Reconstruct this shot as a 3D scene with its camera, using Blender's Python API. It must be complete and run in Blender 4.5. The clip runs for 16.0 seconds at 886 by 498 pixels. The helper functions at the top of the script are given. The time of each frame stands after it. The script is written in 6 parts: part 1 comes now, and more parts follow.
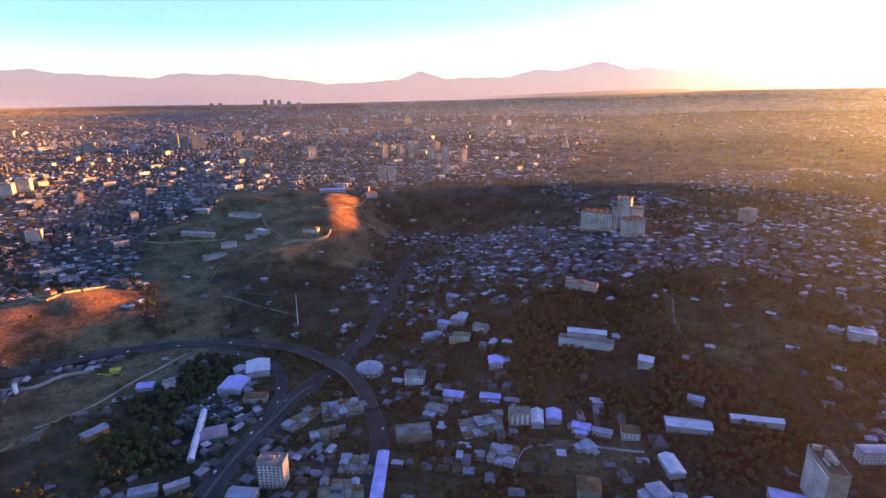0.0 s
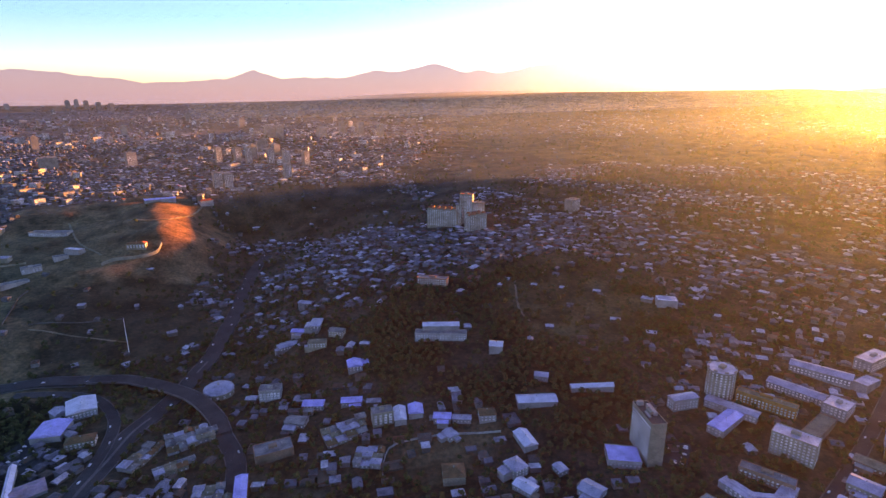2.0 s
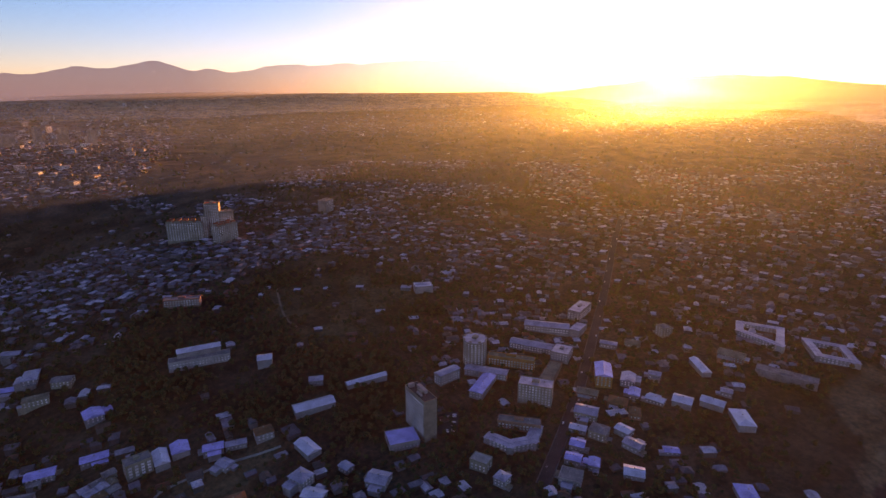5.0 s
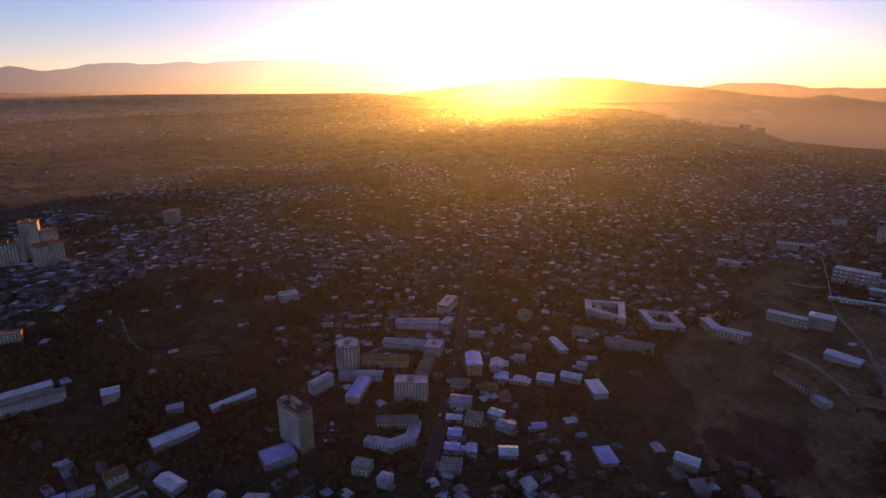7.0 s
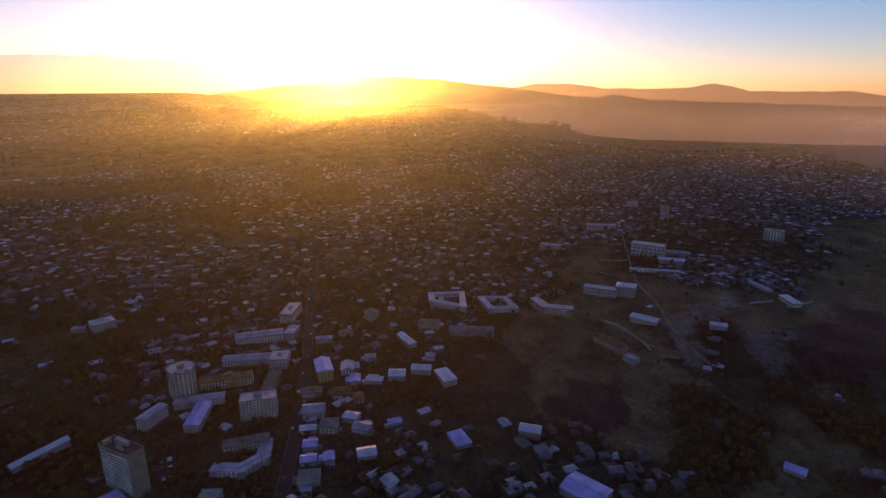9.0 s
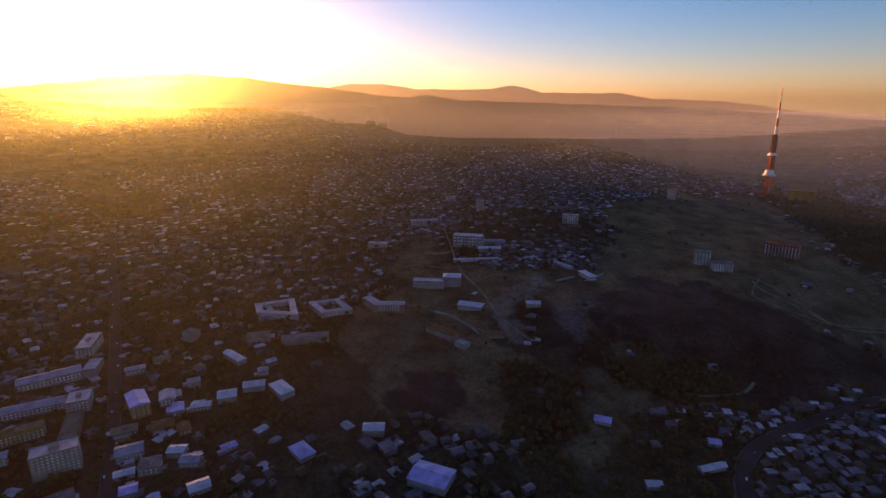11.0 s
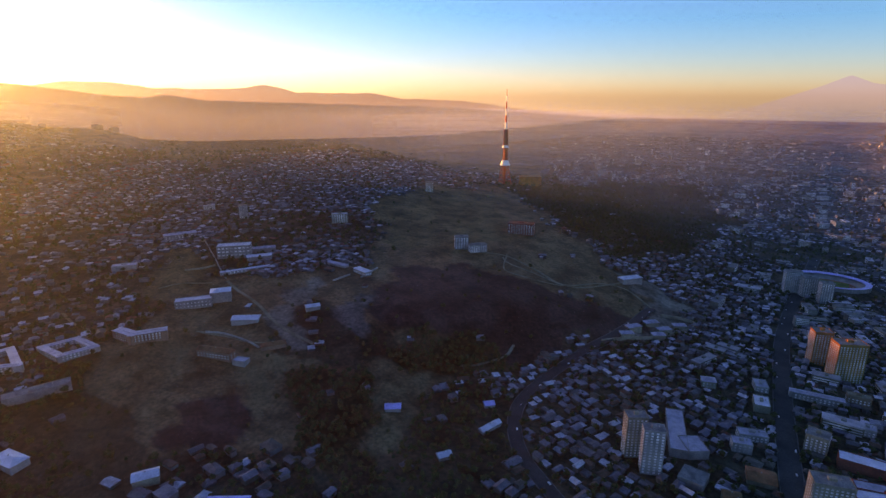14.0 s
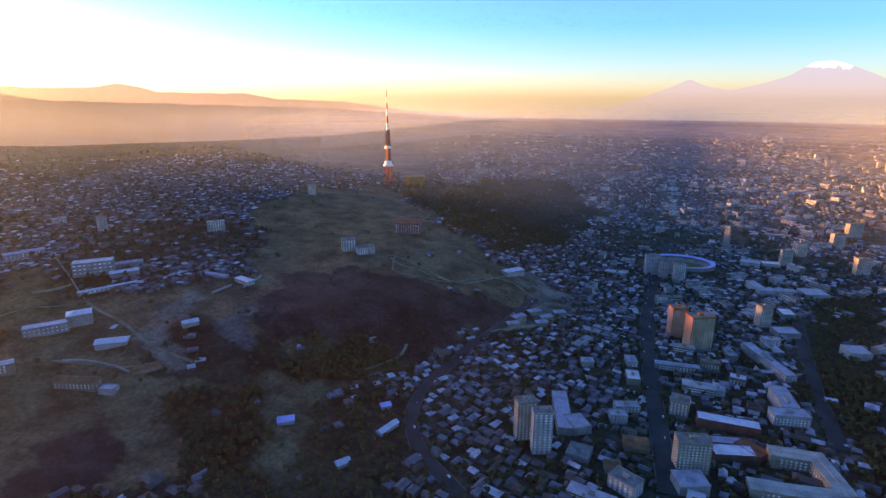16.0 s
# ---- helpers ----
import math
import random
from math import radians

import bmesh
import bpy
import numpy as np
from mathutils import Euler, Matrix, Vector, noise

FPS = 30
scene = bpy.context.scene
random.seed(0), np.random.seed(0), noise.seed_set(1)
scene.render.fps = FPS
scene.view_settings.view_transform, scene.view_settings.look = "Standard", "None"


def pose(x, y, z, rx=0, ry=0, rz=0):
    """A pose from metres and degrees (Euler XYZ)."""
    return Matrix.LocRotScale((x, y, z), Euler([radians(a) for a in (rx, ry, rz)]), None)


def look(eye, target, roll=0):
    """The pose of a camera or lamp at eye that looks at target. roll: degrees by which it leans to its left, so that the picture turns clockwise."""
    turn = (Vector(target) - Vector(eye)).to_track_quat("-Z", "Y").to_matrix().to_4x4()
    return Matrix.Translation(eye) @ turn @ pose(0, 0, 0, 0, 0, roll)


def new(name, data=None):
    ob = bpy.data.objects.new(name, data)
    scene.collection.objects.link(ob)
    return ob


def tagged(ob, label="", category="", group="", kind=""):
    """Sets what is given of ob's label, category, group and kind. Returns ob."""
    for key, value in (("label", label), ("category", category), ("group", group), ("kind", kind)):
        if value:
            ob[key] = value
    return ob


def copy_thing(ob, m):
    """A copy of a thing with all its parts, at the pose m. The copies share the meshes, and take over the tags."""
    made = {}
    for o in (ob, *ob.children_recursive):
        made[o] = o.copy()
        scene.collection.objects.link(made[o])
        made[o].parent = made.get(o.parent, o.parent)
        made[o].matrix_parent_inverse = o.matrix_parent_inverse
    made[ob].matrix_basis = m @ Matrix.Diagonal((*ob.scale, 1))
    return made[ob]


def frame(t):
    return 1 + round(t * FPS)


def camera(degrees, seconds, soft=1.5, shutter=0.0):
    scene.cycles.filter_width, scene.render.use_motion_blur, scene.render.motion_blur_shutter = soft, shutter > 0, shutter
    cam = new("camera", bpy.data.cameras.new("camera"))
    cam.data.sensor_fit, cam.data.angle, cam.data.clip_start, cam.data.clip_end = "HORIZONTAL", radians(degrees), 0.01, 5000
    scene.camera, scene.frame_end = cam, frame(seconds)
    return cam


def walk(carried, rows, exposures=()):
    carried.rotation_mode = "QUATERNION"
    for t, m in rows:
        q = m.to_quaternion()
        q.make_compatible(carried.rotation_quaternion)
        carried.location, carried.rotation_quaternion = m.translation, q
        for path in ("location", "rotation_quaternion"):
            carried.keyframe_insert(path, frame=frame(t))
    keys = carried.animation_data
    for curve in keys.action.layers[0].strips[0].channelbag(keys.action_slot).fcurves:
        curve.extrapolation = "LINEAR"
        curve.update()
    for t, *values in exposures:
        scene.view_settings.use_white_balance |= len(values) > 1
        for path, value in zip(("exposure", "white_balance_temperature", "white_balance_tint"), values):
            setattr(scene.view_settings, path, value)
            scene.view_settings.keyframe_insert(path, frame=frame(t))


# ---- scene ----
# The camera hovers in one place over the valley and turns to its right.
EYE = (0.0, 0.0, 400.0)
cam = camera(78.65, 16.0, 1.4)


def aim(yaw, pitch, roll):
    return Matrix.Translation(EYE) @ pose(0, 0, 0, 0, 0, yaw) @ pose(0, 0, 0, 90 + pitch) @ pose(0, 0, 0, 0, 0, roll)


PATH = (
    (0.0, 0.0, -15.75, -0.32),
    (0.5, -3.66, -15.76, -0.25),
    (1.0, -7.74, -15.73, -0.22),
    (1.5, -11.73, -15.75, -0.17),
    (2.0, -16.32, -15.71, -0.07),
    (2.5, -20.67, -15.72, -0.01),
    (3.0, -25.33, -15.68, 0.02),
    (3.5, -29.77, -15.64, 0.02),
    (4.0, -34.43, -15.64, 0.02),
    (6.5, -53.02, -15.49, 0.01),
    (7.0, -57.02, -15.51, -0.13),
    (7.5, -61.02, -15.5, -0.17),
    (8.0, -65.55, -15.52, -0.18),
    (8.5, -69.87, -15.57, -0.25),
    (9.0, -74.34, -15.59, -0.28),
    (11.5, -97.72, -15.67, -0.07),
    (12.0, -102.15, -15.7, -0.09),
    (12.5, -106.05, -15.69, -0.1),
    (13.0, -110.2, -15.69, -0.09),
    (13.5, -113.93, -15.69, -0.1),
    (14.0, -117.65, -15.68, -0.08),
    (14.5, -120.72, -15.66, -0.04),
    (15.0, -123.91, -15.65, 0.04),
    (15.5, -126.86, -15.64, 0.08),
    (16.0, -129.92, -15.61, 0.11),
)
walk(cam, [(t, aim(y, p, r)) for t, y, p, r in PATH],
     exposures=((0.0, 3.35, 15800, 71), (2.0, 3.15, 17800, 77), (3.5, 2.62, 20000, 84), (6.5, 1.7, 20000, 80), (9.0, 1.58, 19500, 75), (11.5, 1.52, 18300, 73), (12.5, 1.72, 16800, 70),
                (14.5, 2.52, 13500, 63), (16.0, 2.88, 12000, 58)))

# ---- light: a low morning sun behind the eastern ridge, and the clear sky ----
SUN_BEARING, SUN_HEIGHT = 63.6, 4.9
SUN_WAY = Vector((math.sin(radians(SUN_BEARING)) * math.cos(radians(SUN_HEIGHT)),
                  math.cos(radians(SUN_BEARING)) * math.cos(radians(SUN_HEIGHT)), math.sin(radians(SUN_HEIGHT))))
lamp = bpy.data.lights.new("sun", "SUN")
lamp.energy, lamp.angle, lamp.color = 4.7, radians(2.0), (1.0, 0.71, 0.22)
new("sun", lamp).matrix_world = look(SUN_WAY * 1000, (0, 0, 0))
world = bpy.data.worlds.new("morning_sky")
scene.world = world
world.use_nodes = True
_wn, _wl = world.node_tree.nodes, world.node_tree.links
_sky = _wn.new("ShaderNodeTexSky")
_sky.sky_type, _sky.sun_disc = "NISHITA", False
_sky.sun_elevation, _sky.sun_rotation = radians(SUN_HEIGHT), radians(SUN_BEARING)
_sky.altitude, _sky.air_density, _sky.dust_density, _sky.ozone_density = 1300, 1.0, 1.45, 4.9
_deep = _wn.new("ShaderNodeHueSaturation")
_deep.inputs["Saturation"].default_value = 1.18
_wl.new(_sky.outputs[0], _deep.inputs["Color"]), _wl.new(_deep.outputs[0], _wn["Background"].inputs[0])
_wn["Background"].inputs[1].default_value = 0.12


# ---- materials ----
def stuffed(name, colours, rough=0.8, metal=0.0, fine=1.2, coarse=14.0, spread=0.35, bump=0.3, pick=None, bump_size=0.05, sheen=0.0):
    """A surface with grain at two scales; pick chooses among the colours by 'island' or by 'object'."""
    m = bpy.data.materials.new(name)
    m.use_nodes = True
    n, l = m.node_tree.nodes, m.node_tree.links
    p = n["Principled BSDF"]
    p.inputs["Roughness"].default_value, p.inputs["Metallic"].default_value = rough, metal
    p.inputs["Specular IOR Level"].default_value = 0.08 if rough >= 0.75 else 0.2 if rough > 0.6 else 0.4
    p.inputs["Sheen Weight"].default_value, p.inputs["Sheen Roughness"].default_value = sheen, 0.5
    p.inputs["Sheen Tint"].default_value = (1.0, 0.85, 0.6, 1)
    ramp = n.new("ShaderNodeValToRGB")
    while len(ramp.color_ramp.elements) < len(colours):
        ramp.color_ramp.elements.new(0.5)
    for i, c in enumerate(colours):
        ramp.color_ramp.elements[i].position = i / max(1, len(colours))
        ramp.color_ramp.elements[i].color = (*c, 1)
    where = n.new("ShaderNodeNewGeometry")
    big, small = n.new("ShaderNodeTexNoise"), n.new("ShaderNodeTexNoise")
    big.inputs["Scale"].default_value, small.inputs["Scale"].default_value = 1 / coarse, 1 / fine
    small.inputs["Detail"].default_value = 5
    for t in (big, small):
        l.new(where.outputs["Position"], t.inputs["Vector"])
    if pick:
        ramp.color_ramp.interpolation = "CONSTANT"
        if pick == "island":
            l.new(where.outputs["Random Per Island"], ramp.inputs[0])
        else:
            l.new(n.new("ShaderNodeObjectInfo").outputs["Random"], ramp.inputs[0])
    else:
        l.new(big.outputs["Fac"], ramp.inputs[0])
    add = n.new("ShaderNodeMath")
    add.operation = "MULTIPLY"
    l.new(big.outputs["Fac"], add.inputs[0]), l.new(small.outputs["Fac"], add.inputs[1])
    to = n.new("ShaderNodeMapRange")
    to.inputs["From Min"].default_value, to.inputs["From Max"].default_value = 0.12, 0.38
    to.inputs["To Min"].default_value, to.inputs["To Max"].default_value = 1 - spread, 1 + spread
    l.new(add.outputs[0], to.inputs[0])
    mul = n.new("ShaderNodeVectorMath")
    mul.operation = "SCALE"
    l.new(ramp.outputs[0], mul.inputs[0]), l.new(to.outputs[0], mul.inputs["Scale"])
    l.new(mul.outputs[0], p.inputs["Base Color"])
    if bump:
        b = n.new("ShaderNodeBump")
        b.inputs["Strength"].default_value, b.inputs["Distance"].default_value = bump, bump_size
        l.new(small.outputs["Fac"], b.inputs["Height"]), l.new(b.outputs[0], p.inputs["Normal"])
    return m


def glass_like(name, colour, rough=0.3):
    m = stuffed(name, [colour], rough, 0.0, 3.0, 20.0, 0.3, 0.0)
    m.node_tree.nodes["Principled BSDF"].inputs["Specular IOR Level"].default_value = 0.1
    return m


ASPHALT = stuffed("asphalt", [(0.036, 0.036, 0.038), (0.052, 0.05, 0.048)], 0.85, 0, 2.0, 25.0, 0.25)
CONCRETE = stuffed("concrete", [(0.256, 0.24, 0.224), (0.32, 0.308, 0.288)], 0.85, 0, 1.5, 18.0, 0.3)
KERB = stuffed("kerb_stone", [(0.08, 0.076, 0.075), (0.11, 0.105, 0.1)], 0.9, 0, 1.5, 18.0, 0.3)
PALE_STONE = stuffed("pale_tuff", [(0.226, 0.176, 0.126), (0.282, 0.222, 0.166)], 0.85, 0, 1.5, 12.0, 0.25)
PINK_TUFF = stuffed("pink_tuff", [(0.36, 0.12, 0.085), (0.43, 0.155, 0.11)], 0.85, 0, 1.5, 12.0, 0.25)
ORANGE_BRICK = stuffed("orange_render", [(0.56, 0.125, 0.04), (0.62, 0.16, 0.055)], 0.8, 0, 1.5, 12.0, 0.25)
WHITE_WALL = stuffed("white_render", [(0.216, 0.207, 0.197), (0.275, 0.262, 0.249)], 0.8, 0, 1.5, 12.0, 0.2)
GREY_WALL = stuffed("grey_panel", [(0.16, 0.152, 0.148), (0.216, 0.204, 0.196)], 0.85, 0, 1.5, 12.0, 0.25)
RED_PAINT = stuffed("red_render", [(0.46, 0.045, 0.04), (0.52, 0.07, 0.05)], 0.7, 0, 1.5, 12.0, 0.25)
TIN = stuffed("tin_roof", [(0.193, 0.227, 0.296), (0.255, 0.289, 0.365)], 0.45, 0.3, 1.2, 9.0, 0.3)
BRIGHT_TIN = stuffed("bright_tin_roof", [(0.383, 0.436, 0.535), (0.459, 0.505, 0.597)], 0.4, 0.2, 1.2, 9.0, 0.2)
BLUE_TIN = stuffed("blue_painted_roof", [(0.08, 0.26, 0.58), (0.12, 0.33, 0.66)], 0.45, 0.1, 1.2, 9.0, 0.25)
RED_TILE = stuffed("red_tile_roof", [(0.38, 0.065, 0.035), (0.46, 0.095, 0.05)], 0.75, 0, 0.8, 8.0, 0.35)
PINK_ROOF = stuffed("faded_pink_roof", [(0.5, 0.15, 0.19), (0.58, 0.2, 0.24)], 0.7, 0, 1.2, 9.0, 0.3)
BITUMEN = stuffed("bitumen_roof", [(0.128, 0.12, 0.12), (0.192, 0.184, 0.18)], 0.85, 0, 1.5, 10.0, 0.35)
BROWN_ROOF = stuffed("brown_flat_roof", [(0.22, 0.12, 0.08), (0.29, 0.165, 0.115)], 0.85, 0, 1.5, 10.0, 0.35)
GLASS = glass_like("dark_window_glass", (0.014, 0.015, 0.018))
HOUSE_WALL = stuffed("house_wall", [(0.096, 0.0833, 0.0795), (0.128, 0.105, 0.0892), (0.0701, 0.0638, 0.0638), (0.159, 0.147, 0.137), (0.115, 0.0765, 0.0606), (0.128, 0.118, 0.115)],
                     0.722, 0, 1.27, 10.2, 0.255, pick="island")
HOUSE_ROOF = stuffed("house_roof", [(0.102, 0.108, 0.129), (0.174, 0.186, 0.222), (0.0984, 0.0902, 0.0984), (0.139, 0.0615, 0.0451), (0.125, 0.134, 0.162), (0.0787, 0.0722, 0.0746), (0.299, 0.324, 0.377), (0.205, 0.0492, 0.0328), (0.108, 0.117, 0.143), (0.328, 0.353, 0.418), (0.0902, 0.0836, 0.0902), (0.0836, 0.0631, 0.0541)], 0.62, 0.0, 1.2, 9.0, 0.4, pick="island")
HOUSE_WALL_ONE = stuffed("villa_wall", [(0.096, 0.0833, 0.0795), (0.128, 0.105, 0.0892), (0.0701, 0.0638, 0.0638), (0.159, 0.147, 0.137), (0.115, 0.0765, 0.0606)], 0.85, 0, 1.5, 12.0, 0.3, pick="object")
HOUSE_ROOF_ONE = stuffed("villa_roof", [(0.117, 0.124, 0.148), (0.199, 0.214, 0.254), (0.096, 0.088, 0.096), (0.136, 0.06, 0.044), (0.145, 0.155, 0.186), (0.0896, 0.0824, 0.0856), (0.344, 0.371, 0.434), (0.2, 0.048, 0.032), (0.124, 0.134, 0.165), (0.32, 0.344, 0.408), (0.103, 0.096, 0.103), (0.096, 0.072, 0.0616)], 0.62, 0.0, 1.2, 9.0, 0.4, pick="object")
FLAT_WALL = stuffed("apartment_wall", [(0.167, 0.133, 0.108), (0.216, 0.161, 0.119), (0.133, 0.122, 0.115), (0.202, 0.119, 0.084), (0.23, 0.195, 0.167)], 0.85, 0, 1.5, 14.0, 0.3,
                    pick="island")
FLAT_ROOF = stuffed("apartment_roof", [(0.16, 0.155, 0.16), (0.24, 0.24, 0.255), (0.32, 0.34, 0.38), (0.19, 0.165, 0.155)], 0.8, 0, 1.5, 14.0, 0.3, pick="island")
LEAF = stuffed("foliage", [(0.04, 0.05, 0.016), (0.055, 0.06, 0.02), (0.07, 0.058, 0.022), (0.045, 0.055, 0.02), (0.068, 0.05, 0.02), (0.06, 0.048, 0.02)], 0.75, 0, 0.8, 8.0, 0.4, pick="island", sheen=0.05)
BARK = stuffed("bark", [(0.07, 0.05, 0.035), (0.1, 0.075, 0.055)], 0.9, 0, 0.3, 3.0, 0.3)
TOWER_RED = stuffed("red_mast_paint", [(0.5, 0.05, 0.03), (0.56, 0.08, 0.05)], 0.55, 0, 1.0, 12.0, 0.2)
TOWER_WHITE = stuffed("white_mast_paint", [(0.7, 0.68, 0.66), (0.78, 0.76, 0.74)], 0.55, 0, 1.0, 12.0, 0.15)
DARK_METAL = stuffed("dark_metal", [(0.05, 0.05, 0.055), (0.07, 0.07, 0.075)], 0.5, 0.6, 1.0, 8.0, 0.2)
TURF = stuffed("stadium_turf", [(0.05, 0.09, 0.025), (0.07, 0.12, 0.035)], 0.9, 0, 1.5, 12.0, 0.3)
YELLOW_PAINT = stuffed("yellow_paint", [(0.6, 0.38, 0.03), (0.66, 0.42, 0.05)], 0.5, 0, 0.6, 5.0, 0.25)
DIRT = stuffed("dirt_track", [(0.17, 0.12, 0.08), (0.22, 0.16, 0.11)], 0.95, 0, 2.0, 20.0, 0.35)
RUBBER = stuffed("tyre_rubber", [(0.02, 0.02, 0.02), (0.03, 0.03, 0.03)], 0.8, 0, 0.1, 1.0, 0.2)
CAR_WHITE = stuffed("white_car_paint", [(0.7, 0.7, 0.7), (0.75, 0.75, 0.74)], 0.3, 0, 0.5, 3.0, 0.1, 0.0)
CAR_GREY = stuffed("silver_car_paint", [(0.32, 0.33, 0.35), (0.38, 0.39, 0.4)], 0.3, 0.4, 0.5, 3.0, 0.1, 0.0)
CAR_DARK = stuffed("dark_car_paint", [(0.03, 0.035, 0.05), (0.05, 0.05, 0.06)], 0.3, 0.2, 0.5, 3.0, 0.1, 0.0)

# ---- the lie of the land ----
# Heights along rays from the middle of the valley: a bearing in degrees, then distance and height in metres.
PROFILES = []


def profile(bearing, *knots):
    PROFILES.append((bearing, knots[0::2], knots[1::2]))


profile(-55, 0, 50, 400, 50, 800, 30, 1000, 70, 1300, 70, 2000, 150, 3000, 245, 4850, 345)
profile(-41, 0, 50, 600, 38, 880, 38, 960, 60, 1050, 88, 1180, 62, 1323, 80, 2100, 190, 4000, 300, 4850, 338)
profile(-35, 0, 50, 600, 38, 860, 40, 940, 64, 1026, 100, 1150, 60, 1330, 85, 2100, 190, 4000, 305, 4850, 340)
profile(-29, 0, 50, 600, 38, 840, 42, 960, 66, 1040, 62, 1200, 85, 1400, 110, 2100, 190, 4000, 308, 4850, 345)
profile(-20, 0, 50, 600, 40, 820, 40, 950, 60, 1150, 97, 1400, 124, 1500, 150, 2100, 192, 4000, 312, 4850, 345)
profile(-11, 0, 50, 600, 40, 800, 40, 1020, 54, 1130, 94, 1240, 143, 1450, 155, 2000, 187, 4000, 316, 4850, 350)
profile(-5, 0, 50, 600, 40, 800, 40, 1050, 44, 1222, 46, 1430, 62, 1540, 148, 1880, 186, 4000, 320, 4850, 360)
profile(3, 0, 50, 450, 42, 600, 55, 740, 88, 1000, 98, 1250, 76, 1340, 72, 1606, 160, 1880, 188, 4000, 326, 4850, 372)
profile(12, 0, 50, 450, 45, 640, 75, 800, 105, 1050, 118, 1240, 122, 1590, 166, 1950, 192, 2600, 225, 3400, 280, 4850, 400)
profile(19, 0, 50, 450, 48, 685, 86, 850, 112, 1050, 134, 1300, 150, 1500, 172, 1900, 192, 2600, 222, 3500, 290, 4850, 420)
profile(29, 0, 50, 450, 52, 650, 88, 850, 108, 1050, 132, 1500, 180, 2000, 210, 2600, 235, 3300, 295, 4100, 365, 4850, 440)
profile(40, 0, 50, 400, 52, 600, 72, 880, 96, 1300, 148, 2000, 215, 2600, 255, 3200, 300, 4100, 380, 4850, 445)
profile(50, 0, 50, 400, 55, 690, 72, 1000, 105, 1500, 163, 2200, 240, 3000, 310, 4000, 390, 4850, 455)
profile(64, 0, 50, 486, 60, 800, 85, 1200, 120, 1800, 176, 2500, 240, 3500, 300, 4850, 332)
profile(76, 0, 50, 486, 62, 820, 90, 1200, 122, 1900, 182, 2700, 236, 3400, 280, 4000, 316, 4850, 322)
profile(86, 0, 50, 500, 62, 820, 88, 1200, 118, 1900, 180, 2800, 226, 3300, 252, 3700, 190, 4850, 110)
profile(94, 0, 50, 577, 62, 800, 85, 1100, 112, 1700, 168, 2070, 190, 2600, 170, 3200, 100, 4850, 60)
profile(100, 0, 50, 577, 60, 780, 90, 1100, 112, 1700, 172, 2160, 212, 2700, 150, 3400, 80, 4850, 60)
profile(108, 0, 50, 577, 56, 755, 96, 1000, 102, 1194, 122, 1700, 175, 2210, 222, 2700, 150, 3400, 60, 4850, 60)
profile(119, 0, 50, 560, 48, 665, 50, 740, 98, 1042, 112, 1300, 112, 1700, 128, 2000, 122, 2500, 70, 3600, 60, 4850, 90)
profile(126, 0, 50, 560, 48, 690, 50, 780, 92, 1042, 105, 1200, 110, 1700, 112, 1980, 108, 2300, 60, 2700, 40, 3700, 90, 4850, 150)
profile(134, 0, 50, 560, 46, 720, 55, 820, 76, 1040, 85, 1300, 100, 1803, 104, 2150, 45, 2700, 55, 3700, 140, 4850, 225)
profile(141, 0, 50, 500, 45, 760, 45, 900, 50, 1040, 50, 1300, 42, 1600, 40, 1900, 25, 2700, 60, 3700, 130, 4850, 235)
profile(148, 0, 50, 500, 44, 835, 32, 1340, 12, 2000, 15, 2700, 58, 3700, 140, 4850, 230)
profile(160, 0, 50, 500, 42, 835, 28, 1340, 8, 2000, 12, 2700, 54, 3700, 135, 4850, 230)
profile(175, 0, 50, 500, 42, 835, 28, 1340, 8, 2000, 12, 2700, 54, 3700, 135, 4850, 230)
profile(215, 0, 50, 1000, 40, 2000, 40, 3000, 90, 4850, 240)
profile(270, 0, 50, 1000, 35, 2000, 60, 3000, 130, 4850, 280)

RINGS = np.concatenate([np.arange(0, 2400, 10.0), np.arange(2400, 4860, 25.0)])
BEARINGS = np.arange(0, 360, 0.5)


def smooth_rows(a, n, wrap=False):
    """A running mean over n rows along the first axis."""
    pad = np.concatenate([a[-n:], a, a[:n]] if wrap else [a[:1].repeat(n, 0), a, a[-1:].repeat(n, 0)])
    return sum(pad[n + k:n + k + len(a)] for k in range(-n, n + 1)) / (2 * n + 1)


def relief():
    order = sorted((b % 360, d, z) for b, d, z in PROFILES)
    table = np.array([np.interp(RINGS, d, z) for _, d, z in order])
    at = np.array([b for b, _, _ in order])
    at = np.concatenate([[at[-1] - 360], at, [at[0] + 360]])
    table = np.concatenate([table[-1:], table, table[:1]])
    k = np.clip(np.searchsorted(at, BEARINGS, side="right") - 1, 0, len(at) - 2)
    f = ((BEARINGS - at[k]) / (at[k + 1] - at[k]))[:, None]
    grid = table[k] * (1 - f) + table[k + 1] * f
    grid = smooth_rows(grid, 3, wrap=True)
    return smooth_rows(grid.T, 2).T


def wave(x, y):
    """Small knolls and folds."""
    return (np.sin(x / 61 + 1.7 * np.sin(y / 83)) * np.sin(y / 53 + 1.3 * np.sin(x / 97)) + 0.5 * np.sin(x / 23 + y / 31) * np.sin(y / 19 - x / 37))


GRID = relief()
_a, _d = np.meshgrid(np.radians(BEARINGS), RINGS, indexing="ij")
GRID = GRID + wave(_d * np.sin(_a), _d * np.cos(_a)) * np.clip(_d / 400 - 0.6, 0, 1) * np.clip((4200 - _d) / 2000, 0.12, 1) * np.where((np.degrees(_a) > 98) & (np.degrees(_a) < 138), 1.2, 3.0)


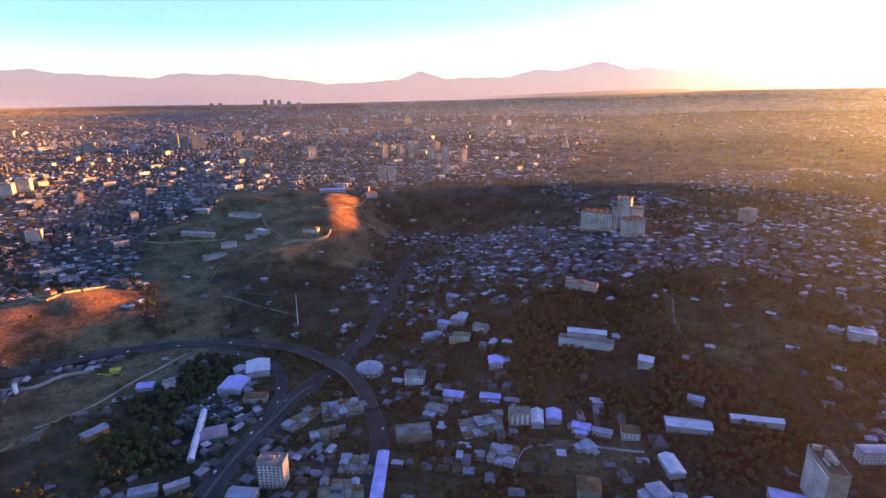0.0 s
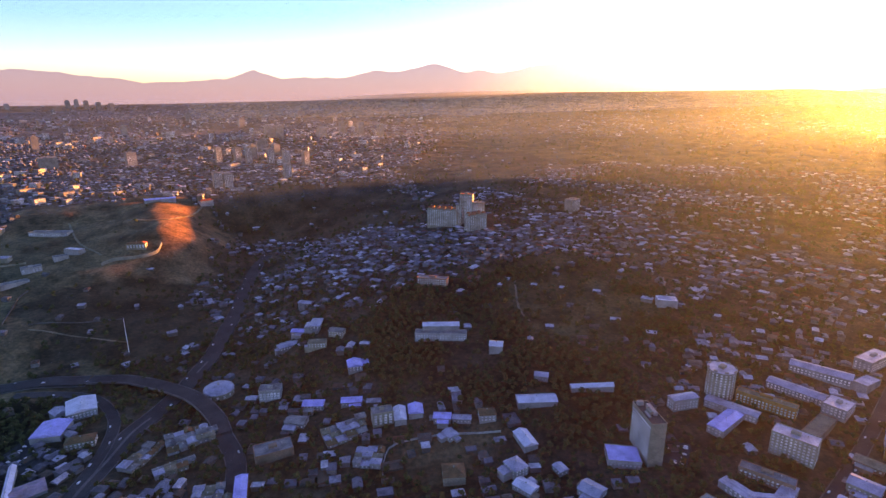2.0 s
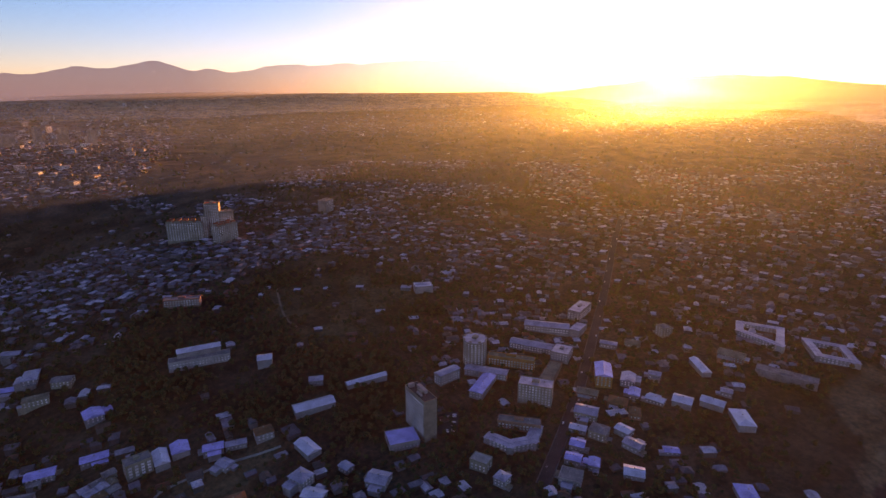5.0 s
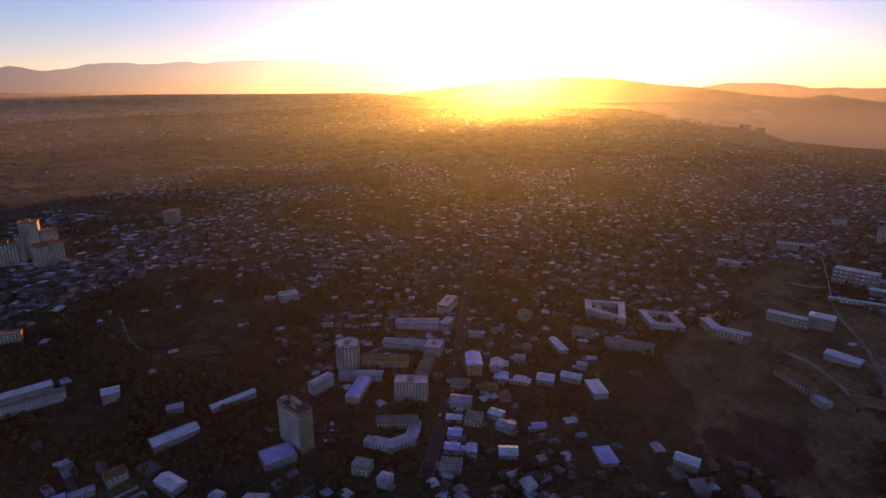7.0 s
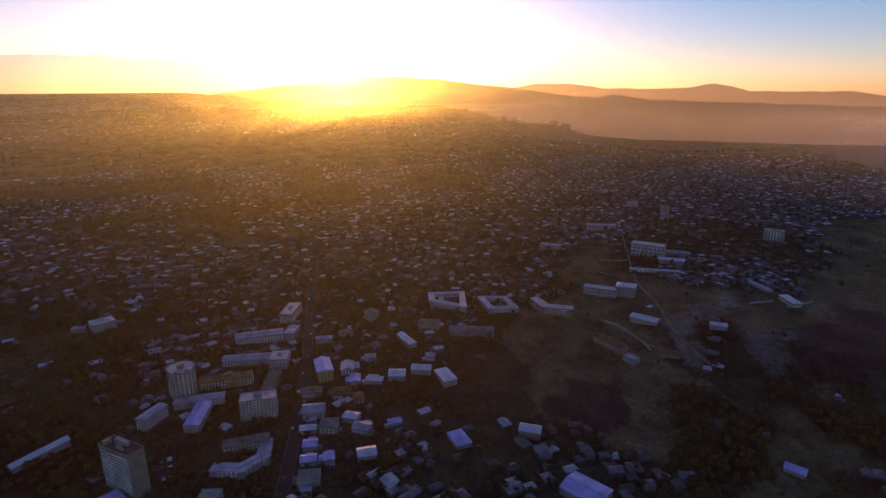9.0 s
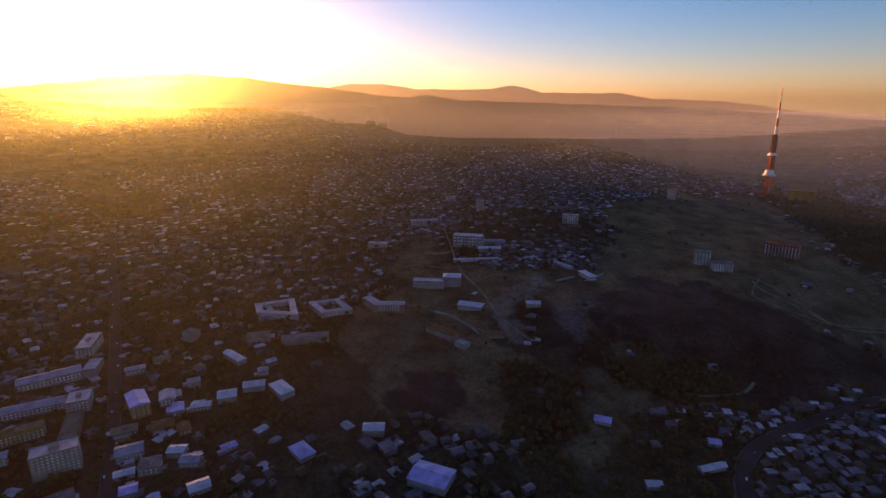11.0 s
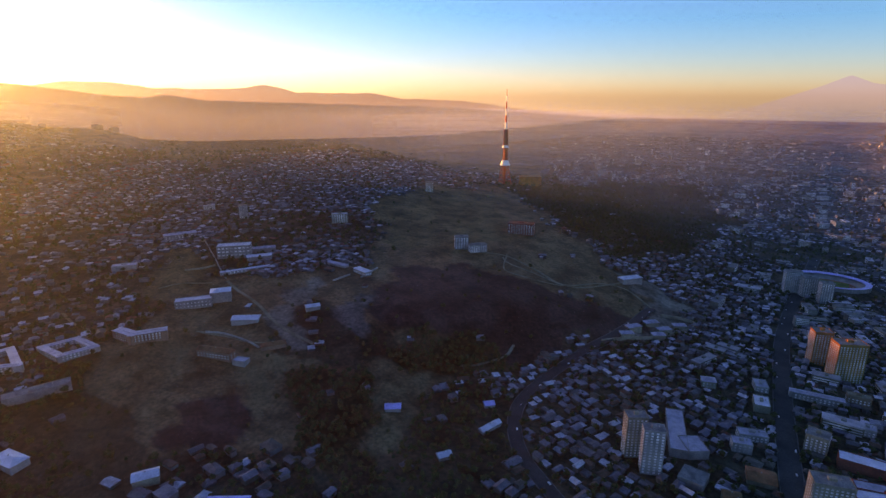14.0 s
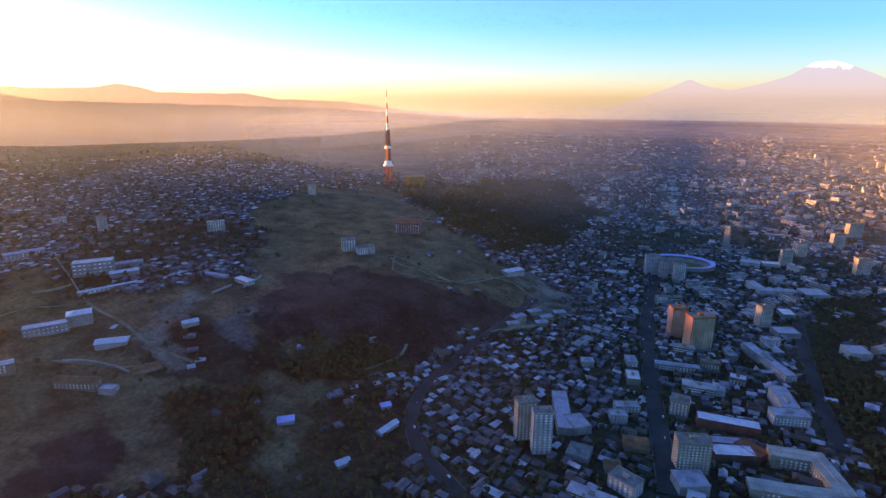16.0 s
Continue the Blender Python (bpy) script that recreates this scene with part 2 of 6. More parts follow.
def height(x, y):
    d = math.hypot(x, y)
    b = math.degrees(math.atan2(x, y)) % 360 / 0.5
    r = d / 10 if d < 2390 else 239 + (d - 2390) / 10 if d < 2400 else 240 + (d - 2400) / 25
    r = min(r, len(RINGS) - 1.001)
    i, j = int(b) % 720, int(r)
    u, v = b - int(b), r - j
    k = (i + 1) % 720
    return float((GRID[i, j] * (1 - u) + GRID[k, j] * u) * (1 - v) + (GRID[i, j + 1] * (1 - u) + GRID[k, j + 1] * u) * v)


# ---- helpers for building ----
def mesh_of(name, verts, faces, mats, slots=None, smooth=False):
    me = bpy.data.meshes.new(name)
    me.from_pydata(verts, [], faces)
    for m in mats:
        me.materials.append(m)
    if slots is not None:
        me.polygons.foreach_set("material_index", slots)
    if smooth:
        me.polygons.foreach_set("use_smooth", [True] * len(me.polygons))
    me.update()
    return me


def part(name, bm, material, parent, label=""):
    me = bpy.data.meshes.new(name)
    bm.to_mesh(me)
    bm.free()
    me.materials.append(material)
    ob = new(name, me)
    ob.parent = parent
    if label:
        ob["label"] = label
    return ob


def shared(name, me, parent, m):
    ob = new(name, me)
    ob.parent = parent
    ob.matrix_basis = m
    return ob


def thing(name, x, y, rot=0.0, z=None, label="", category="", group="", kind=""):
    ob = new(name)
    ob.empty_display_size = 5
    ob.matrix_basis = pose(x, y, height(x, y) if z is None else z, 0, 0, rot)
    return tagged(ob, label, category, group, kind)


def add_box(bm, x0, x1, y0, y1, z0, z1, bevel=0.0, m=None):
    """A box into bm; with bevel its upright edges are cut."""
    v = bmesh.ops.create_cube(bm, size=1)["verts"]
    for p in v:
        p.co = Vector((x0 + (p.co.x + 0.5) * (x1 - x0), y0 + (p.co.y + 0.5) * (y1 - y0), z0 + (p.co.z + 0.5) * (z1 - z0)))
    if bevel:
        edges = {e for p in v for e in p.link_edges}
        bmesh.ops.bevel(bm, geom=list(edges), offset=bevel, segments=1, affect="EDGES")
    if m is not None:
        for p in v:
            if p.is_valid:
                p.co = m @ p.co
    return bm


def add_tube(bm, r0, r1, z0, z1, n=16, x=0.0, y=0.0, caps=True):
    made = bmesh.ops.create_cone(bm, cap_ends=caps, segments=n, radius1=r0, radius2=r1, depth=z1 - z0)
    bmesh.ops.translate(bm, verts=made["verts"], vec=(x, y, (z0 + z1) / 2))
    return bm


def gable(bm, w, l, z, rise, over=0.5, thick=0.25, hip=0.0):
    """A pitched roof over w by l, its ridge along the longer side; hip draws the ridge ends in."""
    turn = l < w
    a, b = (l / 2 + over, w / 2 + over) if turn else (w / 2 + over, l / 2 + over)
    pts = [(-a, -b, z), (a, -b, z), (a, b, z), (-a, b, z), (0, -b + hip, z + rise), (0, b - hip, z + rise)]
    pts += [(p[0], p[1], p[2] - thick) for p in pts[:4]]
    if turn:
        pts = [(p[1], -p[0], p[2]) for p in pts]
    v = [bm.verts.new(p) for p in pts]
    for f in ((0, 1, 4), (1, 2, 5, 4), (2, 3, 5), (3, 0, 4, 5), (6, 7, 1, 0), (7, 8, 2, 1), (8, 9, 3, 2), (9, 6, 0, 3), (9, 8, 7, 6)):
        bm.faces.new([v[i] for i in f])
    return bm


_WINDOWS = {}


def window_mesh(w, h):
    """One window of w by h, standing a little proud of the wall on its frame."""
    key = (round(w, 1), round(h, 1))
    if key not in _WINDOWS:
        verts = [(sx * w / 2, y, sz * h / 2) for y in (0.1, -0.08) for sx, sz in ((-1, -1), (1, -1), (1, 1), (-1, 1))]
        faces = [(4, 5, 6, 7), (0, 1, 5, 4), (1, 2, 6, 5), (2, 3, 7, 6), (3, 0, 4, 7)]
        _WINDOWS[key] = mesh_of("window", verts, faces, [GLASS])
    return _WINDOWS[key]


def row_mesh(run, bay, w, h):
    """The windows of one storey on one face: panes with piers between them."""
    n = max(1, int(run / bay))
    key = (n, round(run), round(w, 1), round(h, 1))
    if key not in _WINDOWS:
        verts, faces = [], []
        for i in range(n):
            x, k = (i + 0.5) * run / n - run / 2, len(verts)
            verts += [(x + sx * w / 2, y, sz * h / 2) for y in (0.1, -0.08) for sx, sz in ((-1, -1), (1, -1), (1, 1), (-1, 1))]
            faces += [tuple(k + q for q in f) for f in ((4, 5, 6, 7), (0, 1, 5, 4), (1, 2, 6, 5), (2, 3, 7, 6), (3, 0, 4, 7))]
        _WINDOWS[key] = mesh_of("glazing", verts, faces, [GLASS])
    return _WINDOWS[key]


def glaze(root, w, l, h, storey=3.1, bay=3.6, size=(1.9, 1.6), foot=1.0, single=False, faces="nsew"):
    """Windows storey by storey on the faces of a w by l block."""
    for side, run, off, turn in (("s", w, l / 2, 0), ("e", l, w / 2, 90), ("n", w, l / 2, 180), ("w", l, w / 2, 270)):
        if side not in faces:
            continue
        n = max(1, int(run / bay))
        for k in range(max(1, int((h - foot) / storey))):
            z = foot + storey * (k + 0.5)
            if not single:
                tagged(shared("glazing", row_mesh(run - 1.2, bay, size[0], size[1]), root, pose(0, 0, 0, 0, 0, turn) @ pose(0, -off, z)), kind="stuff")
                continue
            for i in range(n):
                shared("window", window_mesh(*size), root, pose(0, 0, 0, 0, 0, turn) @ pose((i + 0.5) * run / n - run / 2, -off, z))


TAKEN = []  # ground that is built on: x, y, reach


def block(name, x, y, rot, w, l, h, wall, roof, label, category="building", top="flat", rise=3.0, windows=None, group="", lift=True, foot=8.0, attic=0):
    """One building on its own: walls, roof, and what stands on the roof."""
    TAKEN.append((x, y, rot, w / 2 + 5, l / 2 + 5))
    root = thing(name, x, y, rot, label=label, category=category, group=group)
    part("wall", add_box(bmesh.new(), -w / 2, w / 2, -l / 2, l / 2, -foot, h), wall, root)
    if top == "flat":
        part("roof", add_box(bmesh.new(), -w / 2 + 0.4, w / 2 - 0.4, -l / 2 + 0.4, l / 2 - 0.4, h, h + 0.25), roof, root)
        for px, py, sx, sy in ((0, -l / 2, w / 2 + 0.2, 0.2), (0, l / 2, w / 2 + 0.2, 0.2), (-w / 2, 0, 0.2, l / 2 - 0.2), (w / 2, 0, 0.2, l / 2 - 0.2)):
            part("parapet", add_box(bmesh.new(), px - sx, px + sx, py - sy, py + sy, h + 0.004, h + 0.9), wall, root)
        if lift and min(w, l) > 8:
            part("stair_head", add_box(bmesh.new(), -w * 0.12, w * 0.1, -l * 0.1, l * 0.12, h + 0.25, h + 3.0, 0.15), wall, root)
            part("vent", add_box(bmesh.new(), w * 0.22, w * 0.22 + 1.2, l * 0.1, l * 0.1 + 1.6, h + 0.25, h + 1.6, 0.1), CONCRETE, root)
    else:
        part("roof", gable(bmesh.new(), w, l, h + 0.25, rise, 0.6, 0.3, min(w, l) / 2 if top == "hip" else 0.0), roof, root)
        part("ridge_vent", add_box(bmesh.new(), -0.5, 0.5, -0.6, 0.6, h + rise * 0.6, h + rise + 1.0, 0.1), CONCRETE, root)
    for k in range(attic):
        x = (k + 0.5) * w / attic - w / 2
        for turn in (0, 180):
            gable_m = pose(0, 0, 0, 0, 0, turn) @ pose(x, -l / 2 + 3.2, h)
            a = part("attic", add_box(bmesh.new(), -w / attic * 0.3, w / attic * 0.3, -2.8, 2.8, 0.004, 3.2), wall, root)
            a.matrix_basis = gable_m
            part("attic_roof", gable(bmesh.new(), w / attic * 0.6, 5.6, 3.25, 2.4, 0.4, 0.2), roof, a, "small red tiled gable")
    if windows is not None:
        glaze(root, w, l, h, **windows)
    return root


def strip(name, points, width, material, label, category="road", lift=0.7, parent=None, side=0.0, kind="structure"):
    """A ribbon laid over the ground along the points (a smooth line through them), side metres off its middle."""
    line = smooth_line(points)
    verts, faces = [], []
    for i, (x, y) in enumerate(line):
        ax, ay = line[max(0, i - 1)]
        bx, by = line[min(len(line) - 1, i + 1)]
        n = math.hypot(bx - ax, by - ay) or 1
        nx, ny = (by - ay) / n, -(bx - ax) / n
        z = max(height(x + nx * s, y + ny * s) for s in (side - width / 2, side, side + width / 2))
        for s, dz in ((-width / 2, -1.5), (-width / 2, lift), (width / 2, lift), (width / 2, -1.5)):
            verts.append((x + nx * (side + s), y + ny * (side + s), z + dz))
        if i:
            k = 4 * i
            faces += [(k - 4 + j, k - 3 + j, k + 1 + j, k + j) for j in range(3)]
    ob = new(name, mesh_of(name, verts, faces, [material]))
    if parent is not None:
        ob.parent = parent
        return ob
    return tagged(ob, label, category, kind=kind)


def smooth_line(points, step=8.0):
    pts = [np.array(p, float) for p in points]
    pts = [2 * pts[0] - pts[1], *pts, 2 * pts[-1] - pts[-2]]
    out = []
    for i in range(1, len(pts) - 2):
        a, b, c, d = pts[i - 1:i + 3]
        n = max(2, int(np.linalg.norm(c - b) / step))
        for k in range(n):
            t = k / n
            out.append(tuple(0.5 * (2 * b + (c - a) * t + (2 * a - 5 * b + 4 * c - d) * t * t + (3 * b - a - 3 * c + d) * t ** 3)))
    return out + [tuple(pts[-2])]


LANES = []  # name, points and width of every road
ROADS = []  # points along every road and its half width, kept free of houses


def road(name, points, width, label):
    for x, y in smooth_line(points):
        ROADS.append((x, y, width / 2))
    LANES.append((name, points, width))
    ob = strip(name, points, width, ASPHALT, label)
    strip("kerb", points, 1.0, KERB, "", lift=0.85, parent=ob, side=width / 2 + 0.7)
    strip("kerb", points, 1.0, KERB, "", lift=0.85, parent=ob, side=-width / 2 - 0.7)
    return ob


# ---- what covers the ground ----
PATCHES = []


def patch(cover, *xy):
    PATCHES.append((cover, np.array(xy[0::2], float), np.array(xy[1::2], float)))


def covers(x, y):
    """The cover at points x, y: the last patch laid there wins."""
    x, y = np.asarray(x, float), np.asarray(y, float)
    jx = x + 16 * np.sin(y / 37) + 9 * np.sin(y / 13 + x / 29) + 5 * np.sin(x / 7)
    jy = y + 16 * np.sin(x / 41) + 9 * np.sin(x / 15 - y / 31) + 5 * np.sin(y / 8)
    out = np.full(x.shape, 0)
    for k, (cover, px, py) in enumerate(PATCHES):
        inside = np.zeros(x.shape, bool)
        for i in range(len(px)):
            x0, y0, x1, y1 = px[i - 1], py[i - 1], px[i], py[i]
            if y0 != y1:
                inside ^= ((y0 > jy) != (y1 > jy)) & (jx < (x1 - x0) * (jy - y0) / (y1 - y0) + x0)
        out[inside] = k + 1
    return out


def plateau_tower(x, y, w, h):
    """A plain tower block with a balcony stack on two faces."""
    rot = 25 + 8 * math.sin(x * 0.7 + y)
    TAKEN.append((x, y, rot, w / 2 + 5, w / 2 + 5))
    root = thing("apartment_tower", x, y, rot, label="tan concrete tower block on the northern plateau", category="apartment tower",
                 group="tower blocks on the plateau")
    l = w * (0.8 + 0.15 * math.sin(x))
    part("wall", add_box(bmesh.new(), -w / 2, w / 2, -l / 2, l / 2, -8, h), FLAT_WALL, root)
    part("roof", add_box(bmesh.new(), -w / 2 - 0.4, w / 2 + 0.4, -l / 2 - 0.4, l / 2 + 0.4, h, h + 0.7), BITUMEN, root)
    part("stair_head", add_box(bmesh.new(), -w * 0.2, w * 0.2, -l * 0.15, l * 0.2, h + 0.7, h + 3.6, 0.2), GREY_WALL, root)
    for k in range(int(h / 3.1) if math.hypot(x, y) < 2050 else 0):
        z = 1.5 + 3.1 * k
        for turn, run, off in ((0, w, l / 2), (90, l, w / 2)):
            tagged(shared("glazing", row_mesh(run * 0.9, 4.0, 2.2, 1.6), root, pose(0, 0, 0, 0, 0, turn) @ pose(0, -off, z)), kind="stuff")
    return root


def winged(name, points, depth, h, wall, roof, label, category="building", closed=False, foot=8.0):
    """A building of several straight wings that follow the points."""
    pts = list(points) + ([points[0]] if closed else [])
    cx, cy = sum(p[0] for p in points) / len(points), sum(p[1] for p in points) / len(points)
    root = thing(name, cx, cy, 0, label=label, category=category)
    base = height(cx, cy)
    for k, ((ax, ay), (bx, by)) in enumerate(zip(pts, pts[1:])):
        run, rot = math.hypot(bx - ax, by - ay), math.degrees(math.atan2(by - ay, bx - ax))
        mx, my = (ax + bx) / 2, (ay + by) / 2
        TAKEN.append((mx, my, rot, run / 2 + depth / 2, depth / 2 + 3))
        w, l, z = run + depth * 0.96, depth, h + 0.06 * k
        m = pose(mx - cx, my - cy, 0, 0, 0, rot)
        wing = part("wing", add_box(bmesh.new(), -w / 2, w / 2, -l / 2, l / 2, -foot, z), wall, root)
        wing.matrix_basis = m
        part("roof", add_box(bmesh.new(), -w / 2 - 0.4, w / 2 + 0.4, -l / 2 - 0.4, l / 2 + 0.4, z, z + 0.6, 0.1), roof, wing)
        part("ridge", add_box(bmesh.new(), -w / 2 + 1.5, w / 2 - 1.5, -0.8, 0.8, z + 0.6, z + 1.3, 0.2), roof, wing)
        for s in range(max(1, int((h - 0.6) / 3.2))):
            for turn in (0, 180):
                tagged(shared("glazing", row_mesh(w - depth, 4.0, 1.9, 1.8), wing, pose(0, 0, 0, 0, 0, turn) @ pose(0, -l / 2, 0.8 + 3.2 * (s + 0.5))), kind="stuff")
    return root


def long_wall(name, points, tall, thick, material, label, category="wall"):
    return strip(name, points, thick, material, label, category, lift=tall)


def track(points, width=4.0):
    return strip("dirt_track", points, width, DIRT, "pale trodden dirt track over the slope", "track", lift=0.45)


def chimney_stack(x, y, tall):
    root = thing("office_tower", x, y, 12, label="slim grey tower standing over the low city", category="tower")
    part("shaft", add_box(bmesh.new(), -7, 7, -6, 6, -6, tall, 0.6), GREY_WALL, root)
    part("crown", add_box(bmesh.new(), -4, 4, -3.5, 3.5, tall, tall + 5, 0.4), CONCRETE, root)
    part("mast", add_tube(bmesh.new(), 0.5, 0.2, tall + 5, tall + 20, 8), DARK_METAL, root)
    for k in range(int(tall / 3.2) - 1):
        for turn, run, off in ((0, 14, 6), (90, 12, 7)):
            tagged(shared("glazing", row_mesh(run - 2, 3.6, 2.2, 1.7), root, pose(0, 0, 0, 0, 0, turn) @ pose(0, -off, 2.5 + 3.2 * k)), kind="stuff")


def pole_mast(x, y, tall):
    root = thing("lighting_mast", x, y, label="tall pale steel lighting mast on the bare slope", category="mast")
    part("pole", add_tube(bmesh.new(), 0.7, 0.35, -2, tall, 10), TOWER_WHITE, root)
    part("lamp_ring", add_tube(bmesh.new(), 1.6, 1.6, tall - 0.6, tall, 12), DARK_METAL, root)


def silo(x, y):
    root = thing("silo", x, y, label="white cement silo beside the highway", category="silo")
    part("tank", add_tube(bmesh.new(), 2.6, 2.6, 4, 17, 16), TOWER_WHITE, root)
    part("hopper", add_tube(bmesh.new(), 0.6, 2.6, 1, 4, 16), TOWER_WHITE, root)
    part("cap", add_tube(bmesh.new(), 2.6, 0.5, 17, 18.4, 16), CONCRETE, root)
    for k in range(4):
        a = radians(45 + 90 * k)
        part("leg", add_box(bmesh.new(), -0.2, 0.2, -0.2, 0.2, -1, 5, m=Matrix.Translation((2.3 * math.cos(a), 2.3 * math.sin(a), 0))), DARK_METAL, root)


def crusher(x, y, rot):
    root = thing("gravel_hopper", x, y, rot, label="yellow gravel hopper with a conveyor in the yard", category="machine")
    bm = bmesh.new()
    v = bmesh.ops.create_cube(bm, size=1)["verts"]
    for p in v:
        k = 1.0 if p.co.z > 0 else 0.55
        p.co = Vector((p.co.x * 14 * k, p.co.y * 9 * k, 6 + p.co.z * 6))
    part("bin", bm, YELLOW_PAINT, root)
    part("frame", add_box(bmesh.new(), -4, 4, -2.6, 2.6, -1, 3, 0.2), DARK_METAL, root)
    belt = part("conveyor", add_box(bmesh.new(), -9, 9, -0.8, 0.8, -0.3, 0.3), YELLOW_PAINT, root)
    belt.matrix_basis = pose(-13, 0, 3.4, 0, 18, 0)


def car_kind(paint, label):
    root = thing("car", 0, 0, 0, 0.0, label=label, category="car", group="cars on the roads")
    bm = add_box(bmesh.new(), -2.2, 2.2, -0.88, 0.88, 0.35, 0.95, 0.12)
    part("body", bm, paint, root)
    bm = bmesh.new()
    for p in bmesh.ops.create_cube(bm, size=1)["verts"]:
        k = 0.78 if p.co.z > 0 else 1.0
        p.co = Vector((-0.25 + p.co.x * 2.5 * k, p.co.y * 1.6 * (0.86 if p.co.z > 0 else 1), 1.2 + p.co.z * 0.52))
    part("cabin", bm, GLASS, root, "dark glazed cabin")
    part("roof", add_box(bmesh.new(), -1.2, 0.7, -0.66, 0.66, 1.46, 1.52), paint, root)
    for sx in (-1.35, 1.35):
        for sy in (-0.85, 0.85):
            bm = add_tube(bmesh.new(), 0.33, 0.33, -0.11, 0.11, 12)
            part("wheel", bm, RUBBER, root).matrix_basis = pose(sx, sy, 0.33, 90)
    return root


# ---- covers, laid one over the other ----
patch("plain", -4900, -4900, 4900, -4900, 4900, 4900, -4900, 4900)
patch("town", *[f(radians(b)) * 2500 for b in range(-60, 190, 10) for f in (math.sin, math.cos)], 0, -300, -600, 100)
patch("city", *[f(radians(b)) * r for b, r in [(a, 2000) for a in range(130, 185, 6)] + [(a, 4800) for a in range(184, 126, -6)] for f in (math.sin, math.cos)])
patch("city", -820, 947, -598, 1024, -666, 1109, -591, 1309, -581, 1437, -349, 1484, -194, 1490, -6, 1620, 290, 1564, 402, 1783, 691, 2521, 829, 3770, -1059, 4723, -1979, 3348, -2200, 2759)
patch("bare", -692, 788, -730, 907, -600, 928, -474, 804, -357, 778, -329, 750, -452, 739, -604, 665)
patch("bare", -575, 625, -385, 690, -369, 705, -418, 584, -444, 524, -457, 476)
patch("bare", -560, 949, -666, 1109, -591, 1309, -581, 1437, -349, 1484, -194, 1490, -139, 1385, -166, 1138, -195, 950, -231, 765, -333, 759, -443, 813)
patch("scrub", -149, 1511, -6, 1605, 287, 1552, 321, 1278, 269, 1158, 91, 1282, -120, 1327)
patch("wood", -349, 688, -307, 693, -290, 618, -303, 567, -282, 494, -259, 464, -273, 439, -373, 430, -373, 531, -379, 602)
patch("grove", 71, 736, 189, 789, 330, 705, 326, 595, 264, 544, 145, 577, 62, 638)
patch("grove", 48, 641, 154, 623, 313, 581, 401, 538, 334, 414, 304, 398, 239, 405, 218, 468, 174, 562, 80, 600)
patch("field", 350, 775, 506, 735, 494, 619, 353, 569, 299, 649)
patch("clay", 79, 486, 142, 479, 199, 463, 192, 428, 112, 422, 66, 434)
patch("scrub", 386, 1706, 762, 2501, 1354, 2563, 1916, 2394, 1254, 1535, 793, 1467, 575, 1378, 346, 1268)
patch("field", 681, 2111, 1345, 3983, 3043, 3486, 3938, 1485, 4798, 638, 2760, 176, 2005, 531, 1305, 1251, 919, 1573)
patch("grove", 324, 860, 470, 841, 608, 763, 457, 533, 309, 559, 261, 705)
patch("grove", 670, 159, 752, 109, 704, 39, 558, 78, 568, 135)
patch("scrub", 631, 162, 711, 58, 619, 33, 544, 57, 456, 9, 441, 31, 479, 89, 548, 125)
patch("soil", 800, 87, 959, -37, 936, -178, 893, -328, 790, -557, 658, -626, 567, -413, 572, -323, 453, -170, 510, -8, 576, 73, 733, 97)
patch("bare", 800, 87, 959, -37, 936, -178, 893, -328, 790, -557, 658, -626, 567, -413, 572, -323, 453, -170, 510, -8, 576, 73, 733, 97)
patch("bare", 1118, -423, 1399, -773, 1499, -1008, 961, -813, 741, -760, 635, -801, 536, -550, 658, -626, 790, -557, 893, -328)
patch("wood", 1499, -1008, 1716, -1691, 1455, -1944, 988, -1474, 843, -1088, 791, -807, 1003, -846)
patch("bare", 836, 29, 710, -110, 605, -184, 458, -163, 449, -106, 544, -19, 621, 39)
patch("soil", 882, -346, 821, -446, 730, -528, 609, -590, 578, -670, 524, -546, 547, -454, 556, -381, 601, -319, 645, -276, 719, -269)
patch("soil", 621, 39, 606, -28, 580, -43, 508, -32, 517, -3, 565, 41)
patch("scrub", 813, -164, 746, -238, 670, -248, 619, -263, 605, -184, 659, -142, 710, -110)
patch("stubble", 1153, 16, 1020, -66, 918, -68, 924, -1, 851, 29)
patch("stubble", 1302, -469, 1515, -761, 1362, -906, 939, -651, 855, -489, 1012, -402)
patch("rock", 771, -226, 775, -265, 745, -284, 672, -244, 664, -222, 706, -215)
patch("gravel", 838, -132, 899, -186, 911, -223, 837, -194, 817, -165, 799, -127)
patch("gravel", 814, -109, 794, -159, 710, -168, 679, -152, 717, -132)
patch("gravel", 703, -767, 681, -819, 575, -776, 524, -729, 540, -669, 517, -563, 526, -535, 571, -661, 621, -734)
patch("field", 4839, -91, 4781, -751, 3800, -1411, 2668, -1348, 2031, -837, 1991, -560, 2073, -317, 2086, -104, 2036, -22)
patch("grove", 643, -94, 605, -184, 471, -175, 434, -111, 532, -90)
patch("wood", 300, -1179, 221, -1388, 60, -598, 73, -577, 171, -774, 252, -967)
patch("grove", 628, -236, 616, -346, 548, -394, 538, -316, 561, -221)
patch("field", 341, 781, 432, 774, 517, 694, 417, 586, 336, 607, 315, 667)
patch("field", 350, 775, 506, 735, 500, 618, 430, 565, 353, 569, 294, 636)
patch("scrub", 160, 648, 254, 602, 252, 546, 174, 562)

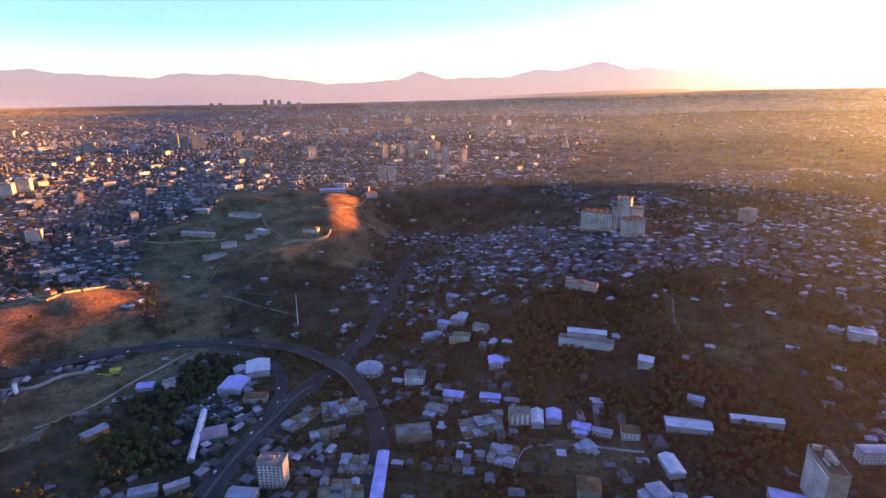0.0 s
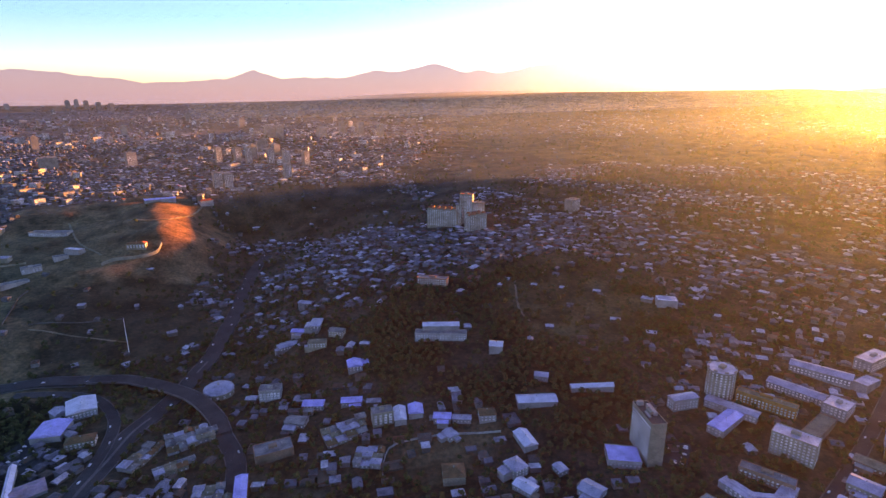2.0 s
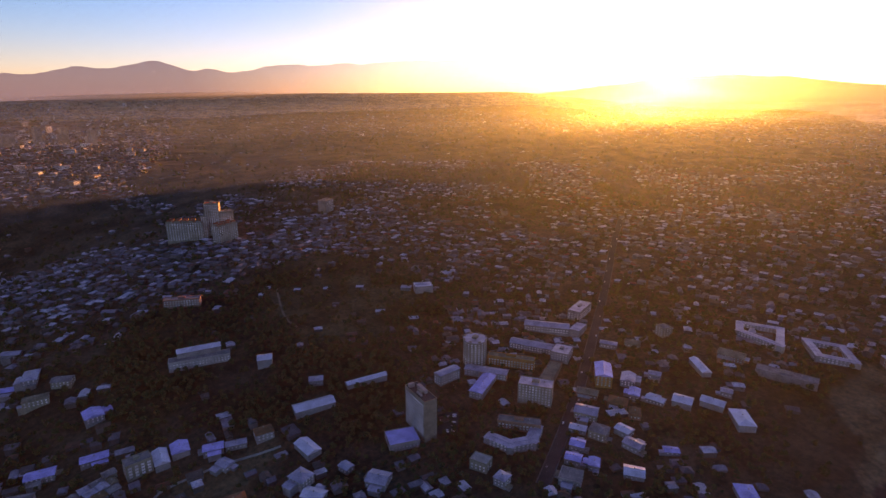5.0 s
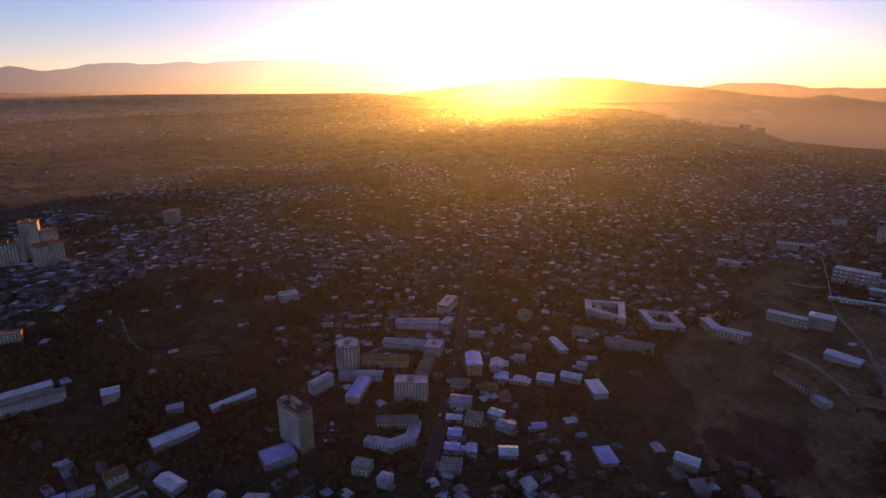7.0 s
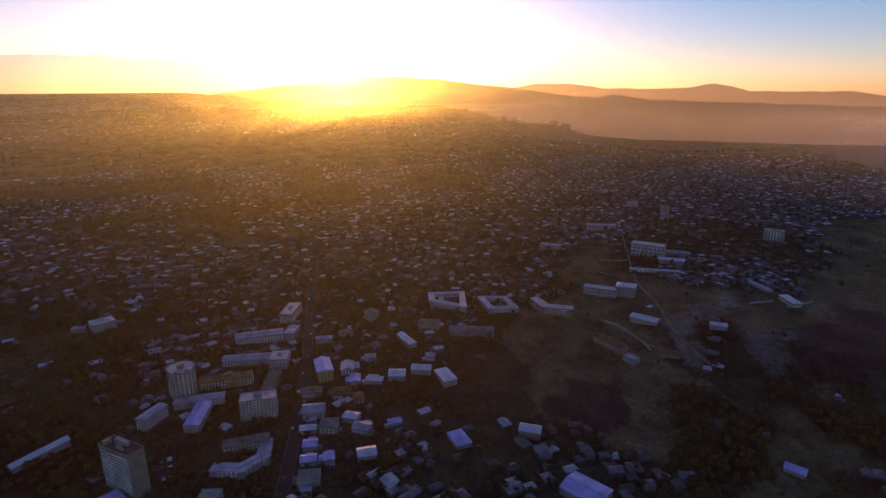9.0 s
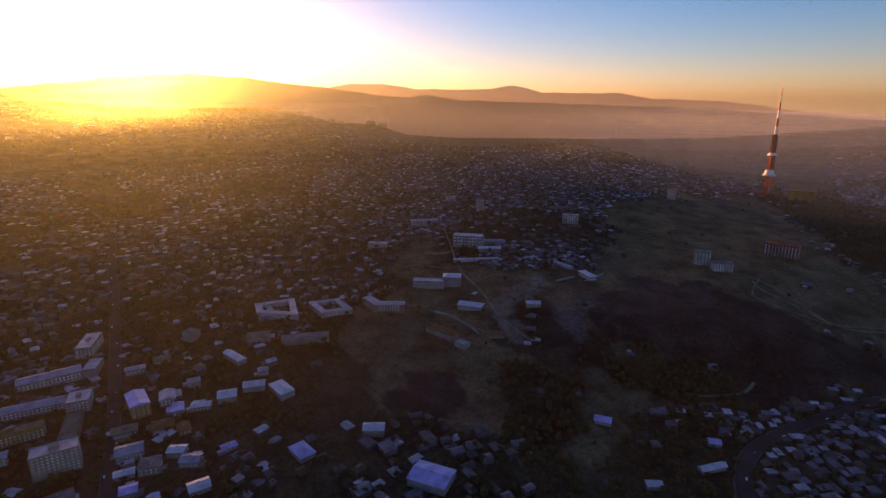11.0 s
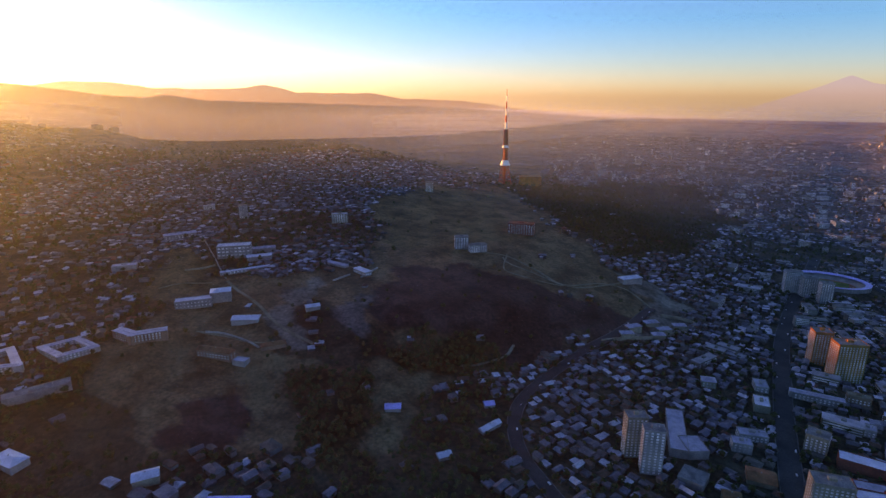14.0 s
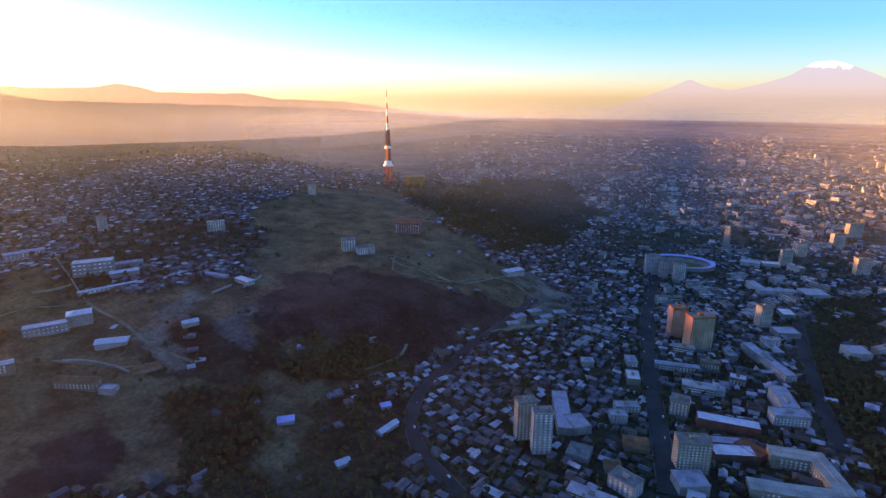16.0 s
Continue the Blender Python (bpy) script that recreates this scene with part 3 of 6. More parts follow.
patch("bare", -577, 628, -503, 686, -384, 740, -262, 727, -284, 695, -358, 681, -418, 584, -444, 507, -469, 492)
patch("scrub", -472, 496, -444, 507, -415, 548, -353, 507, -373, 430, -418, 427)
patch("scrub", -431, 996, -168, 1068, -138, 849, -200, 786, -340, 778)
# Dry far plain, painted paler in place of the bright haze over it.
patch("straw", *[f(radians(b)) * r for b, r in [(a, 3500 + 150 * math.sin(a)) for a in range(-8, 66, 6)] + [(a, 5000) for a in range(64, -10, -6)] for f in (math.sin, math.cos)])
patch("stubble", -2300, 3250, -1600, 3650, -1150, 4100, -1250, 4750, -2400, 4250, -3300, 3600)

# ---- roads ----
road("road_valley_avenue", ((-224, 421), (-210, 503), (-185, 592), (-150, 663), (-120, 786), (-98, 927), (-78, 1113), (-52, 1226)), 23, "dark asphalt avenue running up the valley floor")
strip("median", LANES[-1][1], 3.0, KERB, "pale raised median along the valley avenue", "median", lift=0.95)
road("road_hill_bypass", ((-595, 652), (-544, 687), (-446, 728), (-353, 746), (-268, 743)), 22, "curved dark asphalt highway round the foot of the bare hill")
road("road_hall_street", ((-88, 568), (-70, 510), (-71, 419)), 18, "asphalt street beside the long blue-roofed hall")
road("road_yard_lane", ((-343, 720), (-274, 710), (-227, 665), (-205, 606), (-211, 524)), 11, "narrow asphalt slip lane curving past the yard")
road("road_campus_street", ((350, 248), (465, 297), (591, 356), (789, 455), (988, 559), (1133, 629)), 11, "straight asphalt street between the institute blocks and houses")
road("road_gorge_curve", ((312, -282), (384, -292), (444, -325), (481, -376), (517, -481), (539, -586), (594, -710)), 14, "winding asphalt road between the houses and the bare slope")
road("road_city_avenue", ((189, -434), (253, -530), (342, -667), (451, -849), (560, -1073), (715, -1426)), 20, "broad dark asphalt avenue through the city")
road("road_park_side", ((109, -648), (153, -742), (210, -878), (277, -1051)), 16, "asphalt street along the edge of the park")
YARDS = []
strip("parking_yard", ((-288, 559), (-285, 584), (-273, 603)), 48, ASPHALT, "dark asphalt yard with parked cars", "yard", lift=0.5)
YARDS.append((((-288, 559), (-285, 584), (-273, 603)), 48))
strip("parking_yard", ((-136, 478), (-112, 484)), 40, ASPHALT, "dark asphalt court between low houses", "yard", lift=0.5)
YARDS.append((((-136, 478), (-112, 484)), 40))
strip("parking_yard", ((335, 361), (362, 387)), 22, ASPHALT, "asphalt forecourt with parked cars", "yard", lift=0.5)
YARDS.append((((335, 361), (362, 387)), 22))
strip("parking_yard", ((555, -1362), (495, -1317)), 60, ASPHALT, "asphalt forecourt of the stadium with parked cars", "yard", lift=0.5)
YARDS.append((((555, -1362), (495, -1317)), 60))

# ---- single buildings ----
block("apartment_block", 320, 1091, -35, 66, 20, 36, PALE_STONE, RED_TILE, "pale stone apartment block of twelve storeys with attic gables", "building", windows=dict(single=True, bay=4.6, size=(2.2, 1.7)), attic=5, lift=False)
block("apartment_tower", 369, 1079, -29, 27, 22, 62, PALE_STONE, RED_TILE, "tall pale stone apartment tower in the hillside complex", "building", windows=dict())
block("apartment_block", 390, 1065, -14, 25, 20, 44, PALE_STONE, BITUMEN, "pale stone apartment wing beside the tall tower", "building", windows=dict())
block("apartment_block", 351, 1076, -26, 12, 18, 42, PALE_STONE, BITUMEN, "narrow pale stone apartment wing", "building", windows=dict())
block("apartment_tower", 368, 1019, 20, 43, 20, 32, PALE_STONE, RED_TILE, "small pale stone apartment tower with attic gables", "building", windows=dict(single=True, bay=4.6, size=(2.2, 1.7)), attic=3, lift=False)
block("school", 188, 653, -19, 70, 14, 9, CONCRETE, BITUMEN, "unfinished grey concrete school on the slope", "building", windows=dict(), lift=False)
block("school_hall", 191, 663, -15, 50, 14, 14, WHITE_WALL, BRIGHT_TIN, "school hall with a long bright tin roof", "building", "gable")
block("warehouse", 252, 488, -13, 44, 17, 5, WHITE_WALL, BRIGHT_TIN, "long warehouse with a bluish tin roof", "building", "gable")
block("warehouse", 322, 488, -12, 50, 9, 5, WHITE_WALL, BRIGHT_TIN, "long warehouse with a pale tin roof", "building", "gable")
block("shed", 216, 438, 2, 15, 27, 5, WHITE_WALL, BRIGHT_TIN, "shed with a bluish tin roof", "building", "gable")
block("villa", 193, 488, -11, 18, 14, 8, WHITE_WALL, RED_TILE, "white villa with a red tiled roof", "house", "hip", rise=3.5, windows=dict())
block("villa", 133, 419, -12, 21, 20, 9, PALE_STONE, RED_TILE, "villa with an orange-red tiled roof", "house", "hip", rise=4)
block("apartment_block", -163, 439, -3, 25, 16, 28, GREY_WALL, BITUMEN, "grey panel apartment block of nine storeys", "building", windows=dict())
block("workshop", -268, 620, -5, 30, 32, 7, WHITE_WALL, BLUE_TIN, "workshop with a bright blue roof", "building", "gable")
block("workshop", -251, 661, 18, 30, 35, 9, WHITE_WALL, BRIGHT_TIN, "workshop with a white ribbed roof", "building", "gable", windows=dict())
block("office", -231, 590, 5, 28, 14, 8, PALE_STONE, RED_TILE, "small office with a dark red roof", "building", "hip", windows=dict())
block("shop", -256, 522, 25, 29, 23, 4, WHITE_WALL, PINK_ROOF, "shop with a faded pink roof", "building", "gable")
block("wall_shed", -271, 518, 15, 6, 94, 6, WHITE_WALL, BRIGHT_TIN, "narrow white shed along the yard wall", "building", "gable")
block("barrack", -388, 523, 58, 25, 13, 7, ORANGE_BRICK, TIN, "orange brick building with a tin roof", "building", "gable")
block("unfinished_house", -37, 631, -8, 26, 16, 13, CONCRETE, BITUMEN, "unfinished grey concrete house with open storeys", "building", windows=dict(bay=4, size=(3.0, 2.2)))
block("market_hall", -62, 444, 0, 11, 69, 8, PINK_TUFF, BLUE_TIN, "long hall with a pale blue roof beside the street", "building", "gable", rise=1.5)
block("factory", -33, 512, 9, 38, 21, 10, PINK_TUFF, BITUMEN, "old pink tuff factory with a patched flat roof", "building")
block("institute_tower", 321, 386, -10, 15, 40, 45, PALE_STONE, ASPHALT, "tall pale slab with dark window bands", "building", windows=dict(size=(2.3, 2.0), bay=2.7, faces='ne'), foot=10)
_slab = [o for o in scene.objects if o.name.startswith("institute_tower")][-1]
for _x, _y, _w, _l, _h in ((3.6, 2, 2.4, 17, 3.4), (-2, 14, 4, 4, 4.2), (-3.4, -4, 1.4, 10, 1.6)):
    part("roof_house", add_box(bmesh.new(), _x - _w, _x + _w / 2, _y - _l / 2, _y + _l / 2, 45.26, 45.25 + _h, 0.1), WHITE_WALL, _slab, "pale lift and plant house on the roof")
for _k in range(13):
    part("window_strip", add_box(bmesh.new(), -7.74, -7.4, -18.4, 18.4, 3.0 * _k + 3.32, 3.0 * _k + 5.18), GLASS, _slab, "dark ribbon of windows")
    part("floor_band", add_box(bmesh.new(), -7.95, -7.52, -19, 19, 3.0 * _k + 2.2, 3.0 * _k + 3.3), PALE_STONE, _slab)
block("student_hostel", 327, 304, -72, 18, 13, 10, PALE_STONE, CONCRETE, "square pale stone house with a sunken roof terrace", "building", windows=dict(bay=4, size=(1.6, 1.6)), lift=False)
block("annex", 294, 384, -24, 31, 25, 7, WHITE_WALL, BLUE_TIN, "low annex with a blue roof", "building", windows=dict(), lift=False)
block("student_block", 488, 405, -59, 59, 12, 13, ORANGE_BRICK, BROWN_ROOF, "long orange student block of four storeys", "building", windows=dict())
block("lecture_wing", 423, 393, -68, 16, 47, 8, WHITE_WALL, BLUE_TIN, "lecture wing with a pale blue roof", "building", "gable", rise=1.5, windows=dict())
block("lecture_wing", 448, 411, -60, 53, 14, 8, WHITE_WALL, TIN, "lecture wing with a grey roof", "building", "gable", rise=1.5, windows=dict())
block("lecture_wing", 404, 435, -92, 12, 31, 13, WHITE_WALL, TIN, "narrow wing with a tin roof", "building", "gable", rise=1.5, windows=dict())
block("long_hall", 540, 414, -66, 57, 17, 8, GREY_WALL, TIN, "long grey hall with a ridged roof", "building", "gable", windows=dict())
block("institute_block", 550, 372, -69, 23, 27, 11, GREY_WALL, TIN, "square grey institute block", "building", windows=dict())
block("long_hall", 591, 428, -57, 62, 19, 9, GREY_WALL, TIN, "long grey hall with a pale roof", "building", "gable", windows=dict())
block("institute_block", 666, 424, -77, 19, 48, 13, GREY_WALL, TIN, "grey institute block by the street", "building", windows=dict())
block("institute_block", 618, 394, -78, 15, 30, 9, GREY_WALL, TIN, "low grey end block of the long hall", "building", lift=False)
block("hostel", 450, 336, -60, 38, 19, 23, PALE_STONE, TIN, "pale hostel block of eight storeys", "building", windows=dict())
block("hostel", 507, 357, -68, 16, 52, 8, PINK_TUFF, BROWN_ROOF, "low brown-roofed wing behind the hostel", "building", lift=False)
winged("clinic", ((360, 321), (365, 300), (386, 290), (405, 299)), 12, 7, WHITE_WALL, TIN, "clinic of three wings with a pale blue roof", "building", False)
block("clinic", 399, 317, -55, 45, 12, 9, PINK_TUFF, BITUMEN, "old tuff clinic with a dark roof", "building", windows=dict())
block("villa", 542, 644, -45, 28, 18, 9, WHITE_WALL, TIN, "white square villa on the slope", "house", "hip", windows=dict())
block("town_house", 544, 307, -55, 19, 35, 14, ORANGE_BRICK, BLUE_TIN, "orange brick house with a blue roof", "building", "gable", windows=dict())
winged("court_house", ((793, 243), (811, 196), (753, 179), (764, 232)), 9, 7, WHITE_WALL, TIN, "low pale school round a square courtyard", "building", True)
winged("court_house", ((801, 162), (812, 125), (772, 102), (762, 138)), 9, 7, WHITE_WALL, TIN, "low pale school round a small courtyard", "building", True)
block("long_hall", 686, 151, -80, 63, 16, 9, GREY_WALL, BITUMEN, "long grey hall among trees", "building")
block("workshop", 572, 158, -141, 32, 17, 6, WHITE_WALL, BRIGHT_TIN, "workshop with a bright tin roof", "building", "hip")
block("workshop", 638, 231, -133, 37, 11, 6, WHITE_WALL, BRIGHT_TIN, "workshop with a bright blue-white roof", "building", "gable")
block("workshop", 579, 191, -80, 24, 14, 6, WHITE_WALL, BRIGHT_TIN, "long workshop with a bright roof", "building", "gable")
block("workshop", 560, 216, -74, 20, 18, 6, WHITE_WALL, BRIGHT_TIN, "workshop with a bright tin roof", "building", "gable")
block("house_large", 497, 46, -92, 22, 14, 8, PALE_STONE, BRIGHT_TIN, "two-storey house with a bright roof", "house", "gable")
block("shed", 465, 114, -140, 25, 16, 5, WHITE_WALL, BLUE_TIN, "shed with a pale blue pyramid roof", "building", "hip", rise=5)
block("workshop", 778, -85, -114, 38, 18, 6, WHITE_WALL, BRIGHT_TIN, "workshop with a pale gabled roof", "building", "gable")
block("factory", 1069, 75, -99, 39, 16, 8, WHITE_WALL, TIN, "small pale factory by the slope", "building")
block("sports_hall", 423, -12, -117, 37, 28, 8, WHITE_WALL, BLUE_TIN, "hall with a bright blue roof", "building", "gable")
block("apartment_tower", 309, -392, -129, 20, 14, 48, WHITE_WALL, BITUMEN, "white apartment tower of sixteen storeys", "building", windows=dict(single=True, bay=4.4, size=(2.2, 1.7)))
block("apartment_tower", 336, -397, -120, 21, 14, 46, PALE_STONE, BITUMEN, "pale apartment tower of sixteen storeys", "building", windows=dict())
block("school", 337, -463, -136, 18, 79, 9, GREY_WALL, TIN, "grey school wing with a pale blue roof", "building", lift=False)
block("school", 310, -456, -117, 21, 27, 9, GREY_WALL, TIN, "grey school wing with a pale blue roof", "building", lift=False)
block("sports_hall", 205, -593, -151, 64, 17, 10, RED_PAINT, BRIGHT_TIN, "red sports hall with a long pale blue roof", "building", lift=False)
block("sports_hall", 179, -544, -135, 42, 19, 9, RED_PAINT, BRIGHT_TIN, "red sports hall with a bright white roof", "building", lift=False)
block("sports_hall", 189, -562, -138, 40, 13, 7, RED_PAINT, TIN, "low link with a lilac-grey roof between the red halls", "building", lift=False)
block("sports_hall", 168, -564, -102, 18, 29, 9, RED_PAINT, RED_TILE, "rust-red wing of the sports hall", "building", lift=False)
block("apartment_block", 197, -488, -136, 31, 18, 34, PALE_STONE, BITUMEN, "tan apartment block of eleven storeys", "building", windows=dict())
block("apartment_block", 165, -660, -138, 39, 19, 13, WHITE_WALL, TIN, "white apartment block with a pale roof", "building", windows=dict())
block("apartment_block", 178, -691, -144, 19, 71, 14, WHITE_WALL, TIN, "long white apartment wing", "building", windows=dict())
winged("ministry", ((146, -569), (117, -588), (85, -553)), 17, 13, PALE_STONE, CONCRETE, "pale stone ministry of long wings round a court", "building", False)
winged("ministry", ((139, -502), (117, -517), (83, -544)), 17, 12, PALE_STONE, CONCRETE, "pale stone front wing of the ministry", "building", False)
block("apartment_tower", 333, -787, -125, 36, 22, 56, ORANGE_BRICK, BITUMEN, "orange brick apartment tower of eighteen storeys", "building", windows=dict())
block("apartment_tower", 380, -812, -131, 23, 20, 50, ORANGE_BRICK, BITUMEN, "brown brick apartment tower", "building", windows=dict())
block("apartment_block", 257, -584, -159, 21, 18, 19, PALE_STONE, BITUMEN, "tan corner apartment block", "building", windows=dict())
block("apartment_block", 242, -810, -127, 16, 105, 11, GREY_WALL, TIN, "long grey apartment row along the park", "building", windows=dict())
block("villa", 682, -749, -99, 42, 18, 10, WHITE_WALL, BRIGHT_TIN, "white house on the shoulder of the hill", "house", "hip")
block("broadcast_hall", 1502, -1125, -124, 74, 30, 30, ORANGE_BRICK, BROWN_ROOF, "long tan hall below the mast", "building", lift=False)
block("villa", -482, 1294, -16, 80, 22, 8, WHITE_WALL, BITUMEN, "unfinished white villa on the bare plateau", "house", windows=dict())
block("villa", -597, 1318, -10, 43, 18, 8, PALE_STONE, TIN, "half-built stone villa on the plateau", "house", "hip")
block("villa", -452, 1102, 25, 31, 16, 9, CONCRETE, BITUMEN, "grey shell of an arched villa", "house", windows=dict(bay=4.6, size=(3.2, 2.3)))
block("villa", -402, 1169, -29, 35, 14, 10, WHITE_WALL, BRIGHT_TIN, "white boxy house on the plateau edge", "house", lift=False)
block("villa", -420, 1149, 27, 24, 14, 7, CONCRETE, BITUMEN, "low grey unfinished villa", "house", lift=False)
block("villa", -544, 1167, -11, 77, 14, 6, PALE_STONE, TIN, "long low stone house behind a wall", "house", "gable")
block("villa", -465, 1058, 32, 44, 16, 5, CONCRETE, BITUMEN, "concrete foundations of a villa on the slope", "house", lift=False)
block("villa", -290, 1156, -5, 34, 16, 9, PALE_STONE, RED_TILE, "arched stone villa inside a curved terrace wall", "house", "hip", windows=dict(bay=5, size=(2.4, 2.4)))
block("villa", -199, 1481, 30, 33, 16, 10, WHITE_WALL, RED_TILE, "white villa at the head of the spur", "house", "hip")
block("warehouse", -298, 1453, 17, 69, 14, 6, WHITE_WALL, BLUE_TIN, "long low store with a pale blue roof", "building", "gable")
block("villa", -648, 829, -3, 29, 12, 5, PALE_STONE, RED_TILE, "low stone house on the hill top", "house", "hip")
block("shed", -383, 622, 11, 19, 15, 5, WHITE_WALL, BLUE_TIN, "shed with a bright blue roof", "building", "gable")
block("unfinished_house", -354, 625, 33, 14, 12, 8, CONCRETE, BITUMEN, "grey concrete house shell with open windows", "building", lift=False, windows=dict(bay=5, size=(2.4, 2.0)))
block("depot", -274, 660, 41, 15, 16, 7, WHITE_WALL, TIN, "small depot beside the workshops", "building", "gable")
block("hall", -186, 419, -6, 26, 14, 8, WHITE_WALL, TIN, "hall with a bluish roof beside the avenue", "building", "gable")
block("hall", -283, 428, 19, 24, 11, 7, WHITE_WALL, TIN, "hall with a bluish roof among trees", "building", "gable")
block("hall", -254, 434, 32, 22, 6, 7, WHITE_WALL, TIN, "hall with a pale blue roof", "building", "gable")
block("apartment_block", 83, 524, 0, 23, 14, 15, PALE_STONE, BITUMEN, "pale unfinished block with open bays", "building", windows=dict(bay=4.4, size=(3.0, 2.2)))
block("shed", 103, 524, -8, 13, 26, 5, WHITE_WALL, BRIGHT_TIN, "shed with a bright blue roof", "building", "gable")
block("shed", 121, 524, -10, 16, 19, 5, WHITE_WALL, BLUE_TIN, "shed with a dull blue roof", "building", "gable")
block("house_large", 245, 593, -26, 17, 16, 10, WHITE_WALL, BRIGHT_TIN, "white house with a bright roof on the slope", "house", "gable")
block("house_large", 541, 642, -28, 29, 22, 10, WHITE_WALL, BRIGHT_TIN, "large white house with a pale roof", "house", lift=False)
block("old_hall", 217, 800, -29, 49, 14, 11, PINK_TUFF, BITUMEN, "old arched tuff hall on the slope", "building", windows=dict())
block("apartment_tower", 597, -1120, -132, 30, 18, 46, WHITE_WALL, BITUMEN, "white striped tower block beside the stadium", "building", windows=dict())
block("apartment_tower", 566, -1122, -127, 26, 18, 40, GREY_WALL, BITUMEN, "grey tower block beside the stadium", "building", windows=dict())
block("apartment_tower", 528, -1111, -132, 22, 18, 42, GREY_WALL, BITUMEN, "grey tower block by the stadium gate", "building", windows=dict())
block("apartment_tower", 431, -1446, -143, 24, 18, 38, PALE_STONE, BITUMEN, "tan apartment tower in the city", "building", windows=dict())
block("apartment_tower", 291, -1498, -140, 30, 18, 38, PALE_STONE, BITUMEN, "tan apartment tower in the city", "building", windows=dict())
block("apartment_tower", 399, -1719, -134, 31, 18, 38, PALE_STONE, BITUMEN, "tan apartment tower in the city", "building", windows=dict())
block("apartment_tower", 405, -1891, -129, 41, 18, 38, PALE_STONE, BITUMEN, "tan apartment tower in the city", "building", windows=dict())
block("apartment_tower", 310, -979, -127, 20, 18, 38, PALE_STONE, BITUMEN, "tan apartment tower in the city", "building", windows=dict())
block("apartment_tower", 434, -1548, -110, 32, 18, 38, PALE_STONE, BITUMEN, "tan apartment tower in the city", "building", windows=dict())
winged("opera_hall", ((418, -1214), (384, -1184), (344, -1219)), 18, 12, CONCRETE, TIN, "broad hall with folded pale roofs", "building", False)
block("hall", 314, -1253, -136, 45, 40, 12, CONCRETE, TIN, "large hall at the park edge", "building", lift=False)
block("arena", 172, -962, -139, 30, 30, 12, CONCRETE, TIN, "grey drum-like hall in the park", "building", lift=False)
winged("long_row", ((334, -675), (294, -702)), 10, 9, GREY_WALL, TIN, "long low row with a pale roof beside the avenue", "building", False)
block("school", 267, -892, -138, 25, 14, 14, WHITE_WALL, TIN, "white arched school beside the park", "building", windows=dict(bay=4.4, size=(2.6, 2.2)))
block("row_block", 220, -408, -178, 27, 18, 14, WHITE_WALL, BITUMEN, "white block with square black windows", "building", windows=dict(bay=4.4, size=(2.6, 2.2)))
block("house_large", 400, -600, -134, 17, 14, 9, PALE_STONE, TIN, "two-storey stone house among low roofs", "house", "hip", windows=dict())
block("hall", 278, -416, -158, 23, 22, 8, GREY_WALL, BITUMEN, "low hall with a patched dark roof", "building", lift=False)
block("hall", 182, -457, -130, 28, 22, 12, WHITE_WALL, TIN, "white corner hall with a pale hipped roof", "building", "hip")
block("house_large", 243, -422, -137, 15, 12, 8, PALE_STONE, RED_TILE, "house with a faded red roof in the city", "house", "gable")
block("hall", 249, -475, -142, 25, 22, 6, PINK_TUFF, RED_TILE, "low hall with a broad rust-red roof", "building", "gable")
block("row_block", 291, -507, -136, 19, 14, 11, WHITE_WALL, TIN, "white three-storey block with dark windows", "building", windows=dict())
block("row_block", 299, -538, -133, 29, 14, 8, WHITE_WALL, TIN, "white low block with a pale blue roof", "building", windows=dict())
block("row_block", 364, -654, -136, 15, 22, 8, WHITE_WALL, TIN, "white house row beside the avenue", "building", windows=dict())
block("row_block", 337, -614, -142, 17, 26, 8, PALE_STONE, BRIGHT_TIN, "pale house row beside the avenue", "building")
block("hall", 486, -1384, -163, 42, 30, 8, CONCRETE, TIN, "broad low hall with a pale roof", "building", lift=False)
block("hall", 453, -1416, -149, 39, 24, 8, CONCRETE, BRIGHT_TIN, "broad low hall with a bright roof", "building", lift=False)
block("hall", 300, -1060, -141, 22, 30, 8, GREY_WALL, BRIGHT_TIN, "city block with a broad pale roof", "building", lift=False)
block("hall", 270, -967, -134, 36, 28, 9, GREY_WALL, TIN, "city block with a broad blue-grey roof", "building", lift=False)
block("school", 247, -664, -151, 16, 14, 9, WHITE_WALL, TIN, "white two-storey school among the houses", "building", windows=dict())
block("row_block", 246, -722, -158, 20, 14, 10, PINK_TUFF, BRIGHT_TIN, "old tuff block with a lilac roof", "building", windows=dict())
block("row_block", 290, -737, -149, 25, 12, 10, PINK_TUFF, BROWN_ROOF, "old tuff row in the city", "building", windows=dict())
block("park_cafe", 151, -769, -150, 14, 8, 4, WHITE_WALL, BRIGHT_TIN, "low cafe with a pale roof in the park", "building", lift=False)
block("park_pavilion", 113, -786, -170, 14, 14, 6, WHITE_WALL, TIN, "white pavilion with a pale roof in the park", "building", "hip")
block("villa", 540, -610, -99, 23, 12, 7, PALE_STONE, TIN, "walled terrace villa with a grey hipped roof", "house", "hip")
block("villa", 549, -658, -107, 22, 12, 7, PALE_STONE, TIN, "walled terrace villa with a grey hipped roof", "house", "hip")
block("villa", 527, -663, -110, 21, 12, 7, PALE_STONE, TIN, "walled terrace villa with a grey hipped roof", "house", "hip")
block("villa", 535, -708, -122, 20, 12, 7, PALE_STONE, TIN, "walled terrace villa with a grey hipped roof", "house", "hip")
block("villa", 526, -582, -117, 19, 12, 7, PALE_STONE, TIN, "walled terrace villa with a grey hipped roof", "house", "hip")
block("villa", 516, -638, -118, 19, 12, 7, PALE_STONE, TIN, "walled terrace villa with a grey hipped roof", "house", "hip")
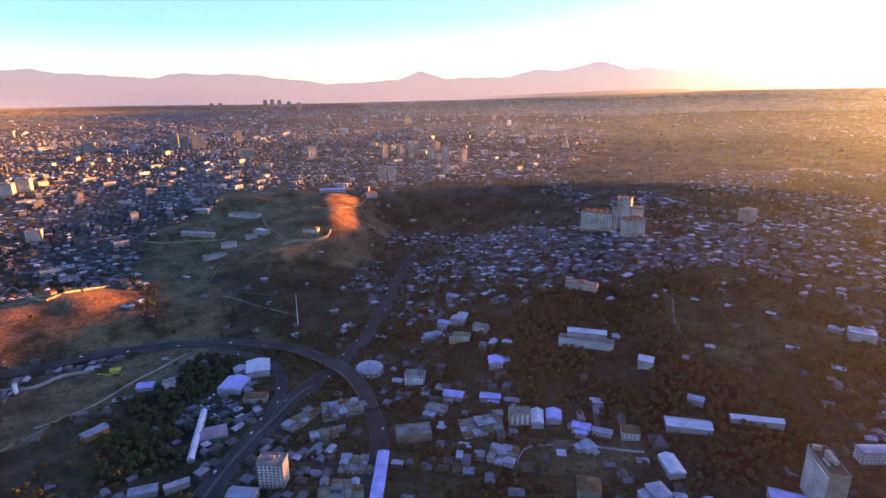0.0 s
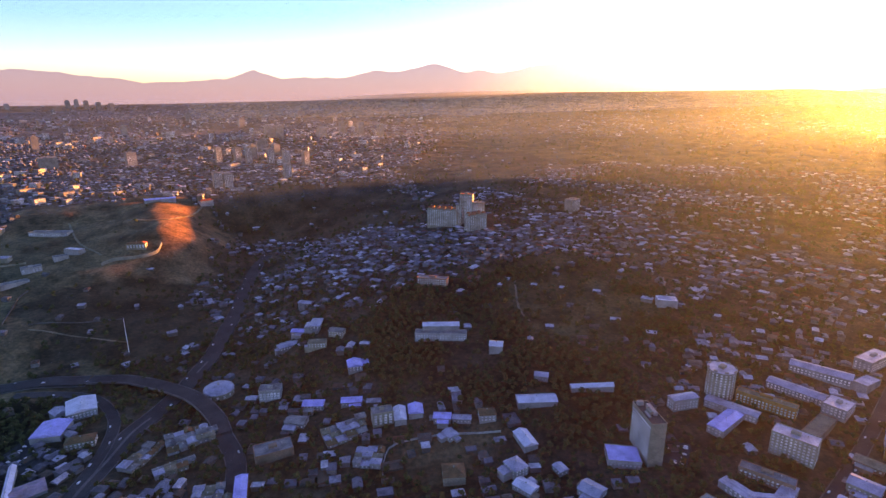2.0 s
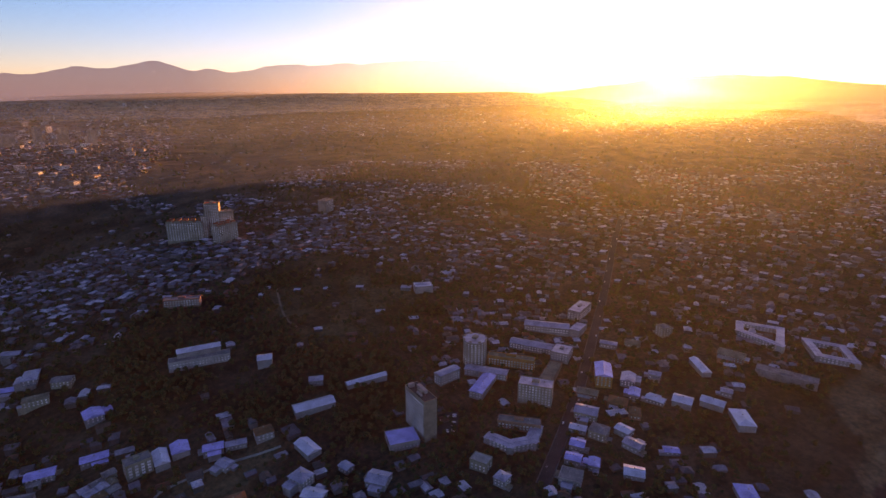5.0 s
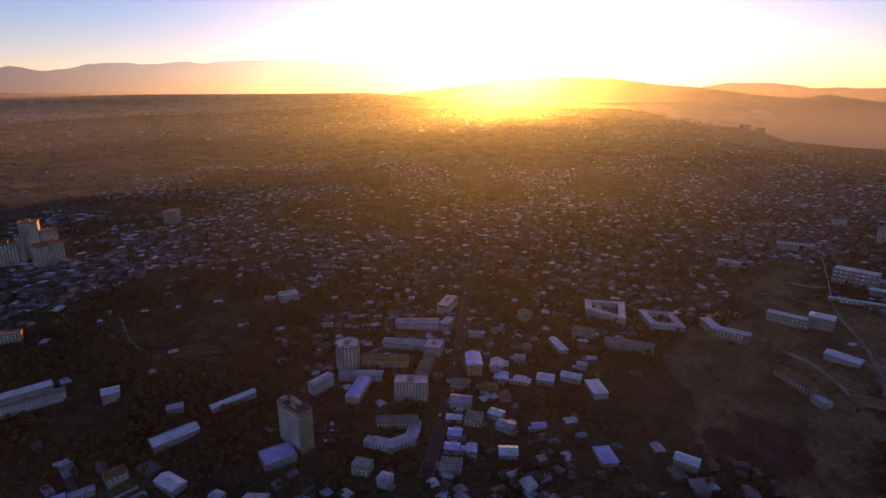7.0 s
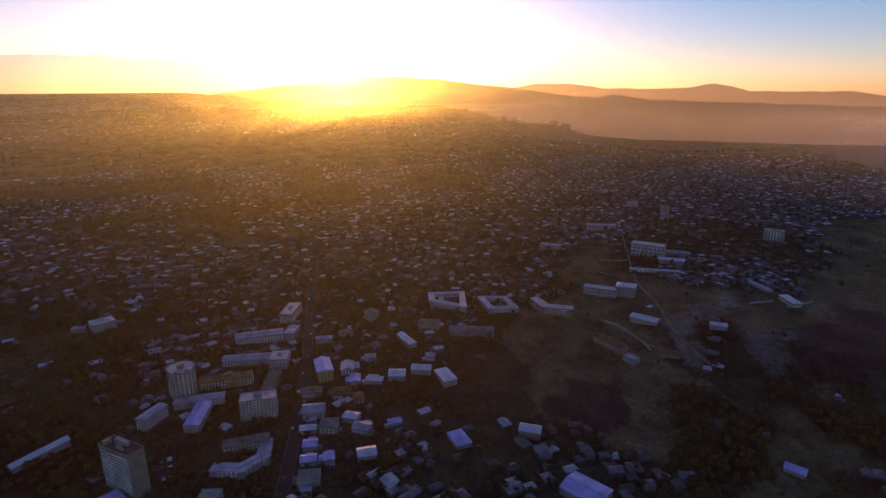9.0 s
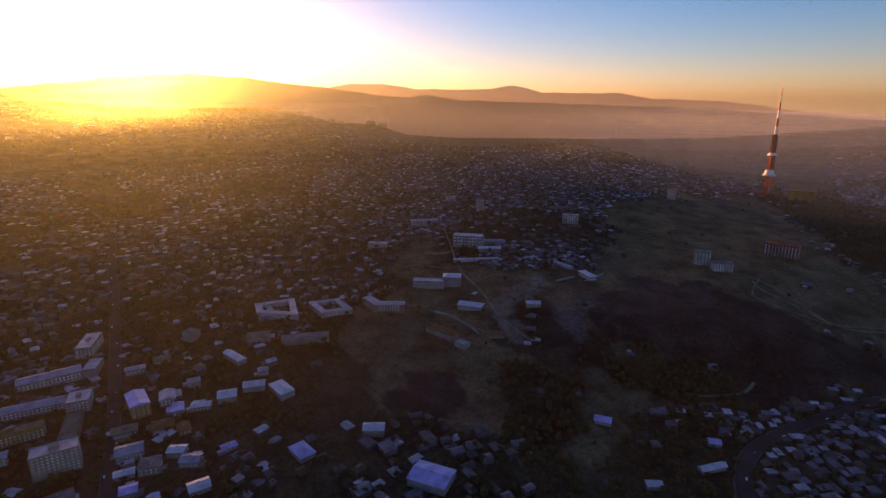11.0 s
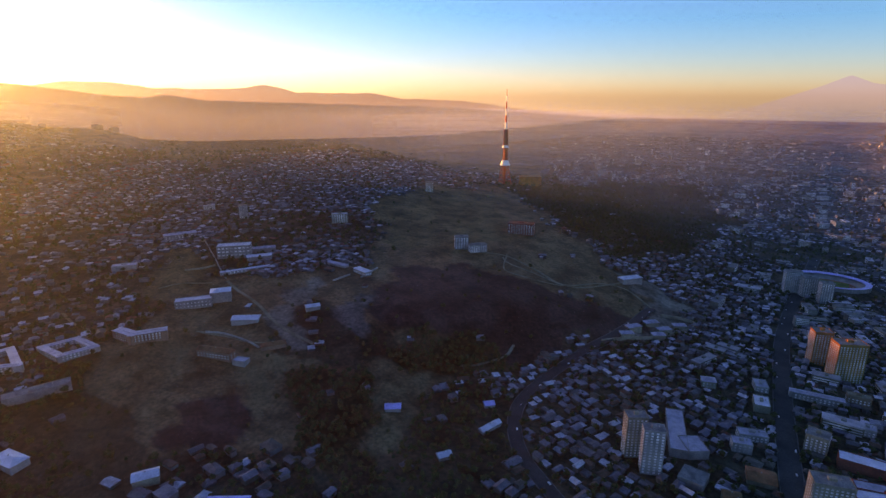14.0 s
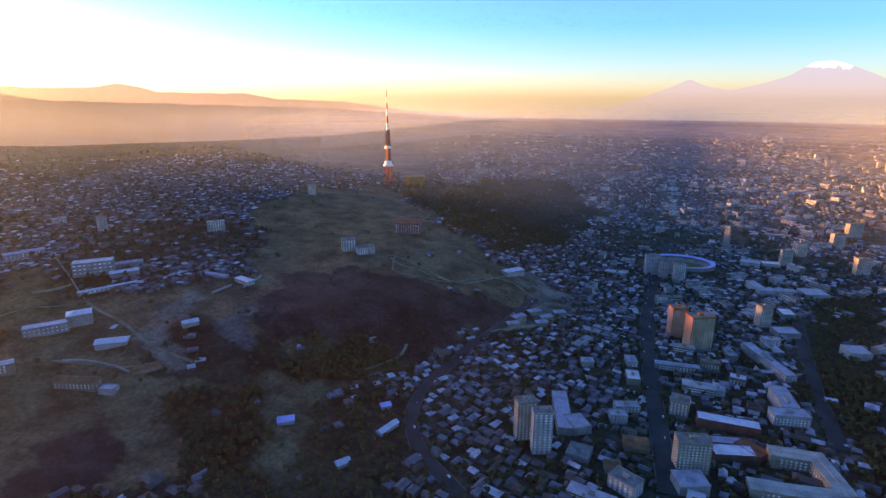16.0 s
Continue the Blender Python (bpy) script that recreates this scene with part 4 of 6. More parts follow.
block("factory", 1057, -108, -105, 60, 26, 23, GREY_WALL, TIN, "tall grey factory hall with a pale flat roof", "building", windows=dict(storey=6.5, bay=7, size=(4.4, 2.2), foot=3), lift=False)
block("factory", 1064, -162, -98, 44, 13, 8, GREY_WALL, TIN, "low factory shed beside the tall hall", "building", "gable")
block("factory", 1020, -146, -96, 44, 14, 7, GREY_WALL, BRIGHT_TIN, "low factory shed with a bright roof", "building", "gable")
block("factory", 978, -114, -88, 84, 7, 5, WHITE_WALL, BRIGHT_TIN, "long narrow row of white garages", "building", "gable", rise=1.5, windows=dict(bay=6, size=(3.0, 2.4)))
block("warehouse", 1215, -22, -84, 62, 16, 9, GREY_WALL, TIN, "long grey shed at the edge of the field", "building", "gable", windows=dict(bay=6))
block("works_hall", 866, -22, -98, 52, 18, 12, GREY_WALL, TIN, "long pale works hall stepping up the slope", "building", windows=dict(storey=5, bay=5), lift=False)
block("works_hall", 872, -62, -98, 30, 22, 16, GREY_WALL, BRIGHT_TIN, "taller end of the works hall under a bright roof", "building", "hip", rise=3)
block("barracks", 703, -36, -133, 50, 13, 10, PINK_TUFF, RED_TILE, "red-brown brick house on the bare slope", "house", "gable", rise=3, windows=dict(bay=4.2))
block("barracks", 674, -62, -133, 18, 12, 6, WHITE_WALL, TIN, "low pale annex of the brick house", "house", lift=False)
block("farm_house", 692, -106, -95, 32, 13, 5, PINK_TUFF, RED_TILE, "low farm house with a dull red roof", "house", "hip", rise=3)
winged("manor", ((800, 74), (777, 58), (775, 24)), 14, 11, PINK_TUFF, TIN, "tuff manor of two wings with a pale roof", "building", False)
block("apartment_block", 1302, -161, -97, 20, 16, 30, GREY_WALL, BITUMEN, "grey block of flats standing over the plateau houses", "building", windows=dict())
block("apartment_block", 1180, -352, -108, 36, 18, 20, PALE_STONE, TIN, "pale six-storey block at the plateau edge", "building", windows=dict(bay=4.4, size=(2.6, 2.0)))
block("apartment_block", 1414, -696, -118, 22, 18, 28, PALE_STONE, BITUMEN, "tan block of flats below the mast", "building", windows=dict())
block("hotel", 955, -697, -135, 56, 24, 24, RED_PAINT, RED_TILE, "unfinished dark red hillside block with white bays", "building", windows=dict(bay=5, size=(2.2, 1.6)))
block("apartment_block", 902, -514, -115, 27, 18, 24, GREY_WALL, BITUMEN, "grey eight-storey shell on the bare hill", "building", windows=dict(bay=4.4, size=(2.8, 2.2)))
block("apartment_block", 873, -534, -100, 34, 16, 15, GREY_WALL, BITUMEN, "grey five-storey shell on the bare hill", "building", windows=dict(bay=4.4, size=(2.8, 2.2)))
block("villa", 869, -295, -165, 36, 14, 7, WHITE_WALL, BRIGHT_TIN, "white villa inside the walled compound", "house", "hip", windows=dict())
block("garden_house", 932, -270, -152, 45, 10, 4, WHITE_WALL, TIN, "low white garden house in the compound", "house", "gable")
block("villa", 761, -178, -95, 21, 12, 6, WHITE_WALL, BRIGHT_TIN, "white house beside the quarry road", "house", "gable")
block("apartment_block", 1399, -96, -89, 26, 14, 9, WHITE_WALL, TIN, "white block among plateau houses", "building", windows=dict())
block("shed", 514, -204, -114, 18, 12, 4, WHITE_WALL, BLUE_TIN, "small house with a vivid blue roof", "building", "gable")
block("shed", 477, -311, -106, 12, 10, 4, WHITE_WALL, BLUE_TIN, "small house with a bright blue roof", "building", "gable")
block("shed", 437, -287, -77, 28, 8, 4, WHITE_WALL, BRIGHT_TIN, "long shed with a pale lilac roof", "building", "gable")
block("shed", 416, -219, -96, 14, 9, 4, WHITE_WALL, BRIGHT_TIN, "shed with a bright pale roof", "building", "gable")
track(((573, -325), (563, -349), (562, -390), (575, -414)), 4.0)
track(((957, 25), (962, -15), (953, -56)), 3.0)
track(((781, -18), (760, -50), (720, -80), (684, -123)), 3.0)


def huddle(x, y, rot, w, l, seed):
    """Small houses built wall to wall, each with its own roof."""
    rnd = random.Random(seed)
    c, sn = math.cos(radians(rot)), math.sin(radians(rot))
    v = -l / 2
    while v < l / 2 - 3:
        deep = rnd.uniform(8, 11)
        u = -w / 2
        while u < w / 2 - 3:
            run = rnd.uniform(7, 12)
            px, py = u + run / 2, v + deep / 2 + rnd.uniform(-1, 1)
            block("house", x + px * c - py * sn, y + px * sn + py * c, rot + rnd.uniform(-5, 5), run - 0.6, deep - 0.8, rnd.choice((3.4, 3.8, 5.6)), rnd.choice((GREY_WALL, PALE_STONE, WHITE_WALL)),
                  rnd.choice((TIN, TIN, BITUMEN, BITUMEN, BROWN_ROOF, RED_TILE)), "low house with a patched roof in a tight huddle", "house", rnd.choice(("gable", "gable", "hip")), rise=rnd.uniform(1.2, 2.2), windows=dict(bay=3.4, size=(1.3, 1.4), foot=0.3, storey=2.9, faces="s"), group="houses in the huddle", lift=False)
            u += run
        v += deep


huddle(-166, 547, 61, 42, 20, 1)
huddle(-121, 565, 16, 46, 26, 2)
huddle(-131, 520, 20, 34, 18, 3)
huddle(-90, 466, -2, 30, 26, 4)
huddle(-100, 425, 5, 34, 24, 5)
huddle(40, 520, 12, 44, 30, 6)
huddle(60, 470, -20, 30, 22, 7)

def homestead(x, y, rot, w, l, h, wall, roof, label, top="gable", seed=0, porch=True):
    """A town house grown over the years: the main house, a lower wing and a lean-to, each with its own roof."""
    rnd = random.Random(seed)
    root = block("house", x, y, rot, w, l, h, wall, roof, label, "house", top, rise=min(w, l) * rnd.uniform(0.12, 0.2), windows=dict(bay=3.6, size=(1.4, 1.5), storey=3.0), group="large houses of the town", lift=False, foot=6)
    if not porch:
        return
    side = rnd.choice((-1, 1))
    ww, wl, wh = w * rnd.uniform(0.4, 0.6), l * rnd.uniform(0.4, 0.65), h * rnd.uniform(0.55, 0.8)
    cx, cy = side * (w / 2 + ww / 2 - 0.004), rnd.uniform(-0.2, 0.2) * l
    wing = part("wing", add_box(bmesh.new(), cx - ww / 2, cx + ww / 2, cy - wl / 2, cy + wl / 2, -6, wh), wall, root)
    part("wing_roof", gable(bmesh.new(), ww, wl, wh + 0.2, ww * 0.16, 0.5, 0.25), rnd.choice((roof, TIN, BITUMEN)), wing).matrix_basis = Matrix.Translation((cx, cy, 0))
    lx, ly = -side * w * 0.2, rnd.choice((-1, 1)) * (l / 2 + 2.2)
    shed = add_box(bmesh.new(), lx - w * 0.25, lx + w * 0.25, ly - 2.6, ly + 2.6, -6, 2.6)
    part("lean_to", shed, wall, root)
    part("lean_to_roof", add_box(bmesh.new(), lx - w * 0.25 - 0.4, lx + w * 0.25 + 0.4, ly - 3.0, ly + 3.0, 2.604, 2.8), rnd.choice((TIN, BITUMEN, BROWN_ROOF)), root)


GREY_HOME, RED_HOME, BLUE_HOME = "rendered house with a dented tin roof and a lean-to", "old house with a rusty red roof and a lower wing", "house with a blue-grey roof and added wings"
for _k, (_x, _y, _turn, _w, _l, _h, _wall, _roof, _what, _top) in enumerate((
        (561, 283, -66, 16, 22, 7, GREY_WALL, TIN, GREY_HOME, "gable"), (540, 263, -66, 12, 18, 6, GREY_WALL, BLUE_TIN, BLUE_HOME, "gable"),
        (513, 268, 24, 18, 21, 5, PINK_TUFF, RED_TILE, RED_HOME, "hip"), (505, 243, -60, 12, 16, 5, PINK_TUFF, RED_TILE, RED_HOME, "gable"),
        (589, 264, 24, 10, 14, 6, WHITE_WALL, TIN, GREY_HOME, "gable"), (543, 239, 10, 11, 20, 5, GREY_WALL, BRIGHT_TIN, GREY_HOME, "gable"),
        (470, 281, 24, 18, 24, 9, PALE_STONE, TIN, GREY_HOME, "gable"), (441, 272, 24, 10, 17, 5, WHITE_WALL, BRIGHT_TIN, GREY_HOME, "gable"),
        (449, 252, 14, 16, 18, 9, PALE_STONE, BITUMEN, "stone house with a dark many-sided roof", "hip"), (418, 257, 24, 13, 14, 6, GREY_WALL, BLUE_TIN, BLUE_HOME, "gable"),
        (398, 248, 24, 12, 15, 6, GREY_WALL, BLUE_TIN, BLUE_HOME, "gable"), (471, 236, 0, 13, 16, 6, WHITE_WALL, BRIGHT_TIN, GREY_HOME, "gable"),
        (458, 218, 0, 14, 18, 6, WHITE_WALL, TIN, GREY_HOME, "gable"), (406, 230, -60, 10, 13, 6, GREY_WALL, BLUE_TIN, BLUE_HOME, "gable"),
        (374, 234, 24, 18, 20, 8, CONCRETE, BITUMEN, "dark concrete house with a flat patched roof", "flat"), (421, 197, 30, 15, 18, 5, WHITE_WALL, BRIGHT_TIN, GREY_HOME, "gable"),
        (476, 188, 40, 9, 14, 4, GREY_WALL, BLUE_TIN, BLUE_HOME, "gable"), (608, 188, 20, 10, 12, 6, GREY_WALL, TIN, GREY_HOME, "gable"),
        (698, 308, -20, 15, 15, 13, PALE_STONE, BITUMEN, "four-storey stone house with a flat roof", "flat"), (615, 343, 24, 10, 22, 6, GREY_WALL, TIN, GREY_HOME, "gable"),
        (689, 214, 10, 20, 30, 7, PINK_TUFF, BROWN_ROOF, RED_HOME, "gable"), (325, 275, 10, 12, 12, 8, WHITE_WALL, TIN, GREY_HOME, "hip"),
        (505, 303, 24, 14, 24, 5, PINK_TUFF, BROWN_ROOF, RED_HOME, "gable"), (640, 322, 24, 12, 20, 6, PALE_STONE, BROWN_ROOF, RED_HOME, "gable"),
        (17, 834, 60, 12, 22, 6, GREY_WALL, TIN, GREY_HOME, "gable"), (27, 737, -15, 15, 28, 7, GREY_WALL, TIN, GREY_HOME, "hip"),
        (2, 745, 70, 12, 19, 6, GREY_WALL, BLUE_TIN, BLUE_HOME, "gable"), (53, 703, 60, 14, 20, 7, PALE_STONE, BITUMEN, "stone house with a dark many-sided roof", "gable"),
        (-14, 724, -70, 14, 28, 5, GREY_WALL, TIN, GREY_HOME, "gable"), (25, 690, 80, 12, 24, 8, PALE_STONE, BROWN_ROOF, "two-storey cream house with a dark roof", "hip"),
        (67, 630, 0, 18, 20, 7, GREY_WALL, BLUE_TIN, BLUE_HOME, "gable"), (274, 521, 60, 11, 16, 6, GREY_WALL, TIN, GREY_HOME, "gable"),
        (55, 570, 80, 12, 24, 5, GREY_WALL, BLUE_TIN, BLUE_HOME, "gable"), (12, 582, 75, 14, 24, 7, GREY_WALL, BLUE_TIN, BLUE_HOME, "gable"),
        (146, 502, 70, 12, 19, 6, GREY_WALL, BLUE_TIN, BLUE_HOME, "gable"), (166, 494, 70, 9, 20, 5, GREY_WALL, TIN, GREY_HOME, "gable"),
        (147, 475, 20, 12, 14, 5, WHITE_WALL, TIN, GREY_HOME, "gable"), (191, 405, 15, 16, 18, 10, WHITE_WALL, TIN, "white house with a broad tin roof", "hip"),
        (190, 380, 30, 14, 20, 5, WHITE_WALL, BRIGHT_TIN, GREY_HOME, "gable"), (231, 391, 10, 10, 12, 5, GREY_WALL, TIN, GREY_HOME, "gable"),
        (244, 356, 30, 18, 20, 6, WHITE_WALL, TIN, GREY_HOME, "gable"), (-8, 556, 65, 15, 22, 6, GREY_WALL, BITUMEN, "grey house with a patched dark roof", "gable"))):
    homestead(_x, _y, _turn, _w, _l, _h, _wall, _roof, _what, _top, _k, _k % 4 != 3)


# ---- ridge blocks, walls, tracks and yard things ----
plateau_tower(4075, 589, 44, 22)
plateau_tower(4804, 588, 44, 22)
plateau_tower(4817, 476, 44, 22)
plateau_tower(3280, 249, 44, 22)
plateau_tower(3254, 176, 44, 22)
plateau_tower(4837, 159, 44, 22)
chimney_stack(579, -1461, 62)
pole_mast(-234, 806, 55)
silo(-540, 609)
crusher(-439, 653, 20)
long_wall("retaining_wall", ((527, -534), (518, -603), (517, -671), (532, -744), (551, -745), (574, -711)), 5, 1.2, PALE_STONE, "pale stone retaining wall round a terrace")
long_wall("terrace_wall", ((-338, 1095), (-324, 1110), (-283, 1117), (-253, 1136), (-248, 1165)), 6, 1.5, PALE_STONE, "curved pale stone terrace wall with battlements")
long_wall("garden_wall", ((-684, 1147), (-594, 1134), (-534, 1137), (-474, 1141)), 3, 0.8, PALE_STONE, "long pale garden wall on the plateau")
long_wall("garden_wall", ((-429, 917), (-439, 999), (-432, 1028)), 2.5, 0.6, KERB, "pale block wall across the slope")
long_wall("garden_wall", ((-391, 905), (-326, 903), (-265, 917)), 2.0, 0.6, KERB, "low wall across the terraced slope")
long_wall("garden_wall", ((-780, 893), (-774, 926), (-656, 813), (-621, 829), (-609, 934)), 3.5, 1.0, PALE_STONE, "pale wall along the hill crest")
long_wall("yard_wall", ((-568, 618), (-532, 627), (-513, 654), (-483, 667)), 4, 1.5, CONCRETE, "grey retaining wall below the highway")
long_wall("yard_wall", ((-370, 709), (-409, 632), (-439, 563), (-464, 534)), 1.5, 1.2, CONCRETE, "pale pipe wall along the lane")
long_wall("garden_wall", ((67, 432), (73, 462), (90, 484), (142, 479), (199, 462)), 2.2, 0.8, CONCRETE, "grey wall round the brown sports ground")
long_wall("garden_wall", ((858, -238), (870, -273)), 3, 1.5, WHITE_WALL, "bright white wall in the compound")
long_wall("garden_wall", ((847, -284), (881, -328)), 3, 1.5, WHITE_WALL, "bright white wall beside the compound")
long_wall("yard_wall", ((1152, -65), (1076, -71), (1004, -75), (955, -79)), 4, 1.2, WHITE_WALL, "pale wall along the factory yard")
long_wall("garden_wall", ((1148, 39), (1156, -12), (1160, -66)), 4, 1.5, PALE_STONE, "long pale wall behind the dry field")
long_wall("garden_wall", ((1016, -18), (1020, -48), (1025, -69)), 3, 1.0, PALE_STONE, "pale wall across the dry field")
long_wall("garden_wall", ((773, -29), (759, -52), (731, -73), (696, -88)), 3, 1.0, CONCRETE, "low grey wall curving over the slope")
long_wall("garden_wall", ((964, -289), (930, -299), (905, -315)), 3, 1.2, WHITE_WALL, "bright wall behind the compound")
track(((948, -80), (828, -108), (759, -119), (708, -138), (674, -156)), 5.0)
track(((908, 151), (864, 132), (833, 111)), 4.0)
track(((825, -561), (795, -554), (747, -570), (677, -604), (672, -666), (682, -726)), 3.5)
track(((597, -714), (657, -718), (680, -673), (688, -597), (772, -585), (839, -567), (873, -525)), 4.0)
track(((834, -577), (770, -529), (722, -547), (684, -593)), 3.0)
track(((777, -23), (737, -71), (707, -84)), 3.5)
track(((-385, 888), (-304, 863), (-241, 841)), 3.0)
track(((-341, 1317), (-255, 1306), (-207, 1465)), 4.0)
track(((-465, 1351), (-414, 1230), (-349, 1139)), 4.0)
track(((-469, 492), (-456, 523), (-445, 563)), 5.0)
track(((350, 775), (320, 692), (318, 648)), 3.0)

# ---- sunlit towers on the northern plateau ----
plateau_tower(-209, 1977, 20, 48)
plateau_tower(-149, 1973, 20, 44)
plateau_tower(-109, 1914, 20, 50)
plateau_tower(-83, 2166, 18, 36)
plateau_tower(-40, 1898, 22, 46)
plateau_tower(9, 1847, 20, 50)
plateau_tower(70, 1837, 20, 48)
plateau_tower(10, 1687, 20, 40)
plateau_tower(-179, 1606, 24, 40)
plateau_tower(-152, 1606, 24, 36)
plateau_tower(-102, 2052, 18, 40)
plateau_tower(-69, 2227, 18, 36)
plateau_tower(-24, 2085, 24, 36)
plateau_tower(-1055, 2164, 30, 50)
plateau_tower(-1015, 2164, 26, 50)
plateau_tower(-962, 2165, 50, 48)
plateau_tower(-852, 2301, 22, 50)
plateau_tower(-696, 1948, 46, 30)
plateau_tower(-1301, 2022, 40, 34)
plateau_tower(269, 2570, 26, 60)
plateau_tower(352, 2560, 26, 58)
plateau_tower(437, 2506, 26, 56)
plateau_tower(-190, 2968, 30, 44)
plateau_tower(174, 2533, 40, 40)
plateau_tower(-472, 1971, 30, 40)
plateau_tower(-668, 2746, 24, 40)
plateau_tower(-1334, 4223, 26, 50)
plateau_tower(-1317, 4339, 26, 50)
plateau_tower(-1220, 4199, 26, 50)
plateau_tower(-1118, 4088, 26, 46)
plateau_tower(-1007, 3942, 26, 46)
plateau_tower(-1664, 4040, 24, 34)
plateau_tower(-1617, 4075, 24, 34)
plateau_tower(-1162, 1434, 30, 30)
plateau_tower(-1144, 1472, 34, 34)
plateau_tower(-481, 3314, 30, 40)
plateau_tower(-47, 2539, 40, 50)
plateau_tower(-7, 2524, 30, 50)
plateau_tower(-736, 1265, 18, 26)
plateau_tower(-898, 1153, 30, 22)
plateau_tower(626, 1086, 30, 26)

# ---- the ground: one sheet to the rim ----
COVER_TINT = {"none": (0.08, 0.065, 0.05), "plain": (0.135, 0.108, 0.062), "town": (0.118, 0.071, 0.045), "city": (0.11, 0.09, 0.078), "bare": (0.27, 0.128, 0.068), "clay": (0.3, 0.1, 0.055),
              "scrub": (0.09, 0.058, 0.034), "wood": (0.055, 0.046, 0.022), "field": (0.125, 0.092, 0.042), "stubble": (0.24, 0.128, 0.058), "rock": (0.16, 0.13, 0.115), "gravel": (0.25, 0.205, 0.165), "straw": (0.36, 0.27, 0.17), "soil": (0.085, 0.042, 0.036), "grove": (0.105, 0.067, 0.034)}


def lay_ground():
    nb, nr = len(BEARINGS), len(RINGS)
    a, d = np.meshgrid(np.radians(BEARINGS), RINGS[1:], indexing="ij")
    x, y = d * np.sin(a), d * np.cos(a)
    co = np.stack([x, y, GRID[:, 1:]], -1).reshape(-1, 3)
    n = nr - 1
    co = np.concatenate([co, [[0, 0, GRID[0, 0]]]])
    i, j = np.meshgrid(np.arange(nb), np.arange(n - 1), indexing="ij")
    k = (i + 1) % nb
    quads = np.stack([i * n + j, i * n + j + 1, k * n + j + 1, k * n + j], -1).reshape(-1, 4)
    fan = np.stack([np.full(nb, len(co) - 1), np.arange(nb) * n, (np.arange(nb) + 1) % nb * n], -1)
    me = bpy.data.meshes.new("ground")
    me.vertices.add(len(co))
    me.vertices.foreach_set("co", co.ravel())
    loops = np.concatenate([quads[:, ::-1].ravel(), fan[:, ::-1].ravel()])
    me.loops.add(len(loops))
    me.loops.foreach_set("vertex_index", loops)
    starts = np.concatenate([np.arange(len(quads)) * 4, len(quads) * 4 + np.arange(nb) * 3])
    me.polygons.add(len(starts))
    me.polygons.foreach_set("loop_start", starts)
    me.update(calc_edges=True)
    me.validate()
    me.polygons.foreach_set("use_smooth", [True] * len(me.polygons))
    which = covers(co[:, 0], co[:, 1])
    tints = np.array([COVER_TINT["none"]] + [COVER_TINT[c] for c, _, _ in PATCHES])
    att = me.color_attributes.new("cover", "FLOAT_COLOR", "POINT")
    att.data.foreach_set("color", np.concatenate([tints[which], np.ones((len(co), 1))], 1).ravel())
    m = stuffed("earth", [(1, 1, 1)], 0.8, 0, 5.0, 70.0, 0.55, 0.5, bump_size=0.8, sheen=0.02)
    nd, l = m.node_tree.nodes, m.node_tree.links
    cover = nd.new("ShaderNodeVertexColor")
    cover.layer_name = "cover"
    for link in list(l):
        if link.to_node.type == "VECT_MATH" and link.to_socket == link.to_node.inputs[0]:
            target = link.to_socket
            l.remove(link)
            clumps, ramp = nd.new("ShaderNodeTexNoise"), nd.new("ShaderNodeValToRGB")
            clumps.inputs["Scale"].default_value, clumps.inputs["Detail"].default_value, clumps.inputs["Roughness"].default_value = 1 / 38, 9, 0.68
            ramp.color_ramp.elements[0].position, ramp.color_ramp.elements[0].color = 0.38, (0.33, 0.29, 0.27, 1)
            ramp.color_ramp.elements[1].position, ramp.color_ramp.elements[1].color = 0.62, (1.02, 0.8, 0.78, 1)
            dry = ramp.color_ramp.elements.new(0.5)
            dry.color = (0.76, 0.62, 0.62, 1)
            grow = nd.new("ShaderNodeVectorMath")
            grow.operation = "MULTIPLY"
            l.new(nd["Geometry"].outputs["Position"], clumps.inputs["Vector"]), l.new(clumps.outputs["Fac"], ramp.inputs[0])
            l.new(cover.outputs[0], grow.inputs[0]), l.new(ramp.outputs[0], grow.inputs[1]), l.new(grow.outputs[0], target)
            break
    me.materials.append(m)
    tagged(new("ground", me), "brown dry hills and valley floor under the town", "ground", kind="structure")


lay_ground()


